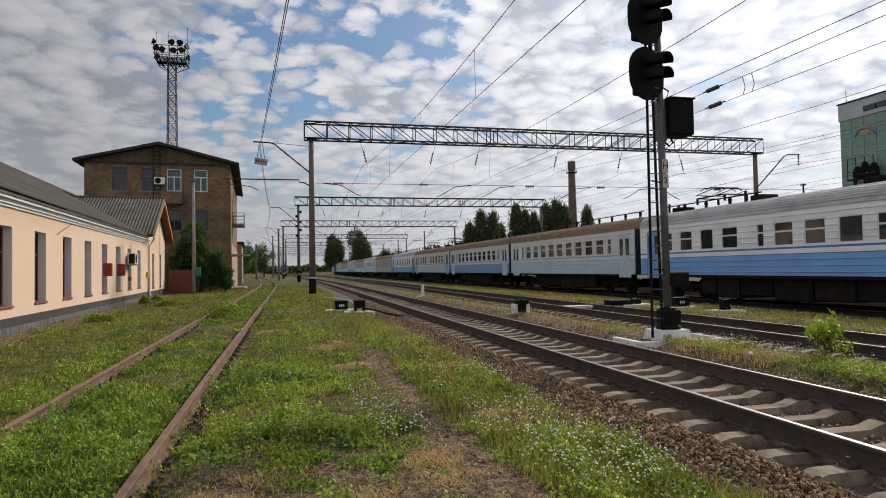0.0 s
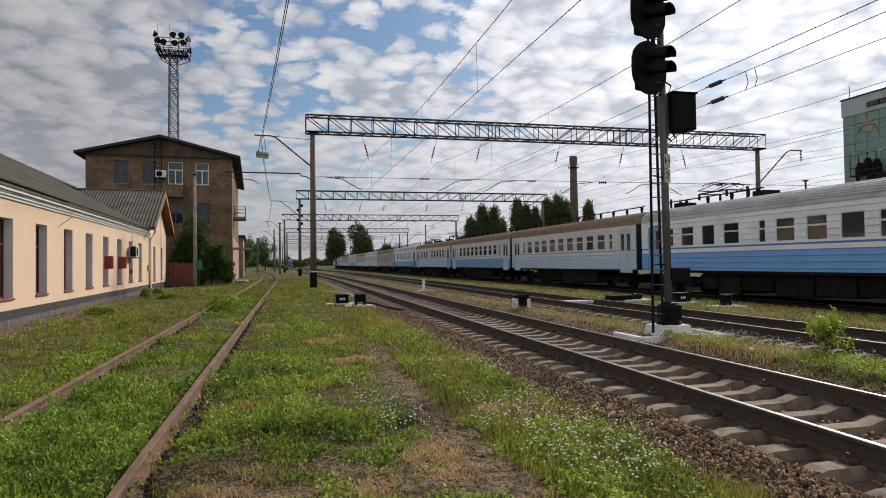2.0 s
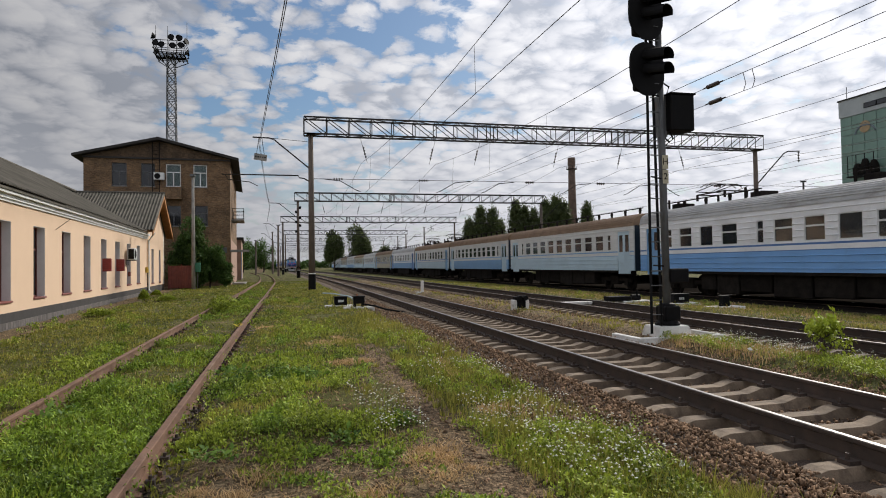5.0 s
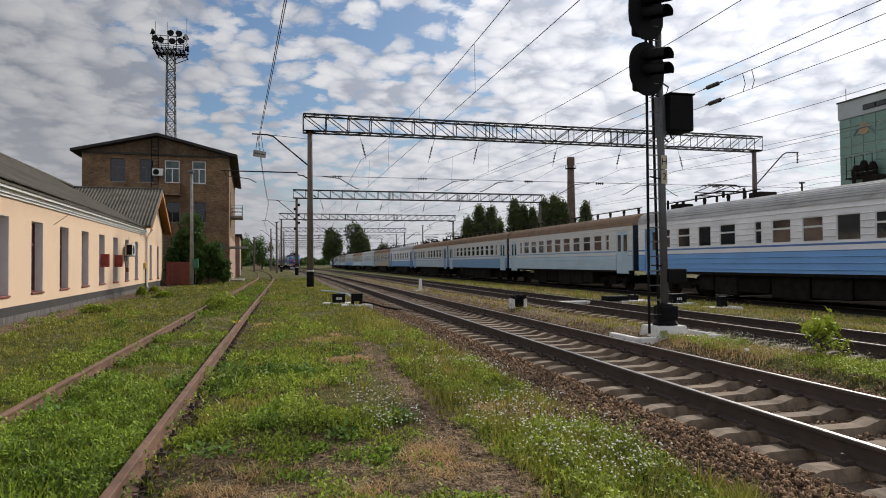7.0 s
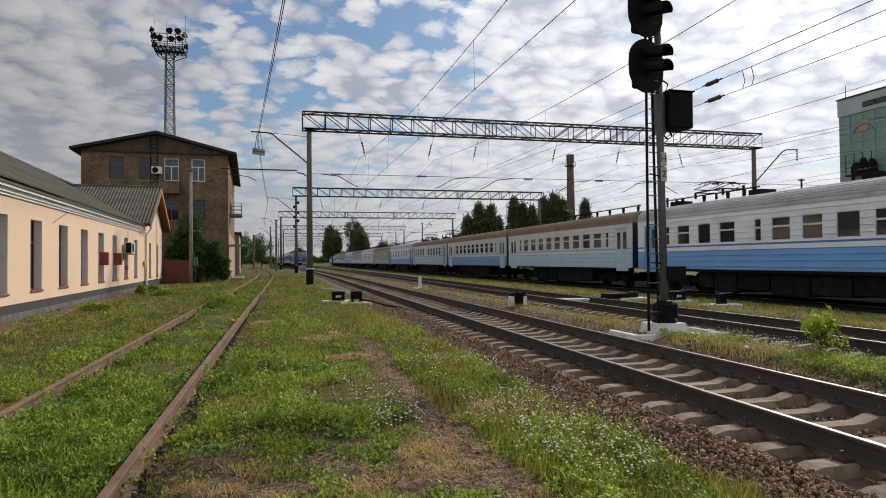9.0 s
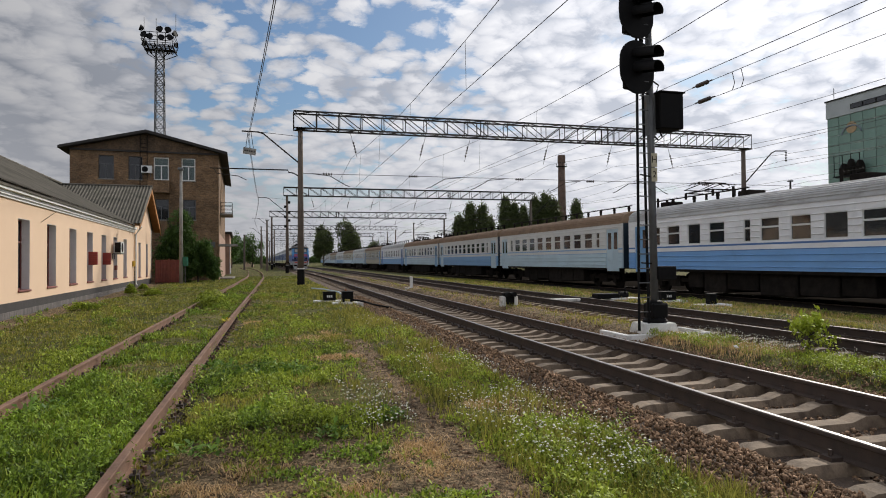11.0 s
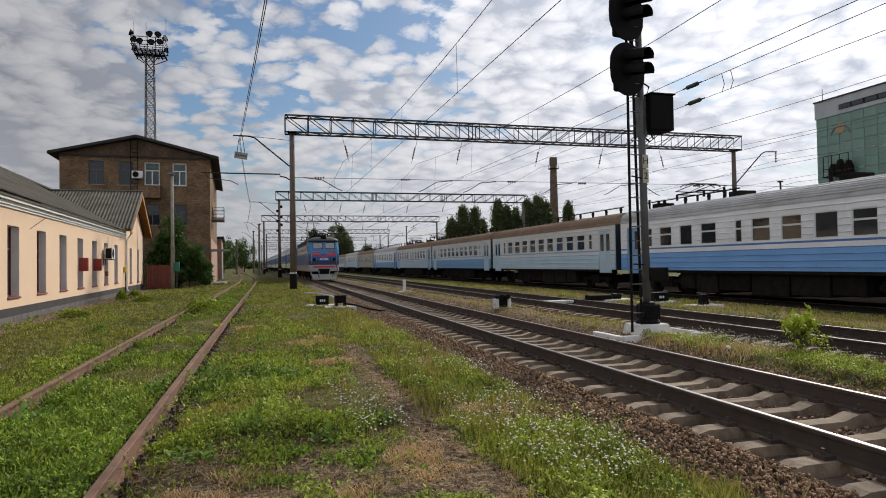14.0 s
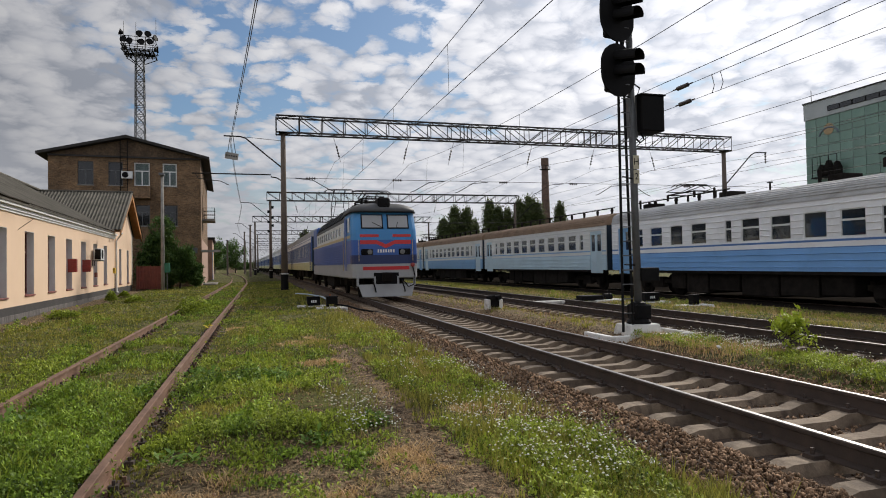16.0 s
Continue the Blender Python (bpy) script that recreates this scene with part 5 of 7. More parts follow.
def street_lamp():
    t = thing("lamp_post", pose(-6.55, 51.5, 0), "grey concrete lamp post with green box", "lamp post")
    part("pole", Geo().tube([(0, 0, -0.2), (0, 0, 4), (0, 0, 8.6)], [0.15, 0.125, 0.095], 10), CONCRETE, t, smooth=True)
    part("lamp_head", Geo().cbox(-0.18, 0.18, -0.5, 0.1, 8.55, 8.75, 0.04), GREYSTEEL, t)
    b = part("cable_box", Geo().cbox(0.14, 0.5, -0.2, 0.1, 1.3, 2.0, 0.02), GREEN_PAINT, t, "green enamelled cable box")
    part("conduit", Geo().tube([(0.3, -0.05, 1.3), (0.3, -0.05, 0)], 0.03, 6), GREYSTEEL, b)


street_lamp()


# ---- signal ----
def signal():
    t = thing("railway_signal", pose(8.1, 12.2, 0), "black two-headed railway signal on a post with ladder", "railway signal")
    part("footing", Geo().add([(-0.45, -0.38, -0.2), (0.45, -0.38, -0.2), (0.45, 0.38, -0.2), (-0.45, 0.38, -0.2), (-0.36, -0.3, 0.2), (0.36, -0.3, 0.2), (0.36, 0.3, 0.2), (-0.36, 0.3, 0.2)],
                              [(0, 1, 2, 3), (4, 7, 6, 5), (0, 4, 5, 1), (1, 5, 6, 2), (2, 6, 7, 3), (3, 7, 4, 0)]), WHITEWASH, t, "whitewashed concrete footing", bevel=0.03)
    for x0, x1, y0, y1 in ((-1.05, 1.0, -0.62, -0.5), (-1.05, -0.93, -0.5, 0.5), (0.9, 1.0, -0.5, 0.5)):
        part("kerb", Geo().cbox(x0, x1, y0, y1, -0.15, 0.02, 0.015), WHITEWASH, t, "whitewashed edging kerb")
    part("post", Geo().tube([(0.03, 0, 0.2), (0.0, 0, 3.0), (-0.05, 0, 7.6)], [0.085, 0.08, 0.072], 14), GREYSTEEL, t, smooth=True)
    part("base_casting", Geo().lathe([(0.26, 0.2), (0.27, 0.24), (0.2, 0.3), (0.19, 0.6), (0.16, 0.66), (0.1, 0.68)], 14, pose(0.03, 0, 0)), BLACK, t)
    part("cable_box", Geo().cbox(-0.14, 0.24, -0.2, 0.2, 0.3, 0.62, 0.03), BLACK, t)
    part("relay_case", Geo().cbox(0.05, 0.5, -0.14, 0.16, 1.12, 1.42, 0.02), BLACK, t)
    # ladder on the left
    for x, b in ((-0.42, -0.5), (-0.28, -0.26)):
        part("ladder_rail", Geo().tube([(b, -0.22, 0.05), (x + 0.08, 0.0, 5.3), (x + 0.1, 0.05, 7.8)], 0.029, 6), BLACK, t)
    for i in range(22):
        z = 0.45 + i * 0.31
        f = z / 7.8
        part("ladder_rung", Geo().tube([(-0.5 + 0.14 * f, -0.21, z), (-0.22 + 0.05 * f, -0.21, z)], 0.013, 5), GREYSTEEL, t)
    for z in (1.5, 3.4, 5.2):
        part("ladder_bracket", Geo().tube([(-0.4, -0.18, z), (0.0, 0.0, z - 0.02)], 0.018, 5), BLACK, t)
    # equipment box on the right of the post
    eb = part("equipment_box", Geo().cbox(0.08, 0.66, -0.24, 0.28, 4.42, 5.2, 0.02), BLACK, t, "black steel equipment box")
    part("box_lid", Geo().cbox(0.05, 0.69, -0.27, 0.31, 5.2, 5.235, 0.01), BLACK, eb)
    part("back_plate", Geo().box(-0.1, 0.1, -0.05, 0.1, 4.3, 5.2), GREYSTEEL, eb)
    part("cable_loop", Geo().tube([(0.2, 0, 4.42), (0.28, 0, 4.27), (0.18, 0, 4.2), (0.05, 0, 4.3)], 0.02, 6), BLACK, eb)
    part("cable_loop", Geo().tube([(0.05, 0, 5.5), (0.2, 0, 5.42), (0.14, 0, 5.25), (0.02, 0, 5.2)], 0.018, 6), BLACK, eb)
    # heads face up the line; their round backboards lie oblique to it
    face = 12
    for zc, hh in ((5.70, 0.575), (6.90, 0.575)):
        m = pose(-0.485, -0.24, zc, 0, 0, face)
        out = []
        for i in range(28):
            a = 2 * math.pi * i / 28
            out.append((0.48 * math.cos(a), (hh - 0.48) * (1 if math.sin(a) > 0.01 else -1 if math.sin(a) < -0.01 else 0) + 0.48 * math.sin(a)))
        hd = part("backboard", Geo().prism(out, -0.02, 0.02, m), BLACK, t, "black oval backboard")
        part("lamp_case", Geo().cbox(-0.17, 0.17, 0.02, 0.3, -hh * 0.75, hh * 0.75, 0.04, m), BLACK, hd)
        for dz in (0.0, 0.31):
            hood = Geo()
            n = 14
            vs, fs = [], []
            for k in range(n + 1):
                a = -0.5 + (math.pi + 1.0) * k / n
                for yy, r in ((-0.02, 0.16), (-0.62, 0.15)):
                    for rr in (r, r - 0.008):
                        p = m @ Vector((rr * math.cos(a), yy, dz - 0.03 + 0.22 * yy + rr * math.sin(a)))
                        vs.append(p)
            for k in range(n):
                o, q = 4 * k, 4 * k + 4
                fs += [(o, q, q + 2, o + 2), (o + 1, o + 3, q + 3, q + 1), (o + 2, q + 2, q + 3, o + 3)]
            part("hood", hood.add(vs, fs), BLACK, hd)
            part("lens", Geo().lathe([(0.115, 0), (0.1, 0.03), (0.05, 0.05), (0.01, 0.055)], 14, m @ pose(0, -0.02, dz, 90, 0, 0)), BLACK, hd, "dark unlit lens")
    part("head_bracket", Geo().tube([(-0.05, 0, 5.3), (-0.3, -0.1, 5.35), (-0.3, -0.1, 7.4)], 0.035, 6), BLACK, t)
    # letter plates
    for z, txt in ((3.74, "Н"), (3.42, "2")):
        pl = part("letter_plate", Geo().box(-0.07, 0.07, -0.102, -0.094, z - 0.15, z + 0.15), mat("cream plate enamel", (0.55, 0.5, 0.36), None, 0.6), t, "cream plate with black character")
        cu = bpy.data.curves.new("character", "FONT")
        cu.body, cu.size, cu.align_x, cu.align_y, cu.extrude = txt, 0.2, "CENTER", "CENTER", 0.002
        tmp = bpy.data.objects.new("character", cu)
        me = bpy.data.meshes.new_from_object(tmp)
        me.materials.append(BLACK)
        ch = part("character", me, None, pl)
        ch.matrix_basis = pose(0, -0.104, z, 90, 0, 0)


signal()


# ---- the moving train ----
LOCO_L = 19.2
SPEED = 17.0
NOSE_END = 26.5


def nose_y(t):
    return NOSE_END + SPEED * (16.0 - t)


L_BLUE = paint("bright blue locomotive paint", (0.024, 0.10, 0.38), 0.4)
L_LIGHT = paint("light blue cab paint", (0.04, 0.235, 0.54), 0.4)
L_DEEP = paint("dark blue locomotive paint", (0.012, 0.028, 0.115), 0.4)
L_GREY = paint("light grey skirt paint", (0.35, 0.36, 0.37), 0.5)
L_RED = paint("red stripe paint", (0.56, 0.022, 0.026), 0.45)
L_CREAM = paint("cream stripe paint", (0.55, 0.43, 0.22), 0.45)
L_ROOF = mat("dark grey roof paint", (0.075, 0.075, 0.078), (0.05, 0.05, 0.052), 0.6, 0, 1.5, 30, 0.15, 0.1, dirt=(0.05, 0.045, 0.04))
C_YELLOW = paint("pale yellow coach band paint", (0.60, 0.56, 0.27), 0.45)
C_BLUE = paint("blue coach paint", (0.06, 0.12, 0.30), 0.45)
LAMP_GLASS = mat("headlight glass", (0.22, 0.22, 0.21), None, 0.15, bump=0)


def rounded_plan(hw, r, y0, n=5):
    """Half-plan of a cab front: corner points (x, y) from the left side round the nose to the right side."""
    pts = []
    for i in range(n + 1):
        a = math.pi / 2 * i / n
        pts.append((-hw + r - r * math.cos(a), y0 + r - r * math.sin(a)))
    return pts + [(-x, y) for x, y in reversed(pts)]


def ring_body(levels, y_end):
    """Closed cab shell out of plan outlines at several heights."""
    g = Geo()
    vs, fs = [], []
    for z, hw, r, y0 in levels:
        row = rounded_plan(hw, r, y0)
        row = [(-hw, y_end)] + row + [(hw, y_end)]
        vs += [(x, y, z) for x, y in row]
    n = len(vs) // len(levels)
    for i in range(len(levels) - 1):
        fs += [(i * n + j, i * n + j + 1, (i + 1) * n + j + 1, (i + 1) * n + j) for j in range(n - 1)]
        fs.append((i * n + n - 1, i * n, (i + 1) * n, (i + 1) * n + n - 1))
    fs += [tuple(range(n)), tuple(range((len(levels) - 1) * n, len(levels) * n))]
    return g.add(vs, fs)


def locomotive():
    t = thing("electric_locomotive", pose(5.4, nose_y(0), MAIN_Z), "blue electric locomotive with red chevron and grey skirt", "locomotive")
    hw = 1.44
    # cab shell in bands, each its own part: skirt, dark belt, mid blue, window zone, brow
    part("skirt", ring_body([(0.86, hw - 0.03, 0.42, 0.06), (0.9, hw, 0.44, 0.0), (1.48, hw, 0.44, 0.0)], LOCO_L), L_GREY, t, "light grey lower skirt")
    part("dark_belt", ring_body([(1.48, hw + 0.002, 0.44, -0.004), (1.86, hw + 0.002, 0.44, -0.004)], 0.62), L_DEEP, t)
    part("cab_side", ring_body([(1.48, hw, 0.44, 0.012), (1.86, hw, 0.44, 0.012)], 2.6), L_BLUE, t)
    part("front_panel", ring_body([(1.86, hw, 0.44, 0.0), (2.25, hw, 0.46, 0.02), (2.5, hw, 0.47, 0.045)], 2.6), L_BLUE, t)
    part("window_zone", ring_body([(2.5, hw + 0.001, 0.47, 0.045), (2.76, hw + 0.001, 0.48, 0.07), (2.95, hw, 0.5, 0.1), (3.72, hw - 0.06, 0.54, 0.32)], 2.6), L_LIGHT, t, "light blue cab upper part")
    part("brow", ring_body([(3.70, hw - 0.02, 0.56, 0.18), (3.78, hw - 0.01, 0.58, 0.15), (3.86, hw - 0.03, 0.6, 0.2), (4.0, hw - 0.2, 0.62, 0.38), (4.1, hw - 0.48, 0.6, 0.62), (4.15, hw - 0.8, 0.45, 0.95)], 2.9), L_ROOF, t, "dark rounded cab roof", smooth=True)
    part("rain_gutter", ring_body([(3.685, hw + 0.015, 0.58, 0.13), (3.715, hw + 0.015, 0.58, 0.13)], 2.6), BLACK, t)
    # windscreens follow the sloping face
    def slope_y(z):
        return 0.1 + (z - 2.95) / 0.73 * 0.22
    for s in (-1, 1):
        a, b = s * 0.09, s * 1.03
        z0, z1 = 2.98, 3.6
        def quad_slab(x0, x1, za, zb, d0, d1):
            x0, x1 = min(x0, x1), max(x0, x1)
            g = Geo()
            vs = [(x, slope_y(z) + d, z) for d in (d0, d1) for x, z in ((x0, za), (x1, za), (x1, zb), (x0, zb))]
            return g.add(vs, [(0, 1, 2, 3), (4, 7, 6, 5), (0, 4, 5, 1), (1, 5, 6, 2), (2, 6, 7, 3), (3, 7, 4, 0)])
        fr = part("windscreen_frame", quad_slab(a, b, z0, z1, -0.03, 0.01), BLACK, t, "dark rubber windscreen frame")
        part("windscreen", quad_slab(a + s * 0.05, b - s * 0.05, z0 + 0.05, z1 - 0.05, -0.036, -0.031), SCREEN, fr)
        part("wiper", Geo().tube([(s * 0.25 + 0.2, slope_y(3.0) - 0.06, 2.99), (s * 0.55, slope_y(3.3) - 0.05, 3.25)], 0.012, 5), BLACK, fr)
        # twin headlights
        for x in (0.70, 0.93):
            part("headlight", Geo().lathe([(0.105, 0.0), (0.105, 0.05), (0.085, 0.055), (0.075, 0.03), (0.02, 0.04)], 16, pose(s * x, -0.03, 1.99, 90, 0, 0)), LAMP_GLASS if x < 0.8 else BLACK, t, "round marker light")
        part("marker_panel", Geo().cbox(s * 0.81 - 0.26, s * 0.81 + 0.26, -0.04, 0.05, 1.86, 2.12, 0.035), BLACK, t, "dark rounded lamp housing")
        part("buffer_step", Geo().cbox(s * 1.05 - 0.3, s * 1.05 + 0.3, 0.05, 0.35, 0.5, 0.56, 0.01), DARK, t)
        part("handrail", Geo().tube([(s * 1.16, -0.03, 1.6), (s * 1.16, -0.0, 2.5)], 0.012, 6), L_CREAM, t)
        # chevron: a bar that slopes to the middle, with a shorter bar above
        for zo, zi, xo, xi, h in ((2.32, 2.14, 1.1, 0.0, 0.17), (2.62, 2.62, 1.1, 0.3, 0.12)):
            xm = xi + 0.4 if zo != zi else xi
            vs = []
            pts = [(xo, zo), (xm, zo), (xi, zi)] if zo != zi else [(xo, zo), (xi, zi)]
            for x, z in pts:
                yy = -0.012 + max(0.0, (z - 1.8) * 0.062)
                vs += [(s * x, yy, z), (s * x, yy + 0.016, z + h)]
            part("red_chevron", Geo().add(vs, [(2 * i, 2 * i + 2, 2 * i + 3, 2 * i + 1) for i in range(len(pts) - 1)] + [(2 * i, 2 * i + 1, 2 * i + 3, 2 * i + 2) for i in range(0)]), L_RED, t, "red painted chevron")
    part("red_band", Geo().box(-1.0, 1.0, -0.012, 0.0, 1.22, 1.37), L_RED, t, "red painted band")
    for i in range(7):
        part("number_bar", Geo().box(-0.36 + i * 0.11, -0.295 + i * 0.11, -0.012, 0.01, 1.96, 2.09), WHITE, t)
    top = part("top_headlight", Geo().lathe([(0.13, 0.5), (0.16, 0.45), (0.17, 0.0), (0.145, -0.02), (0.13, 0.05), (0.05, 0.1)], 18, pose(0, 0.28, 4.1, -90, 0, 0)), BLACK, t, "black round roof headlight")
    part("headlight_box", Geo().cbox(-0.27, 0.27, 0.275, 1.15, 3.84, 4.34, 0.07), BLACK, t)
    part("headlight_glass", Geo().lathe([(0.125, 0.0), (0.09, 0.012), (0.02, 0.018)], 16, pose(0, 0.3, 4.1, 90, 0, 0)), SCREEN_DARK, top)
    # coupler, hoses, plough
    part("coupler", Geo().cbox(-0.18, 0.18, -0.45, 0.5, 0.78, 1.08, 0.04).cbox(-0.26, 0.14, -0.62, -0.35, 0.72, 1.12, 0.05), DARK, t, "black automatic coupler")
    part("coupler_pocket", Geo().cbox(-0.55, 0.55, -0.02, 0.3, 0.62, 1.12, 0.03), BLACK, t)
    for x in (-0.6, 0.65):
        part("brake_hose", Geo().tube([(x, -0.05, 0.85), (x, -0.25, 0.7), (x + 0.08, -0.25, 0.4), (x + 0.12, -0.15, 0.3)], 0.03, 7), BLACK, t)
    part("side_hose", Geo().tube([(1.15, -0.03, 1.34), (1.22, -0.1, 0.95), (1.16, -0.15, 0.58), (0.92, -0.14, 0.5), (0.76, -0.1, 0.72)], 0.025, 7), BLACK, t)
    part("tail_lamp", Geo().lathe([(0.085, 0), (0.095, 0.1), (0.055, 0.13)], 14, pose(1.14, 0.02, 1.42, 90, 0, 0)), RED, t)
    pl = Geo().add([(-1.22, -0.05, 0.62), (1.22, -0.05, 0.62), (1.05, -0.18, 0.1), (-1.05, -0.18, 0.1), (-1.22, 0.0, 0.62), (1.22, 0.0, 0.62), (1.05, -0.12, 0.1), (-1.05, -0.12, 0.1)],
                   [(0, 1, 2, 3), (4, 7, 6, 5), (0, 4, 5, 1), (1, 5, 6, 2), (2, 6, 7, 3), (3, 7, 4, 0)])
    part("plough", pl, L_GREY, t, "light grey rail plough")
    for x in (-1.22, -0.5, 0.5, 1.22):
        part("plough_stay", Geo().box(x - 0.04, x + 0.04, -0.04, 0.1, 0.55, 0.95), L_GREY, t)
    # body sides with ribs
    for s in (-1, 1):
        prof = [(s * hw, 1.46)]
        z = 1.56
        while z < 2.5:
            prof += [(s * hw, z - 0.025), (s * (hw + 0.025), z - 0.015), (s * (hw + 0.025), z + 0.015), (s * hw, z + 0.025)]
            z += 0.105
        prof += [(s * hw, 2.58), (s * (hw - 0.08), 2.58), (s * (hw - 0.08), 1.46)]
        part("ribbed_side", Geo().prism(prof, 2.6, LOCO_L - 2.6), L_BLUE, t, "ribbed blue body side")
        part("cream_band", Geo().box(min(s * hw, s * (hw + 0.006)), max(s * hw, s * (hw + 0.006)), 0.52, LOCO_L, 2.6, 2.72), L_CREAM, t)
        up = Geo()
        wall_with_holes(up, 2.6, LOCO_L - 2.6, 2.58, 3.4, min(s * hw, s * (hw - 0.08)), max(s * hw, s * (hw - 0.08)), [(3.6 + i * 1.25, 4.5 + i * 1.25, 2.85, 3.25) for i in range(10)])
        part("upper_side", up, P_GREYW, t, "pale upper body side")
        for i in range(10):
            part("grille", Geo().box(min(s * (hw - 0.05), s * (hw - 0.03)), max(s * (hw - 0.05), s * (hw - 0.03)), 3.6 + i * 1.25, 4.5 + i * 1.25, 2.85, 3.25), GLASS_DARK, t)
        part("cab_side_window", Geo().cbox(min(s * (hw - 0.02), s * (hw + 0.012)), max(s * (hw - 0.02), s * (hw + 0.012)), 0.75, 1.35, 2.85, 3.5, 0.01), SCREEN, t)
        part("cab_door", Geo().box(min(s * hw, s * (hw + 0.015)), max(s * hw, s * (hw + 0.015)), 1.65, 2.35, 1.2, 3.5), L_BLUE, t)
        part("door_rail", Geo().tube([(s * (hw + 0.06), 1.55, 1.2), (s * (hw + 0.06), 1.55, 2.7)], 0.016, 6), L_CREAM, t)
        part("door_rail", Geo().tube([(s * (hw + 0.06), 2.45, 1.2), (s * (hw + 0.06), 2.45, 2.7)], 0.016, 6), L_CREAM, t)
    # dark roof hood with its windowed slope
    hood = [(hw, 3.4), (hw - 0.02, 3.55), (hw - 0.35, 4.1), (hw - 0.55, 4.18), (-hw + 0.55, 4.18), (-hw + 0.35, 4.1), (-hw + 0.02, 3.55), (-hw, 3.4)]
    part("roof_hood", Geo().prism(hood, 2.6, LOCO_L - 2.6), L_ROOF, t, "dark roof hood")
    for s in (-1, 1):
        for i in range(8):
            y = 3.4 + i * 1.62
            a = Geo().add([(s * (hw + 0.0), y, 3.6), (s * (hw + 0.0), y + 1.3, 3.6), (s * (hw - 0.3), y + 1.3, 4.06), (s * (hw - 0.3), y, 4.06), (s * (hw - 0.04), y, 3.58), (s * (hw - 0.04), y + 1.3, 3.58), (s * (hw - 0.34), y + 1.3, 4.04), (s * (hw - 0.34), y, 4.04)],
                          [(0, 1, 2, 3), (4, 7, 6, 5), (0, 4, 5, 1), (1, 5, 6, 2), (2, 6, 7, 3), (3, 7, 4, 0)])
            part("hood_shutter", a, BLACK, t)
    part("rear_cab", Geo().cbox(-hw, hw, LOCO_L - 2.6, LOCO_L, 1.46, 4.0, 0.12), L_BLUE, t)
    pantograph(t, 3.6, 4.22, 0.2, BLACK)
    pantograph(t, LOCO_L - 3.6, 4.15, 1.75, BLACK)
    for y in (1.9, 5.6, 6.4, 8.0, 9.5, 11.0, 13.0):
        for x in (-0.5, 0.3):
            rg = Geo()
            insulator(rg, (x, y, 4.15), (x, y, 4.52), 3, 0.1)
            part("roof_insulator", rg, BLACK, t)
        part("busbar", Geo().tube([(-0.5, y, 4.53), (0.3, y, 4.53)], 0.025, 6), BLACK, t)
    part("busbar", Geo().tube([(0.3, 1.9, 4.55), (0.3, 13.0, 4.55)], 0.025, 6), BLACK, t)
    for y in (4.2, LOCO_L - 4.2):
        bogie(t, y, 4.4, 0.62)
    part("transformer_tank", Geo().cbox(-1.3, 1.3, 8.0, 11.2, 0.3, 0.9, 0.05), DARK, t)
    return t


def coach(i):
    L, hw = 23.6, 1.53
    t = thing("passenger_coach", pose(5.4, nose_y(0) + LOCO_L + 1.2 + i * 24.5, MAIN_Z), "blue and yellow passenger coach with grey roof", "passenger coach", "coaches of the moving train")
    op = [(0.5, 1.25, 1.1, 3.2, "fixed"), (L - 1.25, L - 0.5, 1.1, 3.2, "fixed"), (1.9, 2.4, 2.2, 3.05, "s"), (L - 2.4, L - 1.9, 2.2, 3.05, "s")] + [(3.3 + k * 1.72, 4.4 + k * 1.72, 2.15, 3.05, "s") for k in range(10)]
    op = sorted(o for o in op if o[2] > 2)
    car_shell(t, L, hw, 1.1, 3.62, 4.25, op, C_BLUE, C_YELLOW, R_GREY, 1.72, True, stripe=(P_WHITE, ((1.72, 0.06), (3.16, 0.4))), wz=(2.15, 3.05))
    windows(t, op, hw, P_GREYW, GLASS_DARK, C_BLUE)
    for s in (-1, 1):
        for y in (0.5, L - 1.25):
            part("door", Geo().box(min(s * hw, s * (hw + 0.02)), max(s * hw, s * (hw + 0.02)), y, y + 0.75, 1.12, 3.2), L_DEEP, t)
    bogie(t, 3.0)
    bogie(t, L - 3.0)
    for y, ln in ((7.5, 2.4), (11.5, 1.6), (15.5, 2.4)):
        part("underfloor_box", Geo().cbox(-1.3, 1.3, y - ln / 2, y + ln / 2, 0.5, 1.08, 0.04), DARK, t)
    return t


# opaque pale grey tint paints the bright sky mirrored in the cab glass
SCREEN = glass_mat("windscreen glass with painted sky reflection", (0.33, 0.34, 0.35), 0.0)
SCREEN_DARK = mat("dark lamp glass", (0.05, 0.05, 0.055), None, 0.15, bump=0)
LOCO = locomotive()
FIRST = coach(0)
COACHES = [FIRST] + [copy_thing(FIRST, FIRST.matrix_world @ pose(0, 24.5 * k, 0)) for k in range(1, 9)]


def motions():
    """The train comes up the main line at an even speed."""
    for ob, off, ln in [(LOCO, 0.0, LOCO_L)] + [(c, LOCO_L + 1.2 + 24.5 * k, 23.6) for k, c in enumerate(COACHES)]:
        rows = []
        for i in range(33):
            tt = i * 0.5
            y = nose_y(tt) + off
            x0, x1 = main_x(y + ln * 0.15), main_x(y + ln * 0.85)
            turn = math.degrees(math.atan2(x1 - x0, ln * 0.7))
            rows.append((tt, pose(x0 - (x1 - x0) * 0.15 / 0.7, y, MAIN_Z, 0, 0, -turn)))
        walk(ob, rows)


# ---- vegetation ----
NR = np.random.RandomState(11)
LATTICE = np.random.RandomState(3).rand(256, 256)


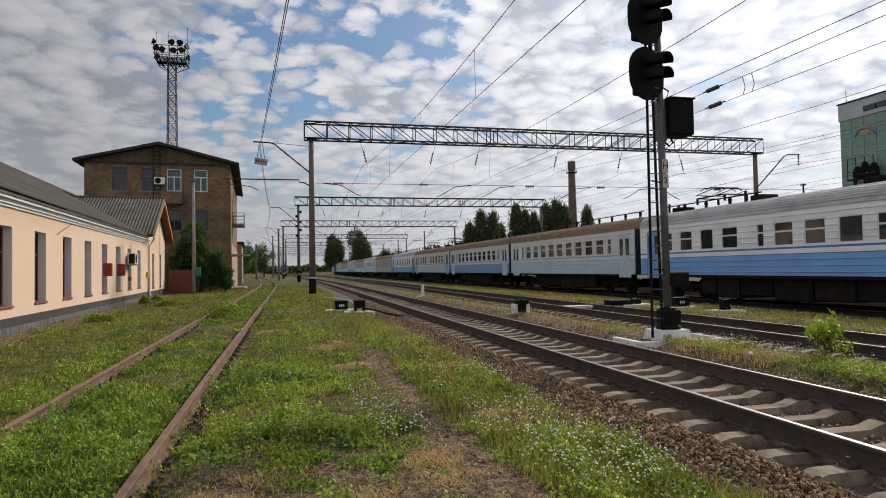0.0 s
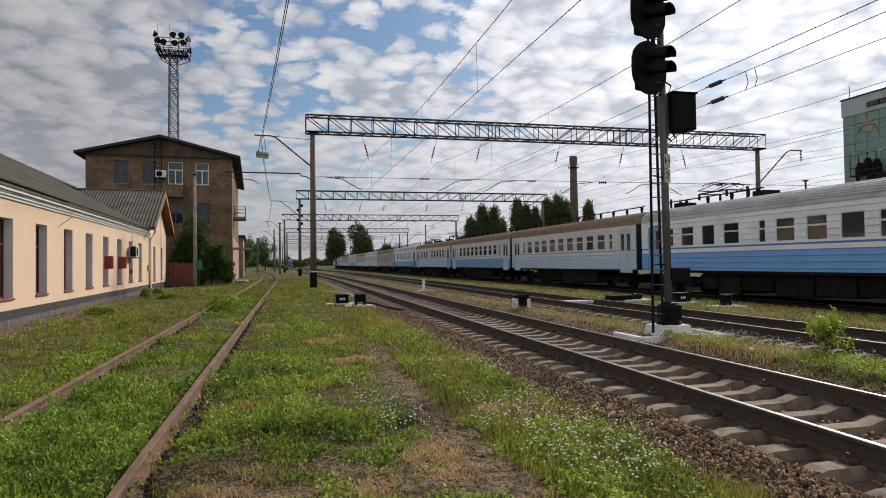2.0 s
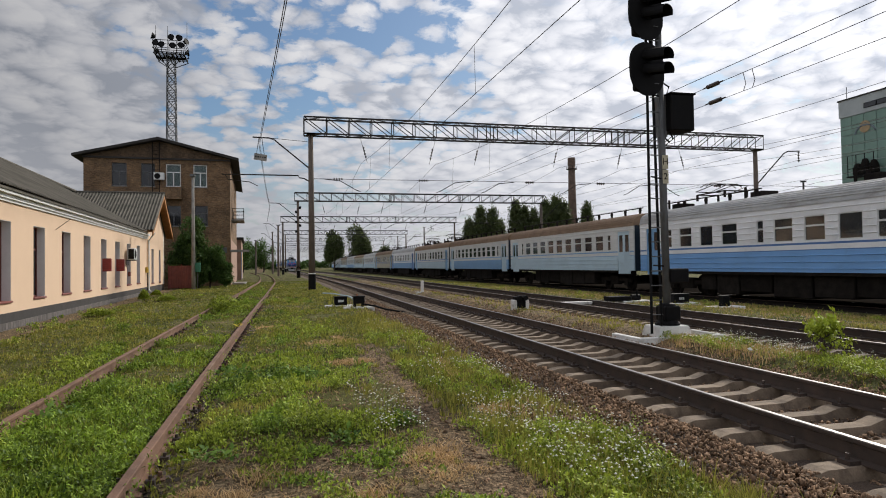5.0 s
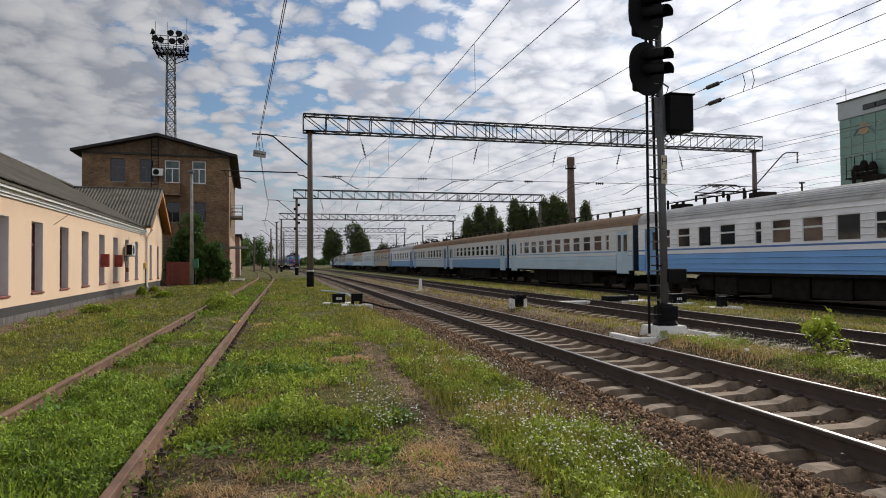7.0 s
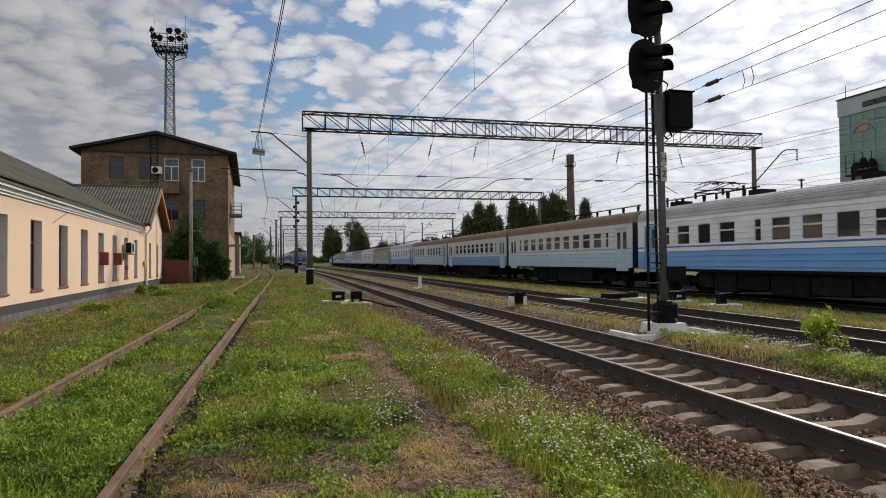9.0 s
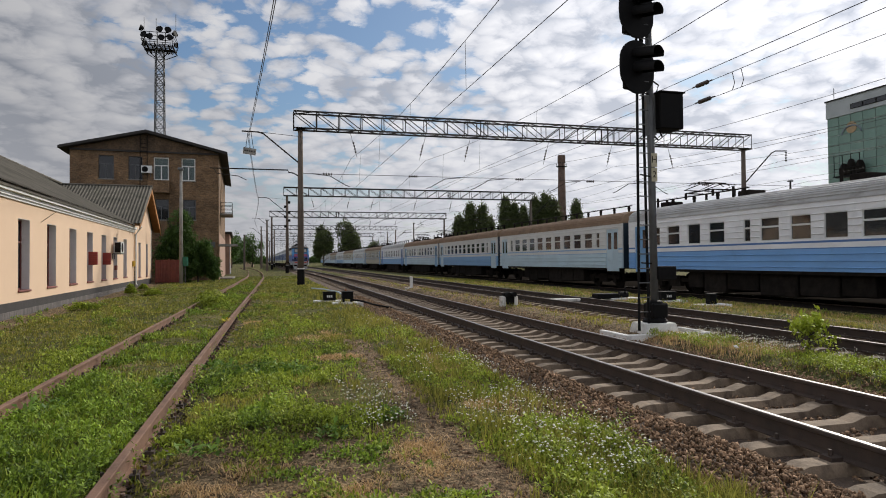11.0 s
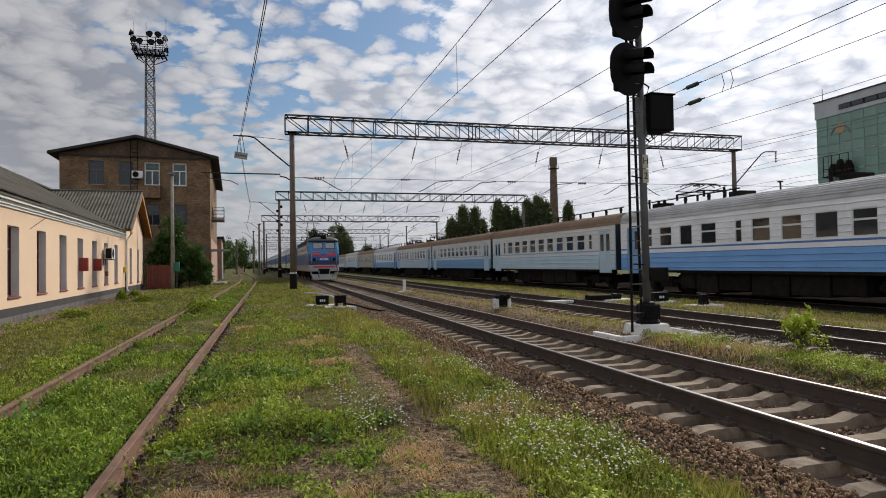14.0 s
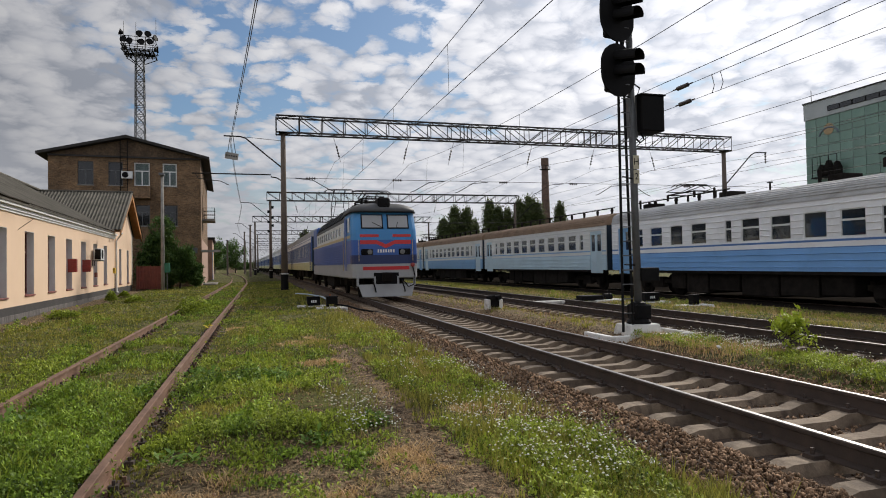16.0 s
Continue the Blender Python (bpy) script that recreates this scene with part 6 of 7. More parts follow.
def vnoise(x, y, s):
    """Smooth value noise on arrays, 0 to 1."""
    u, v = np.asarray(x) * s + 57.3, np.asarray(y) * s + 91.7
    i, j = np.floor(u).astype(int), np.floor(v).astype(int)
    f, g = u - i, v - j
    f, g = f * f * (3 - 2 * f), g * g * (3 - 2 * g)
    a, b = LATTICE[i % 256, j % 256], LATTICE[(i + 1) % 256, j % 256]
    c, d = LATTICE[i % 256, (j + 1) % 256], LATTICE[(i + 1) % 256, (j + 1) % 256]
    return (a * (1 - f) + b * f) * (1 - g) + (c * (1 - f) + d * f) * g


TABLE_Y = np.linspace(-20, 300, 641)
T_MAIN, T_SECOND, T_SPUR = (np.array([f(y) for y in TABLE_Y]) for f in (main_x, second_x, spur_x))


def off_main(x, y):
    return np.abs(x - np.interp(y, TABLE_Y, T_MAIN))


def off_second(x, y):
    return np.abs(x - np.interp(y, TABLE_Y, T_SECOND))


def off_spur(x, y):
    return np.abs(x - np.interp(y, TABLE_Y, T_SPUR))


def growth(x, y):
    """How thickly turf grows, 0 to 1."""
    n1, n2 = vnoise(x, y, 0.7), vnoise(x, y, 2.7)
    n3 = vnoise(x, y, 5.5)
    g = np.clip((0.45 * n1 + 0.33 * n2 + 0.22 * n3 - 0.30) * 3.4, 0.03, 1)
    edge = 2.3 + 0.9 * (vnoise(x, y, 1.3) - 0.5)
    left = np.interp(y, TABLE_Y, T_MAIN) - x
    g = g * np.clip((off_main(x, y) - np.where(left > 0, edge - 0.1, edge - 0.35)) / 0.75, 0, 1)
    g = g * np.clip((off_second(x, y) - 1.75) / 0.4, 0, 1)
    path = 1.5 + 0.35 * (vnoise(x * 0, y, 0.35) - 0.5) + 0.12 * np.clip((y - 8) / 3, 0, 1)
    trod = np.abs(x - path) < 0.2 + 0.18 * (n2 - 0.3)
    g = np.where(trod & (y < 12.5), g * 0.06, g)
    branch = (np.abs(y - 9.6 - 0.5 * n1 - 0.25 * x) < 0.35) & (x > 0.1) & (x < 1.7)
    g = np.where(branch, g * 0.25, g)
    bare = (y < 5.9 + 0.4 * n2) & (x > -0.75) & (x < 1.75)
    g = np.where(bare, g * np.clip((vnoise(x, y, 2.0) - 0.5) * 3, 0.04, 1), g)
    g = np.where((x > 7.1) & (x < 9.2) & (y > 10.5), g * 0.4, g)
    wall = -6.53 - 0.0442 * y
    g = g * np.clip((x - wall - 0.9) / 0.5, 0, 1)
    s = off_spur(x, y)
    g = np.where(np.abs(s - 0.797) < 0.05, 0, g)
    g = np.where(np.abs(x - 20.6) < 2.6, 0, g)
    return g * (1 - 0.88 * worn_spot(x, y))


def level(x, y):
    return np.array([ground_z(a, b) for a, b in zip(x, y)])


def scatter(n, y0, y1, xl, xr, power=1.0):
    """Places thicker near the camera."""
    if power:
        y = y0 * (y1 / y0) ** NR.rand(n)
    else:
        y = y0 + (y1 - y0) * NR.rand(n)
    lo, hi = np.maximum(xl, -0.40 * y - 1.5), np.minimum(xr, 1.2 * y + 1.5)
    x = lo + (hi - lo) * NR.rand(n)
    return x, y


def blades(name, x, y, h, w, material, label, lean=0.5):
    """Curved blades of three triangles each."""
    n = len(x)
    z = level(x, y) - 0.01
    a = NR.rand(n) * 2 * math.pi
    d = NR.rand(n) * 2 * math.pi
    ln = lean * h * (0.3 + NR.rand(n))
    px, py = np.cos(a) * w, np.sin(a) * w
    qx, qy = np.cos(d) * ln, np.sin(d) * ln
    P = np.empty((n, 5, 3), np.float32)
    for k, (s, f, hh) in enumerate(((-1, 0, 0), (1, 0, 0), (-0.75, 0.35, 0.6), (0.75, 0.35, 0.6), (0, 1.0, 1.0))):
        P[:, k, 0], P[:, k, 1], P[:, k, 2] = x + s * px + f * qx, y + s * py + f * qy, z + hh * h
    o = np.arange(n, dtype=np.int32)[:, None] * 5
    F = np.concatenate([o + np.array(t) for t in ((0, 1, 2), (1, 3, 2), (2, 3, 4))])
    ob = new(name, raw_mesh(name, P.reshape(-1, 3), F, material))
    return tagged(ob, label, "grass", kind="stuff")


def leaves(name, x, y, z, size, material, label, category, flat=0.5, kind="stuff", parent=None):
    """Single leaves, folded along the middle, at given points."""
    n = len(x)
    a = NR.rand(n) * 2 * math.pi
    tilt = (NR.rand(n) - 0.35) * math.pi * (1 - flat)
    s = size * (0.6 + 0.8 * NR.rand(n))
    ux, uy, uz = np.cos(a) * np.cos(tilt), np.sin(a) * np.cos(tilt), np.sin(tilt)
    b = NR.rand(n) * 0.9 - 0.45
    vx, vy, vz = -np.sin(a) * np.cos(b), np.cos(a) * np.cos(b), np.sin(b)
    P = np.empty((n, 4, 3), np.float32)
    for k, (f, g, dz) in enumerate(((0, 0, 0), (0.45, 0.23, 0.07), (1, 0, -0.08), (0.45, -0.23, 0.07))):
        P[:, k, 0], P[:, k, 1], P[:, k, 2] = x + s * (f * ux + g * vx), y + s * (f * uy + g * vy), z + s * (f * uz + g * vz + dz)
    F = np.arange(n * 4, dtype=np.int32).reshape(n, 4)
    ob = new(name, raw_mesh(name, P.reshape(-1, 3), F, material))
    ob.parent = parent
    return tagged(ob, label, category, kind=kind) if not parent else ob


def tan_patch(x, y):
    """Where the grass on the worn ground has withered, 0 to 1."""
    w = np.zeros(len(x))
    for px, py, rx, ry in ((-0.45, 4.9, 0.35, 0.45), (1.25, 5.0, 0.35, 0.6), (0.75, 4.4, 0.4, 0.4), (0.0, 4.3, 0.3, 0.3), (0.95, 10.4, 0.5, 0.3), (0.9, 13.5, 0.6, 0.8), (2.3, 6.4, 0.25, 0.5), (-0.3, 17.0, 0.4, 1.2), (2.4, 9.5, 0.2, 0.9)):
        w = np.maximum(w, np.clip(1.4 - ((x - px) / rx) ** 2 - ((y - py) / ry) ** 2, 0, 1))
    return w


def worn_spot(x, y):
    """Bare soil showing through the growth, 0 to 1."""
    w = np.zeros(len(x))
    for px, py, rx, ry in ((1.35, 10.7, 0.65, 0.4), (0.75, 9.9, 0.4, 0.45), (1.05, 8.7, 0.22, 0.6), (0.85, 7.5, 0.14, 0.35), (-0.35, 12.4, 0.35, 0.5), (0.3, 7.3, 0.12, 0.2), (-2.1, 6.9, 0.3, 0.18), (-1.7, 8.5, 0.35, 0.15)):
        w = np.maximum(w, np.clip(1.5 - ((x - px) / rx) ** 2 - ((y - py) / ry) ** 2, 0, 1))
    return w * np.clip((vnoise(x, y, 4.5) - 0.22) * 4, 0, 1)


def turf():
    cx, cy = scatter(30000, 3.0, 60, -9.5, 18)
    keep = NR.rand(len(cx)) < growth(cx, cy) * (1 - 0.85 * np.minimum(lush(cx, cy), 1) * (cy < 14))
    cx, cy = cx[keep], cy[keep]
    per = 12
    n = len(cx) * per
    r = np.repeat((0.02 + 0.05 * NR.rand(len(cx))) * (1 + cy * 0.06), per) * np.sqrt(NR.rand(n))
    a = NR.rand(n) * 2 * math.pi
    x, y = np.repeat(cx, per) + r * np.cos(a), np.repeat(cy, per) + r * np.sin(a)
    clump = np.repeat(0.4 + 1.2 * NR.rand(len(cx)) ** 2, per)
    fx, fy = scatter(90000, 3.0, 60, -9.5, 18)
    keep = NR.rand(len(fx)) < growth(fx, fy) * (1 - 0.8 * lush(fx, fy) * (fy < 14))
    x, y, clump = np.concatenate([x, fx[keep]]), np.concatenate([y, fy[keep]]), np.concatenate([clump, np.full(keep.sum(), 0.5)])
    ok = np.abs(off_spur(x, y) - 0.797) > 0.05
    x, y, clump = x[ok], y[ok], clump[ok]
    tall = np.clip(vnoise(x, y, 0.9) * 1.5 - 0.25, 0.2, 1.2) * clump * 1.3
    rough = np.clip((x - 1.7) / 0.6, 0, 1) * (x < 3.6)
    h = (0.028 + 0.055 * tall) * (0.6 + 0.7 * NR.rand(len(x))) * (1 + 0.8 * rough) * (1 + y * 0.004)
    h = np.where(off_spur(x, y) < 0.85, h * 0.8, h)
    h = np.where(x < -3.2, h * 0.75, h)
    h = np.where(x > 12, h * 0.8, h)
    lx, ly = scatter(60000, 9.0, 70, -9.5, 3.2)
    k = NR.rand(len(lx)) < 0.9 * growth(lx, ly) ** 0.5 * (np.abs(off_spur(lx, ly) - 0.797) > 0.06)
    lx, ly = lx[k], ly[k]
    blades("lawn", lx, ly, (0.03 + 0.03 * NR.rand(len(lx))) * (1 + 0.01 * ly), 0.006 + 0.0006 * ly, LAWN, "dense short yellow-green grass beside the siding", 0.9)
    bx, by = NR.rand(30000) * 15 - 9, NR.rand(30000) * 12 - 9
    ok = (NR.rand(30000) < growth(bx, by)) & (by < 3)
    blades("trodden_grass", bx[ok], by[ok], 0.04 + 0.05 * NR.rand(ok.sum()), np.full(ok.sum(), 0.004), GRASS, "short green grass beside the siding")
    blades("short_grass", x, y, h, 0.0030 + 0.00038 * y, GRASS, "short uneven green grass over the yard")
    x, y = scatter(80000, 3.0, 45, -7, 18)
    far = np.clip((vnoise(x, y, 0.8) - 0.48) * 1.3, 0, 0.45) + 0.75 * (x > 12.5)
    far = np.where(x < -2.8, far * 0.25, far)
    keep = NR.rand(len(x)) < np.where((y < 6.0) & (x > -0.8) & (x < 1.8), 0.55 * (vnoise(x, y, 2.6) > 0.42), far) * (off_main(x, y) > 2.2) * (off_second(x, y) > 1.9)
    x, y = x[keep], y[keep]
    blades("dry_grass", x, y, (0.02 + 0.06 * vnoise(x, y, 3.0)) * (0.5 + NR.rand(len(x))), 0.002 + 0.0003 * y, STRAW, "dry straw-coloured grass on bare soil", 1.2)
    sx, sy = scatter(170000, 3.4, 19, -0.9, 2.7)
    k = (NR.rand(len(sx)) < tan_patch(sx, sy) * np.clip((vnoise(sx, sy, 3.1) - 0.3) * 3, 0, 1)) & (off_spur(sx, sy) > 0.9)
    sx, sy = sx[k], sy[k]
    blades("withered_grass", sx, sy, (0.015 + 0.07 * vnoise(sx, sy, 4.0) ** 2) * (0.4 + NR.rand(len(sx))), 0.0022 + 0.0004 * sy, STRAW, "withered tan grass lying on bare soil", 1.5)
    # taller seeding grass beside the ballast and between the lines
    xs, ys = [], []
    for n, (x0, x1, y0, y1) in ((6500, (1.75, 3.0, 3.5, 20)), (900, (2.8, 3.7, 3.2, 16)), (300, (7.4, 8.3, 6.5, 11)), (700, (7.6, 8.8, 13.5, 30)), (3500, (12.9, 17.5, 9, 45)), (1500, (-6.2, -3.2, 8, 30))):
        yy = y0 * (y1 / y0) ** NR.rand(n)
        xx = x0 + (x1 - x0) * NR.rand(n)
        k = vnoise(xx, yy, 1.1) > 0.42
        xs.append(xx[k]), ys.append(yy[k])
    x, y = np.concatenate(xs), np.concatenate(ys)
    blades("tall_grass", x, y, 0.09 + 0.12 * NR.rand(len(x)), 0.0018 + 0.00025 * y, GRASS, "taller seeding grass beside the ballast", 0.45)
    xs, ys = [], []
    for n, (x0, x1, y0, y1) in ((1800, (7.4, 8.45, 8.6, 11.8)), (3500, (13, 17.4, 9, 40)), (500, (7.5, 8.6, 12.5, 28))):
        yy = y0 * (y1 / y0) ** NR.rand(n)
        xx = x0 + (x1 - x0) * NR.rand(n)
        k = vnoise(xx, yy, 1.5) > 0.4
        xs.append(xx[k]), ys.append(yy[k])
    x, y = np.concatenate(xs), np.concatenate(ys)
    blades("pale_grass", x, y, (0.06 + 0.1 * NR.rand(len(x))) * np.where(x < 9, 0.8, 1.0), 0.0018 + 0.00025 * y, STRAW, "pale seeding grass between the lines", 0.4)


def lush(x, y):
    """How likely leafy weeds grow, 0 to 1."""
    s = off_spur(x, y)
    wn = 0.5 * vnoise(x, y, 0.7) + 0.3 * vnoise(x, y, 1.9) + 0.2 * vnoise(x, y, 4.3)
    w = np.where(s < 0.74, np.where(y < 9, 0.95, 0.9 * (wn > 0.46)), 0)
    w = np.where((s > 0.86) & (s < 1.7) & (x < -1.5) & (y < 14), 0.9 * (wn > 0.42), w)
    w = np.where((x > -0.95) & (x < 1.3) & (y > 5.75 + 0.5 * vnoise(x, y, 1.6)) & (y < 12) & (wn > 0.40 + 0.025 * np.clip(y - 8, 0, 4)), 0.95, w)
    w = np.where((x > -0.95) & (x < 1.9) & (y < 6.0) & (0.5 * vnoise(x, y, 1.7) + 0.5 * vnoise(x, y, 5.0) > 0.54), 0.55, w)
    w = np.where((x > -0.95) & (x < 1.3) & (y >= 12) & (y < 30) & (wn > 0.58), 0.6, w)
    w = np.where((x > 1.72) & (x < 2.9) & (y < 14) & (wn > 0.47), 0.6, w)
    w = np.where((x > 7.45) & (x < 8.6) & (y < 12) & (y > 5.5), 0.7 * (wn > 0.42), w)
    w = np.where((x > 13) & (wn > 0.62), 0.2, w)
    w = np.where((x < -3.4) & (wn > 0.68), 0.3, w)
    path = 1.5 + 0.35 * (vnoise(x * 0, y, 0.35) - 0.5) + 0.12 * np.clip((y - 8) / 3, 0, 1)
    w = np.where((np.abs(x - path) < 0.22) & (y < 12.5), 0, w)
    return w * (1 - 0.9 * tan_patch(x, y)) * (1 - 0.92 * worn_spot(x, y)) * (off_main(x, y) > 2.3) * (off_second(x, y) > 1.95) * (np.abs(s - 0.797) > 0.09)


def weeds():
    """Low leafy weeds in cushions and mounds, with dark gaps between them."""
    cx, cy = scatter(36000, 3.0, 45, -7.5, 17)
    keep = NR.rand(len(cx)) < lush(cx, cy)
    cx, cy = cx[keep], cy[keep]
    s = off_spur(cx, cy)
    relief = vnoise(cx, cy, 1.6) * 0.45 + vnoise(cx, cy, 4.5) * 0.55
    hh = (0.012 + 0.62 * np.clip(relief - 0.18, 0, 1) ** 1.7) * (0.55 + 0.6 * NR.rand(len(cx)))
    hh = np.where((s < 0.74) & (cy < 10), hh * 1.25, hh)
    hh = np.where((cx > 7) & (cx < 9.2), np.minimum(hh, 0.12), hh)
    hh = np.where((cx > -0.95) & (cx < 1.9) & (cy < 6.0), hh * 0.4, hh)
    per = 30
    n = len(cx) * per
    r = 0.11 * np.sqrt(NR.rand(n)) * np.repeat(0.45 + 0.8 * NR.rand(len(cx)), per)
    a = NR.rand(n) * 2 * math.pi
    x, y = np.repeat(cx, per) + r * np.cos(a), np.repeat(cy, per) + r * np.sin(a)
    x = np.where(np.abs(off_spur(x, y) - 0.797) < 0.06, x + 0.1, x)
    z0 = np.repeat(level(cx, cy), per)
    z = z0 + np.repeat(hh, per) * (1 - (r / 0.2) ** 2) * (0.1 + 0.9 * NR.rand(n) ** 0.6)
    deep = np.repeat(((s < 0.9) & (vnoise(cx, cy, 0.9) > 0.3)) | ((vnoise(cx, cy, 2.2) > 0.62) & (cx < 1.6)), per)
    for k, m, words in ((deep, WEED_DEEP, "deep green leafy weeds in cushions"), (~deep, WEED, "yellow-green leafy weeds in low cushions")):
        leaves("weed_mat", x[k], y[k], z[k], 0.03 + 0.0016 * y[k], m, words, "weeds", 0.25)
    # dead leaves and twigs caught along the rail
    q = 1500
    x, y = -0.98 + 0.1 * NR.randn(q), 4.2 + 6.5 * NR.rand(q) ** 1.3
    k = np.abs(off_spur(x, y) - 0.797) > 0.09
    x, y = x[k], y[k]
    leaves("leaf_litter", x, y, level(x, y) + 0.005 + 0.03 * NR.rand(len(x)), np.full(len(x), 0.06), DEAD, "dark dead leaves caught along the rusty rail", "leaf litter", 0.6)
    # upright stalks that stand out of the cushions
    x, y = scatter(60000, 3.0, 16, -5.5, 3.0)
    k = NR.rand(len(x)) < lush(x, y) * np.where(off_spur(x, y) < 0.74, 0.45, 0.16)
    x, y = x[k], y[k]
    h = (0.05 + 0.26 * (vnoise(x, y, 1.4) * 0.6 + vnoise(x, y, 4.0) * 0.4) ** 1.5) * (0.5 + 0.8 * NR.rand(len(x)))
    h = np.where((x > -0.95) & (y < 6.0), h * 0.5, h)
    blades("leafy_stalks", x, y, h, 0.0035 + 0.0003 * y, WEED, "fine upright green weed stalks", 0.55)
    # broad-leaved dark herbs beside the siding
    X, Y, Z = [], [], []
    for mx, my, rr, q in ((-0.1, 9.4, 0.55, 260), (0.35, 9.2, 0.3, 120), (-0.75, 9.9, 0.3, 120), (-0.55, 5.6, 0.18, 70), (0.55, 5.75, 0.13, 90), (-2.3, 7.6, 0.35, 130), (-1.2, 8.8, 0.25, 90), (1.15, 6.3, 0.16, 80)):
        a, d = NR.rand(q) * 2 * math.pi, rr * np.sqrt(NR.rand(q))
        X.append(mx + d * np.cos(a)), Y.append(my + d * np.sin(a)), Z.append(0.03 + 0.14 * NR.rand(q) * (1.1 - d / rr))
    x, y = np.concatenate(X), np.concatenate(Y)
    k = np.abs(off_spur(x, y) - 0.797) > 0.13
    leaves("herb_leaves", x[k], y[k], np.concatenate(Z)[k], 0.05 + 0.004 * y[k], HERB, "broad dark green herb leaves among the weeds", "weeds", 0.5)
    # single mounds along the siding and by the wall
    k = 1700
    X, Y, Z = [], [], []
    for mx, my, r, h in ((-1.9, 23.5, 0.6, 0.6), (-2.3, 25.5, 0.5, 0.5), (-5.6, 34.2, 0.45, 0.25), (-7.0, 36.0, 0.3, 0.5), (-7.3, 41.0, 0.3, 0.3), (-6.2, 24.5, 0.5, 0.2)):
        a, q = NR.rand(k) * 2 * math.pi, np.sqrt(NR.rand(k))
        X.append(mx + r * q * np.cos(a)), Y.append(my + r * q * np.sin(a)), Z.append(h * (1 - q ** 2) * (0.35 + 0.65 * NR.rand(k)) + 0.02)
    leaves("weed_mound", np.concatenate(X), np.concatenate(Y), np.concatenate(Z), 0.085, WEED, "bushy green weed mounds along the siding", "weeds", 0.4)


def flowers():
    xs, ys = [], []
    for n, (x0, x1, y0, y1), c in ((1300, (1.75, 3.0, 3.8, 9), 0.42), (300, (2.0, 3.1, 8, 17), 0.5), (260, (0.75, 1.35, 5.6, 8.0), 0.4), (900, (7.6, 8.7, 8.4, 11.7), 0.3), (260, (8.2, 9.0, 5.5, 8.3), 0.4), (120, (13, 17, 10, 30), 0.5)):
        y = y0 * (y1 / y0) ** NR.rand(n)
        x = x0 + (x1 - x0) * NR.rand(n)
        k = vnoise(x, y, 1.6) > c
        xs.append(x[k]), ys.append(y[k])
    x, y = np.concatenate(xs), np.concatenate(ys)
    h = 0.10 + 0.14 * NR.rand(len(x))
    blades("flower_stems", x, y, h, np.full(len(x), 0.0014), WEED, "thin green flower stems in grass", 0.05)
    z = level(x, y) + h
    base = np.array([(1, 0, 0), (0, 1, 0), (-1, 0, 0), (0, -1, 0), (0, 0, 0.7), (0, 0, -0.4)])
    tri = np.array([(0, 1, 4), (1, 2, 4), (2, 3, 4), (3, 0, 4), (1, 0, 5), (2, 1, 5), (3, 2, 5), (0, 3, 5)])
    n = len(x)
    s = (0.006 + 0.008 * NR.rand(n))[:, None, None]
    V = base[None] * s + np.stack([x, y, z], 1)[:, None, :]
    F = (tri[None] + 6 * np.arange(n)[:, None, None]).reshape(-1, 3)
    tagged(new("white_flowers", raw_mesh("white_flowers", V.reshape(-1, 3), F, PETAL)), "small white wild flower heads in grass", "flowers", kind="stuff")
    q = 14
    x, y = -1.05 + 0.12 * (NR.rand(q) - 0.5), 16.4 + 0.2 * NR.rand(q)
    leaves("yellow_flower", x, y, 0.12 + 0.06 * NR.rand(q), np.full(q, 0.07), PETAL_Y, "bright yellow flower beside the rusty rail", "flower")


def crown(name, pts, size, material, parent):
    p = np.array(pts)
    return leaves(name, p[:, 0], p[:, 1], p[:, 2], size, material, "", "", 0.15, "", parent)


def poplar(x, y, h, r, seed, label="tall dark columnar poplar tree"):
    rs = np.random.RandomState(seed)
    t = thing("poplar_tree", pose(x, y, 0), label, "tree", "trees beyond the yard")
    part("trunk", Geo().tube([(0, 0, -0.2), (0.1, 0, h * 0.3), (0, 0.1, h * 0.75)], [0.4, 0.28, 0.08], 8), BARK, t)
    for i in range(7):
        a, z = i * 2.4, h * (0.15 + 0.09 * i)
        part("limb", Geo().tube([(0, 0, z), (r * 0.5 * math.cos(a), r * 0.5 * math.sin(a), z + h * 0.12), (r * 0.65 * math.cos(a), r * 0.65 * math.sin(a), z + h * 0.25)], [0.1, 0.07, 0.03], 6), BARK, t)
    P = []
    spires = [(rs.uniform(-0.35, 0.35) * r, rs.uniform(-0.35, 0.35) * r, rs.uniform(0.86, 1.0) * h) for _ in range(4)] + [(0, 0, h)]
    for sx, sy, top in spires:
        for _ in range(150):
            f = rs.rand() ** 0.8
            z = h * 0.1 + f * (top - h * 0.1)
            rr = r * 0.85 * (min(1.0, 0.35 + 2.2 * f) * min(1.0, (1.03 - f) * 4.5) ** 0.6) * rs.rand() ** 0.5
            a = rs.rand() * 6.283
            cx, cy, cs = sx * (1 - f * 0.4) + rr * math.cos(a), sy * (1 - f * 0.4) + rr * math.sin(a), rs.uniform(0.3, 0.75)
            q = rs.normal(0, cs * 0.5, (18, 3))
            q[:, 2] *= 1.4
            P.append(q + np.array((cx, cy, z)))
    crown("crown", np.concatenate(P), np.full(sum(len(q) for q in P), 0.42), LEAF_POPLAR, t)


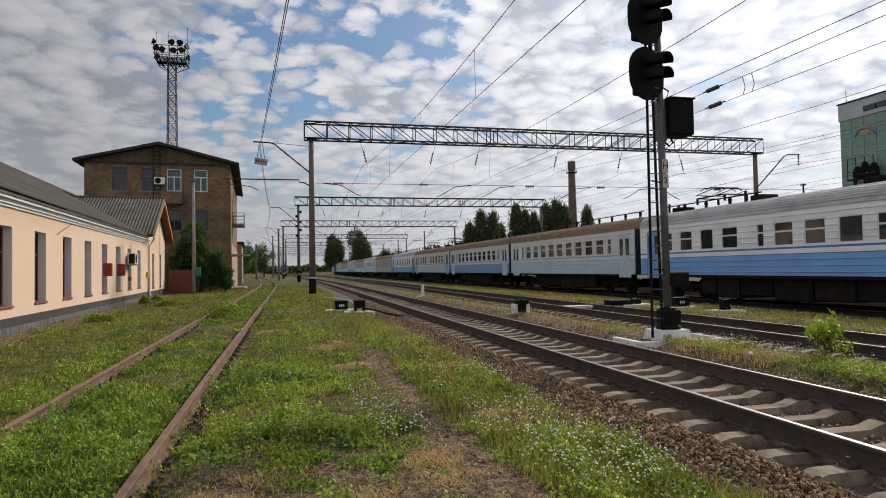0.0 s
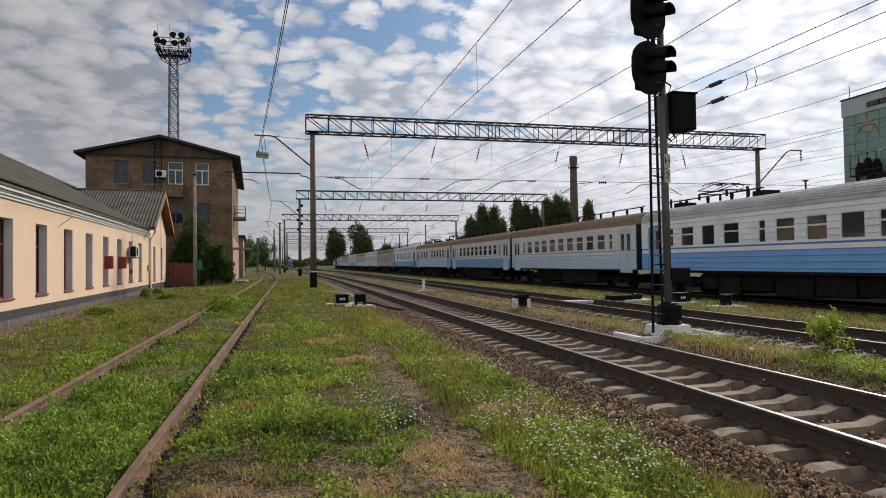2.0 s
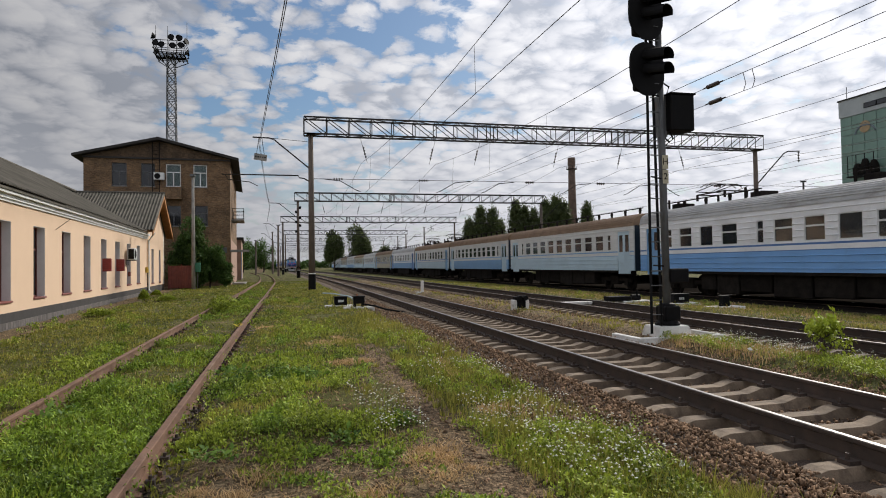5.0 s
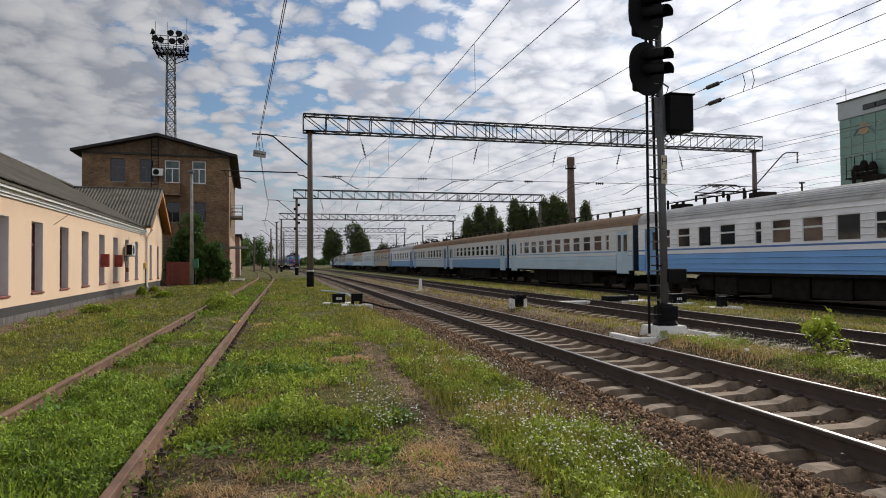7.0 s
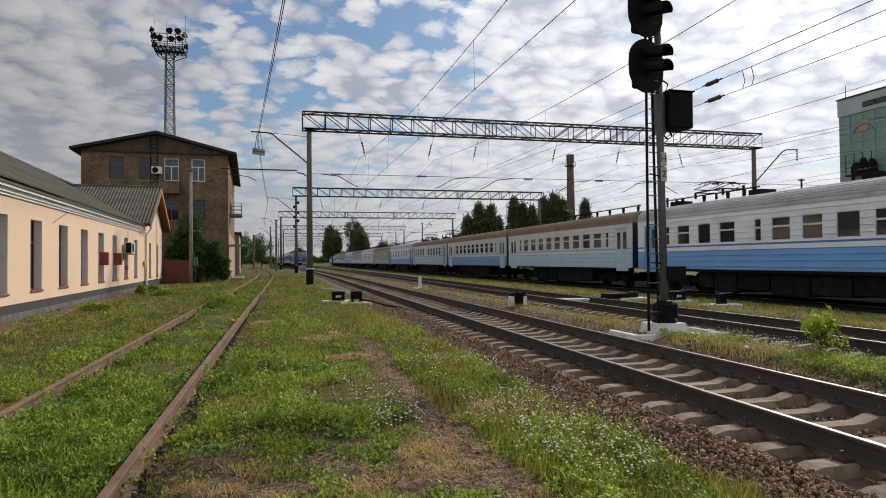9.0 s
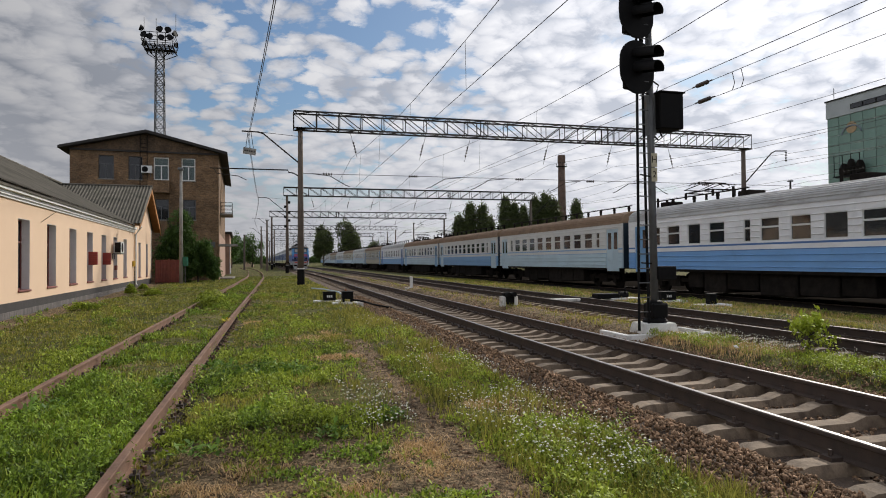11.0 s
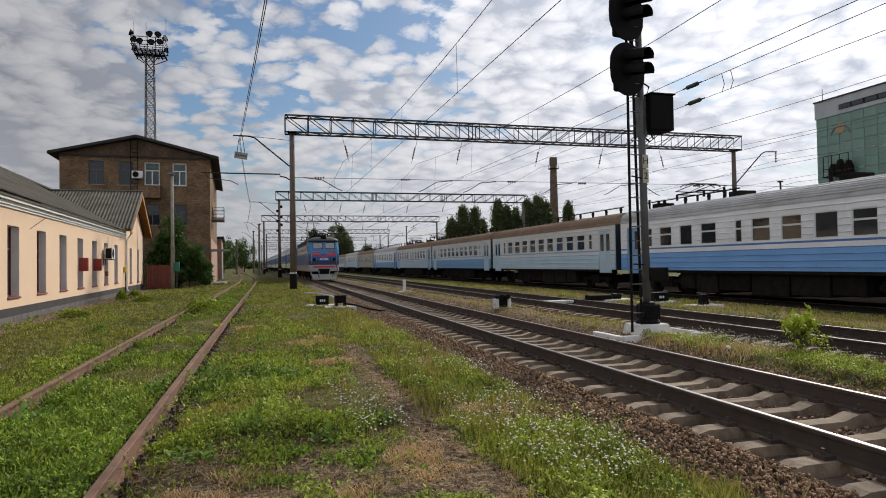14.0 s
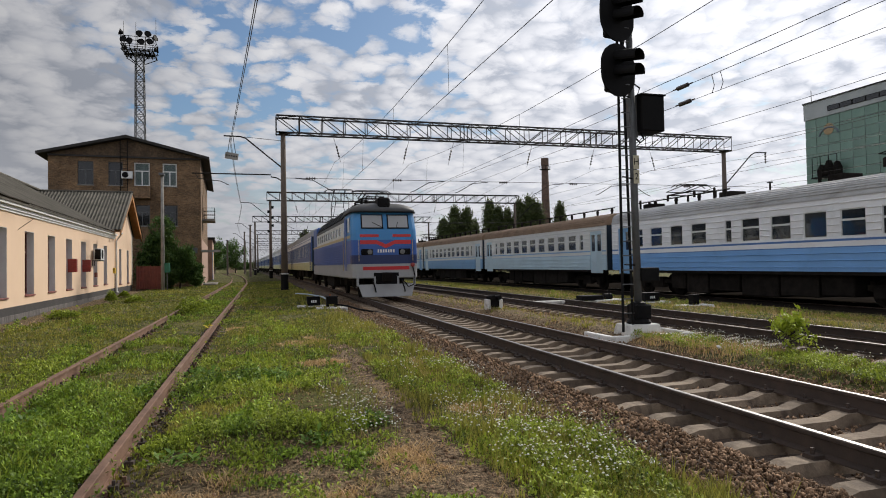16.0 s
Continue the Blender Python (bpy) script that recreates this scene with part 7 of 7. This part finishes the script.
def broad_tree(x, y, h, r, seed, label, material, leaf=0.4, clumps=190, low=0.15, name="broadleaf_tree", per=26):
    rs = np.random.RandomState(seed)
    t = thing(name, pose(x, y, 0), label, "shrub" if name == "shrub" else "tree", "" if name == "shrub" else "trees beyond the yard")
    part("trunk", Geo().tube([(0, 0, -0.2), (0.1, 0.1, h * 0.4), (0.2, 0, h * 0.7)], [0.06 * r, 0.045 * r, 0.02 * r], 8), BARK, t)
    for i in range(8):
        a, z = i * 2.4, h * (0.1 + 0.06 * i)
        part("limb", Geo().tube([(0, 0, z), (r * 0.4 * math.cos(a), r * 0.4 * math.sin(a), z + h * 0.12), (r * 0.7 * math.cos(a), r * 0.7 * math.sin(a), z + h * 0.22)], [0.03 * r, 0.02 * r, 0.01 * r], 6), BARK, t)
    P = []
    z_lo, z_hi = (0.12, 0.7) if name == "shrub" else (0.35, 0.78)
    lobes = [(rs.uniform(-0.45, 0.45) * r, rs.uniform(-0.45, 0.45) * r, h * rs.uniform(z_lo, z_hi), rs.uniform(0.4, 0.62)) for _ in range(9)]
    for _ in range(clumps):
        lx, ly, lz, lr = lobes[rs.randint(9)]
        d = rs.normal(0, 1, 3)
        d /= np.linalg.norm(d)
        rad = lr * (0.6 + 0.4 * rs.rand())
        c = np.array((lx + d[0] * rad * r, ly + d[1] * rad * r, max(h * low, lz + d[2] * rad * h * 0.45)))
        c[2] = min(c[2], h)
        P.append(c + rs.normal(0, r * 0.085, (per, 3)))
    crown("crown", np.concatenate(P), np.full(sum(len(q) for q in P), leaf), material, t)
    return t


def plants():
    turf()
    weeds()
    flowers()
    for i, (x, y, h, r) in enumerate(((36.6, 114.5, 12.4, 1.5), (38.9, 114, 12.0, 1.4), (34.8, 116, 10.2, 1.5), (41.0, 116, 9.8, 1.6), (43.0, 112.7, 13.6, 1.7), (44.9, 113, 12.8, 1.1), (46.4, 112, 12.0, 1.0), (48.6, 111.5, 13.4, 1.6), (50.5, 110.8, 14.2, 2.0), (52.2, 111, 13.2, 1.5), (56.0, 109.3, 12.9, 1.3))):
        poplar(x, y, h * 0.97, r * 0.72, 20 + i)
    broad_tree(17.6, 222, 13.7, 4.0, 41, "dark round-topped tree behind the train", LEAF_POPLAR, 0.75, 420)
    broad_tree(26.7, 220, 15.5, 4.8, 42, "tall dark tree behind the train", LEAF_POPLAR, 0.75, 460)
    broad_tree(33, 205, 8, 4.5, 46, "low dark tree behind the parked train", LEAF_POPLAR, 0.6)
    broad_tree(-5.2, 192, 9.6, 4.4, 43, "green leafy tree beyond the siding", LEAF_DARK, 0.5)
    broad_tree(-10.5, 184, 10.0, 4.2, 44, "green leafy tree beyond the siding", LEAF_DARK, 0.5)
    broad_tree(-10.0, 150, 8.0, 3.5, 45, "green leafy tree behind the annex", LEAF_DARK, 0.5)
    broad_tree(-7.5, 55.6, 7.0, 1.75, 48, "dense dark green shrub against the brick wall", LEAF_DARK, 0.21, 620, 0.02, "shrub", 36)
    broad_tree(-5.75, 55.2, 4.6, 1.35, 47, "dense dark green shrub beside the lamp post", LEAF_DARK, 0.2, 480, 0.02, "shrub", 36)
    broad_tree(-6.6, 54.9, 5.2, 1.3, 51, "dense dark green shrub behind the red fence", LEAF_DARK, 0.2, 480, 0.02, "shrub", 36)
    broad_tree(-4.55, 54.8, 2.3, 0.85, 50, "low dark green shrub at the building corner", LEAF_DARK, 0.17, 300, 0.02, "shrub", 30)
    b = broad_tree(8.75, 8.7, 0.7, 0.42, 49, "young bush with yellow-green leaves between the lines", LEAF_BRIGHT, 0.09, 90, 0.1, "shrub", 9)
    # far hedges and woods that close the horizon
    X, Y, Z = [], [], []
    for x0, x1, y, h, n in ((-60, 15, 430, 5.5, 9000), (14, 120, 520, 7, 9000), (-160, -14, 240, 8, 9000), (60, 260, 330, 8, 9000), (-200, -20, 60, 7, 2500)):
        x = x0 + (x1 - x0) * NR.rand(n)
        top = h * (0.55 + 0.45 * vnoise(x, x * 0, 0.12)) * (0.8 + 0.3 * vnoise(x, x * 0, 0.5))
        X.append(x), Y.append(y + NR.rand(n) * 10), Z.append(top * NR.rand(n) ** 0.7)
    leaves("far_woods", np.concatenate(X), np.concatenate(Y), np.concatenate(Z), np.full(sum(len(q) for q in X), 1.6), LEAF_DARK, "dark green distant trees along the horizon", "woods", 0.2)


plants()


def stone_fields():
    def main_edge(r):
        y = 1.0 * (30 / 1.0) ** r.random() if r.random() > 0.06 else r.uniform(-8, 1)
        side = r.random()
        c = main_x(y)
        x = c - (1.2 + 1.75 * r.random() ** 1.45) if side < 0.62 else c + r.uniform(1.25, 2.4) if side < 0.8 else c + r.uniform(-1.15, 1.15)
        inner = abs(x - c) < 1.3
        z = (MAIN_Z - 0.29 if inner else MAIN_Z - 0.205 - 0.09 * max(0.0, abs(x - c) - 1.6))
        if abs(x - c) > 2.1:
            z = max(z, ground_z(x, y) + 0.005)
        return x, y, z + r.uniform(-0.014, 0.006), 0.016 + 0.030 * r.random() ** 1.5
    v, f = stones(44000, random.Random(8), main_edge)
    tagged(new("ballast_stones", raw_mesh("ballast_stones", v, f, STONE)), "loose brown broken ballast stones", "ballast", kind="stuff")

    def second_edge(r):
        y = 6 * (45 / 6) ** r.random()
        x = second_x(y) + r.uniform(-2.0, 2.0)
        return x, y, SECOND_Z - 0.255 + r.uniform(-0.02, 0.02), r.uniform(0.04, 0.08)
    v, f = stones(7000, random.Random(9), second_edge)
    tagged(new("ballast_stones", raw_mesh("ballast_stones", v, f, STONE)), "loose brown stones round the second line", "ballast", kind="stuff")

    def crumbs(r):
        y = 3.2 * (14 / 3.2) ** r.random()
        x = r.uniform(-0.8, 2.0)
        return x, y, ground_z(x, y) + 0.002, 0.006 + 0.03 * r.random() ** 3
    v, f = stones(7000, random.Random(10), crumbs)
    tagged(new("soil_crumbs", raw_mesh("soil_crumbs", v, f, STONE)), "small clods and gravel on the path", "gravel", kind="stuff")


stone_fields()


# ---- far buildings ----
def chimney():
    t = thing("chimney", pose(80, 164.7, 0), "tall brown brick factory chimney", "chimney")
    part("shaft", Geo().lathe([(1.45, 0), (1.2, 15), (0.92, 30.2)], 20), CHIMNEY, t, smooth=True)
    part("crown_ring", Geo().lathe([(0.95, 29.0), (1.1, 29.1), (1.1, 30.9), (1.0, 31.3), (0.8, 31.3)], 20), CHIMNEY, t)
    g = part("gallery", Geo().lathe([(1.1, 27.9), (1.55, 28.0), (1.55, 28.1), (1.1, 28.15)], 16), BLACK, t)
    for i in range(10):
        a = i * math.pi / 5
        part("gallery_post", Geo().tube([(1.5 * math.cos(a), 1.5 * math.sin(a), 28.1), (1.5 * math.cos(a), 1.5 * math.sin(a), 29.0)], 0.04, 5), BLACK, g)


def green_block():
    t = thing("factory_building", pose(94, 0, 0), "tall green panelled factory building with grey parapet", "building")
    y0, y1, H = 20.0, 88.8, 28.6
    part("core", Geo().box(0.12, 26, y0, y1, 0, 25.7), SLAB_GREY, t)
    part("parapet", Geo().box(-0.15, 26, y0, y1 + 0.1, 25.7, H), SLAB_GREY, t, "grey rendered parapet")
    part("coping", Geo().box(-0.3, 26, y0, y1 + 0.25, H, H + 0.22), ROOF_DARK, t)
    me = Geo().cbox(0.0, 0.1, 0.05, 2.25, 0.05, 1.55, 0.015).mesh("wall_panel", SLAB_GREEN)
    n = 0
    for j in range(16):
        for i in range(17):
            y = y1 - 2.3 * (i + 1)
            if y > y0:
                o = part("wall_panel", me, None, t)
                o.matrix_basis = pose(0, y, 0.1 + 1.6 * j)
    strip = part("window_strip", Geo().box(-0.2, -0.1, y1 - 26, y1 - 4.8, 26.4, 27.3), BLACK, t, "long dark window strip")
    for i in range(9):
        part("pane", Geo().box(-0.23, -0.2, y1 - 26 + 2.36 * i + 0.1, y1 - 26 + 2.36 * i + 2.2, 26.5, 27.2), GLASS_DARK, strip)
    # plain emblem: a disc over two arcs
    part("emblem_disc", Geo().lathe([(1.0, 0), (1.0, 0.06), (0.1, 0.07)], 20, pose(-0.02, y1 - 4.8, 23.4, 0, -90, 0)), mat("faded orange paint", (0.42, 0.30, 0.17), None, 0.8), t, "faded orange emblem disc")
    arc = [(-0.05, y1 - 4.8 + 1.9 * math.cos(a), 22.2 + 1.5 * math.sin(a)) for a in np.linspace(0.15, math.pi - 0.15, 13)]
    part("emblem_arc", Geo().tube(arc, 0.16, 6), mat("faded grey-blue paint", (0.20, 0.24, 0.28), None, 0.8), t, "faded grey-blue emblem arc")
    # outside equipment on a steel platform
    pf = part("platform", Geo().box(-2.2, 0, y1 - 8.2, y1 - 3.0, 15.0, 15.2), BLACK, t, "black steel equipment platform")
    for dy in (-8.0, -6.4, -4.8, -3.2):
        part("platform_post", Geo().tube([(-2.1, y1 + dy, 15.2), (-2.1, y1 + dy, 18.6)], 0.07, 5), BLACK, pf)
    for z in (16.4, 18.6):
        part("platform_rail", Geo().tube([(-2.1, y1 - 8.0, z), (-2.1, y1 - 3.2, z)], 0.06, 5), BLACK, pf)
    for dy, h in ((-7.2, 2.2), (-5.6, 2.6), (-4.2, 2.0)):
        part("blower", Geo().lathe([(0.5, 15.2), (0.75, 15.5), (0.75, 15.2 + h * 0.6), (0.4, 15.2 + h), (0.2, 15.3 + h)], 12, pose(-1.1, y1 + dy, 0)), DARK, pf)
    part("roof_aerial", Geo().tube([(0.5, y1 - 1.0, H), (0.5, y1 - 1.0, H + 2.4)], 0.06, 5), GREYSTEEL, t)


def far_house():
    t = thing("small_hut", pose(-6.3, 200, 0), "small pale gabled hut beyond the siding", "hut")
    part("wall", Geo().prism([(-1.15, -0.1), (1.15, -0.1), (1.15, 1.6), (0, 2.6), (-1.15, 1.6)], 0, 3), PEACH, t)
    for s in (-1, 1):
        part("roof_slope", Geo().add([(0, -0.2, 2.66), (s * 1.4, -0.2, 1.4), (s * 1.4, 3.2, 1.4), (0, 3.2, 2.66), (0, -0.2, 2.76), (s * 1.4, -0.2, 1.5), (s * 1.4, 3.2, 1.5), (0, 3.2, 2.76)],
                                     [(0, 1, 2, 3), (4, 7, 6, 5), (0, 4, 5, 1), (1, 5, 6, 2), (2, 6, 7, 3), (3, 7, 4, 0)]), SLATE, t)


chimney()
green_block()
far_house()


def yard_post(x, y, h, r, label, arm=0.0, m=None):
    t = thing("yard_post", pose(x, y, 0), label, "post", "posts along the yard")
    part("pole", Geo().tube([(0, 0, -0.2), (0, 0, h * 0.5), (0, 0, h)], [r, r * 0.85, r * 0.65], 8), m or POST, t)
    if arm:
        part("arm", Geo().tube([(0, 0, h - 1.8), (-arm * 0.7, 0, h - 0.3), (-arm, 0, h - 0.2)], 0.05, 6), TRUSS, t)
    part("cap", Geo().box(-r * 1.4, r * 1.4, -r * 1.4, r * 1.4, h, h + 0.12), TRUSS, t)


for px_, py_, ph_, arm_ in ((-2.1, 150, 9.5, 2.5), (-2.6, 200, 9.5, 3.0), (-3.2, 250, 10, 3.0), (-0.6, 110, 8.5, 0), (-4.5, 300, 10, 0), (-5.2, 135, 7.0, 1.8), (33.5, 150, 10.6, -2.5), (31.5, 175, 9.6, -2.0)):
    yard_post(px_, py_, ph_, 0.2, "dark concrete post with bracket arm" if arm_ else "dark bare concrete post beside the line", arm_)
yard_post(45.0, 46.5, 8.4, 0.12, "thin dark steel post beyond the parked train", 0, TRUSS)


# ---- line-side equipment ----
def bars(parent, x, y, z, n, w, h, step):
    for i in range(n):
        part("marking_bar", Geo().box(x + i * step, x + i * step + w, y - 0.004, y, z, z + h), WHITE, parent)


def track_box(x, y, z, label, turn=0, legs=False, slab=(0.75, 0.3), size=(0.26, 0.2, 0.3), marks=True):
    t = thing("track_box", pose(x, y, z, 0, 0, turn), label, "equipment box", "line-side equipment boxes")
    part("slab", Geo().cbox(-slab[0], slab[0], -slab[1], slab[1], -0.12, 0.07, 0.02), WHITEWASH, t, "whitewashed concrete slab")
    a, b, h = size
    z0 = 0.07
    if legs:
        for sx in (-a * 0.75, a * 0.75):
            part("leg", Geo().box(sx - 0.04, sx + 0.04, -b * 0.8, b * 0.8, 0.07, 0.2), BLACK, t)
        z0 = 0.19
    part("case", Geo().cbox(-a, a, -b, b, z0, z0 + h, 0.02), BLACK, t)
    part("lid", Geo().cbox(-a - 0.02, a + 0.02, -b - 0.02, b + 0.02, z0 + h, z0 + h + 0.04, 0.012), BLACK, t)
    if marks:
        bars(t, -0.1, -b - 0.001, z0 + h * 0.4, 3, 0.05, 0.09, 0.075)
    return t


track_box(2.2, 24.9, 0, "black track box with white marks on a slab", 0, False, (0.6, 0.3), (0.24, 0.2, 0.3))
track_box(2.75, 23.6, 0, "black box on legs on a whitewashed slab", 0, True, (0.55, 0.32), (0.2, 0.2, 0.24), False)
track_box(14.4, 20.9, -0.05, "black track box with white marks beside the second line", 0, False, (0.75, 0.3), (0.32, 0.22, 0.3))
track_box(14.6, 18.6, -0.05, "small black box on legs on a pale slab", 0, True, (0.62, 0.3), (0.13, 0.13, 0.2), False)


def point_machine():
    t = thing("point_machine", pose(13.1, 22.6, -0.05, 0, 0, 0), "low black point machine on a pale slab", "point machine")
    part("slab", Geo().cbox(-0.2, 1.1, -0.4, 0.3, -0.1, 0.1, 0.02), WHITEWASH, t)
    part("case", Geo().cbox(-0.75, 0.2, -0.3, 0.25, 0.08, 0.28, 0.03), BLACK, t)
    part("motor", Geo().tube([(0.35, 0, 0.2), (0.7, 0, 0.2)], 0.13, 12), BLACK, t)
    part("crank", Geo().tube([(0.55, -0.1, 0.2), (0.55, -0.1, 0.5)], 0.03, 6), BLACK, t)
    part("rod", Geo().tube([(-0.7, -0.1, 0.12), (-2.2, -0.15, 0.1)], 0.025, 6), DARK, t)


def dwarf_signal():
    t = thing("dwarf_signal", pose(7.95, 20.6, -0.05), "squat black dwarf signal with whitewashed sides", "signal")
    for x in (-0.28, 0.16):
        part("pedestal", Geo().cbox(x, x + 0.14, -0.15, 0.15, 0, 0.38, 0.02), WHITEWASH, t)
    part("case", Geo().cbox(-0.2, 0.22, -0.14, 0.16, 0.1, 0.5, 0.03), BLACK, t)
    for x in (-0.1, 0.12):
        part("hood", Geo().tube([(x, -0.14, 0.45), (x, -0.3, 0.45)], 0.085, 10), BLACK, t)


def white_marker():
    t = thing("marker_post", pose(7.95, 36.3, -0.05), "short white painted marker post", "marker post")
    part("post", Geo().cbox(-0.08, 0.08, -0.08, 0.08, 0, 0.62, 0.02), WHITE, t)
    part("foot_slab", Geo().cbox(-0.35, 0.35, -0.22, 0.22, -0.08, 0.05, 0.015), WHITEWASH, t)
    part("black_top", Geo().cbox(-0.085, 0.085, -0.085, 0.085, 0.62, 0.7, 0.01), WHITE, t)


def crossing_board():
    t = new("white_board", Geo().cbox(-0.7, 0.7, -0.2, 0.2, 0, 0.12, 0.02).mesh("white_board", WHITEWASH))
    t.matrix_world = pose(10.75, 22.2, SECOND_Z - 0.16)
    tagged(t, "weathered pale concrete board between the rails", "board")


def small_stuff():
    p = new("marker_stake", Geo().tube([(0, 0, -0.1), (0, 0, 0.42)], 0.03, 6).mesh("marker_stake", mat("orange stake paint", (0.4, 0.13, 0.04), None, 0.7)))
    p.matrix_world = pose(3.05, 26.6, 0, 4, -3, 0)
    tagged(p, "short rusty orange stake beside the boxes", "stake")
    h = new("hose", Geo().tube([(1.9, 31.0, 0.3), (2.3, 28.8, 0.34), (2.75, 26.8, 0.3), (3.0, 25.6, 0.1)], 0.03, 6).mesh("hose", P_PALE))
    tagged(h, "pale blue pipe lying over the grass", "pipe")
    # cable runs from the boxes to the rails
    g = Geo().tube([(2.95, 23.6, 0.15), (3.3, 23.3, 0.1), (3.6, 22.4, 0.02), (4.3, 21.6, -0.08)], 0.035, 6)
    tagged(new("cable", g.mesh("cable", BLACK)), "black cable from the box to the rail", "cable")
    r = random.Random(4)
    for x, y in ((3.09, 4.5), (2.95, 4.62), (4.2, 11.2), (3.15, 8.7), (2.9, 10.8), (7.7, 9.2)):
        g = Geo()
        n = 7
        vs = [(0.05 * r.uniform(0.6, 1.3) * math.cos(6.283 * i / n), 0.05 * r.uniform(0.6, 1.3) * math.sin(6.283 * i / n), 0.025 * r.random()) for i in range(n)]
        g.add(vs + [(0, 0, 0.05), (0, 0, -0.02)], [(i, (i + 1) % n, n) for i in range(n)] + [((i + 1) % n, i, n + 1) for i in range(n)])
        o = new("litter_scrap", g.mesh("litter_scrap", WHITE))
        o.matrix_world = pose(x, y, ground_z(x, y) + 0.05, 10, 5, r.uniform(0, 180))
        tagged(o, "crumpled white scrap of litter in grass", "litter", "litter scraps")
    o = new("concrete_slab", Geo().cbox(-1.2, 1.2, -2.2, 2.2, -0.1, 0.16, 0.03).mesh("concrete_slab", CONCRETE))
    o.matrix_world = pose(-4.6, 64, 0)
    tagged(o, "pale concrete slab before the brick building", "slab")
    # weights and plates on the bracket arm
    t = thing("hanging_plate", pose(-1.35, 44.5, 9.05, 0, 0, 0), "grey perforated plate hung from the feeder wires", "plate")
    part("plate", Geo().cbox(-0.42, 0.42, -0.03, 0.03, -0.22, 0.22, 0.015, pose(0, 0, 0, 0, 8, 0)), CONCRETE, t)
    for x in (-0.25, 0.25):
        part("hook", Geo().tube([(x, 0, 0.2), (x * 0.4, 0, 1.3)], 0.02, 5), BLACK, t)
    for i in range(5):
        part("hole_bar", Geo().box(-0.34 + i * 0.15, -0.26 + i * 0.15, -0.036, -0.03, -0.03, 0.05, pose(0, 0, 0, 0, 8, 0)), BLACK, t)


point_machine()
dwarf_signal()
white_marker()
crossing_board()
small_stuff()

# clips and spikes that stand proud of the rusty rails
def siding_clips():
    me = Geo().box(-0.035, 0.035, -0.03, 0.03, -0.03, 0.012).tube([(0.0, 0, 0.0), (0.0, 0, 0.045)], 0.014, 6).mesh("clip", RAIL_SIDE)
    host = thing("rail_fastenings", pose(0, 0, 0), "blackened clips along the rusty siding rails", "rail fastenings")
    y = 3.4
    while y < 26:
        for dx in (-HALF, HALF):
            for s in (-1, 1):
                o = part("clip", me, None, host)
                o.matrix_basis = pose(spur_x(y) + dx + s * 0.11, y, SPUR_Z - 0.12)
        y += 0.6


siding_clips()



motions()
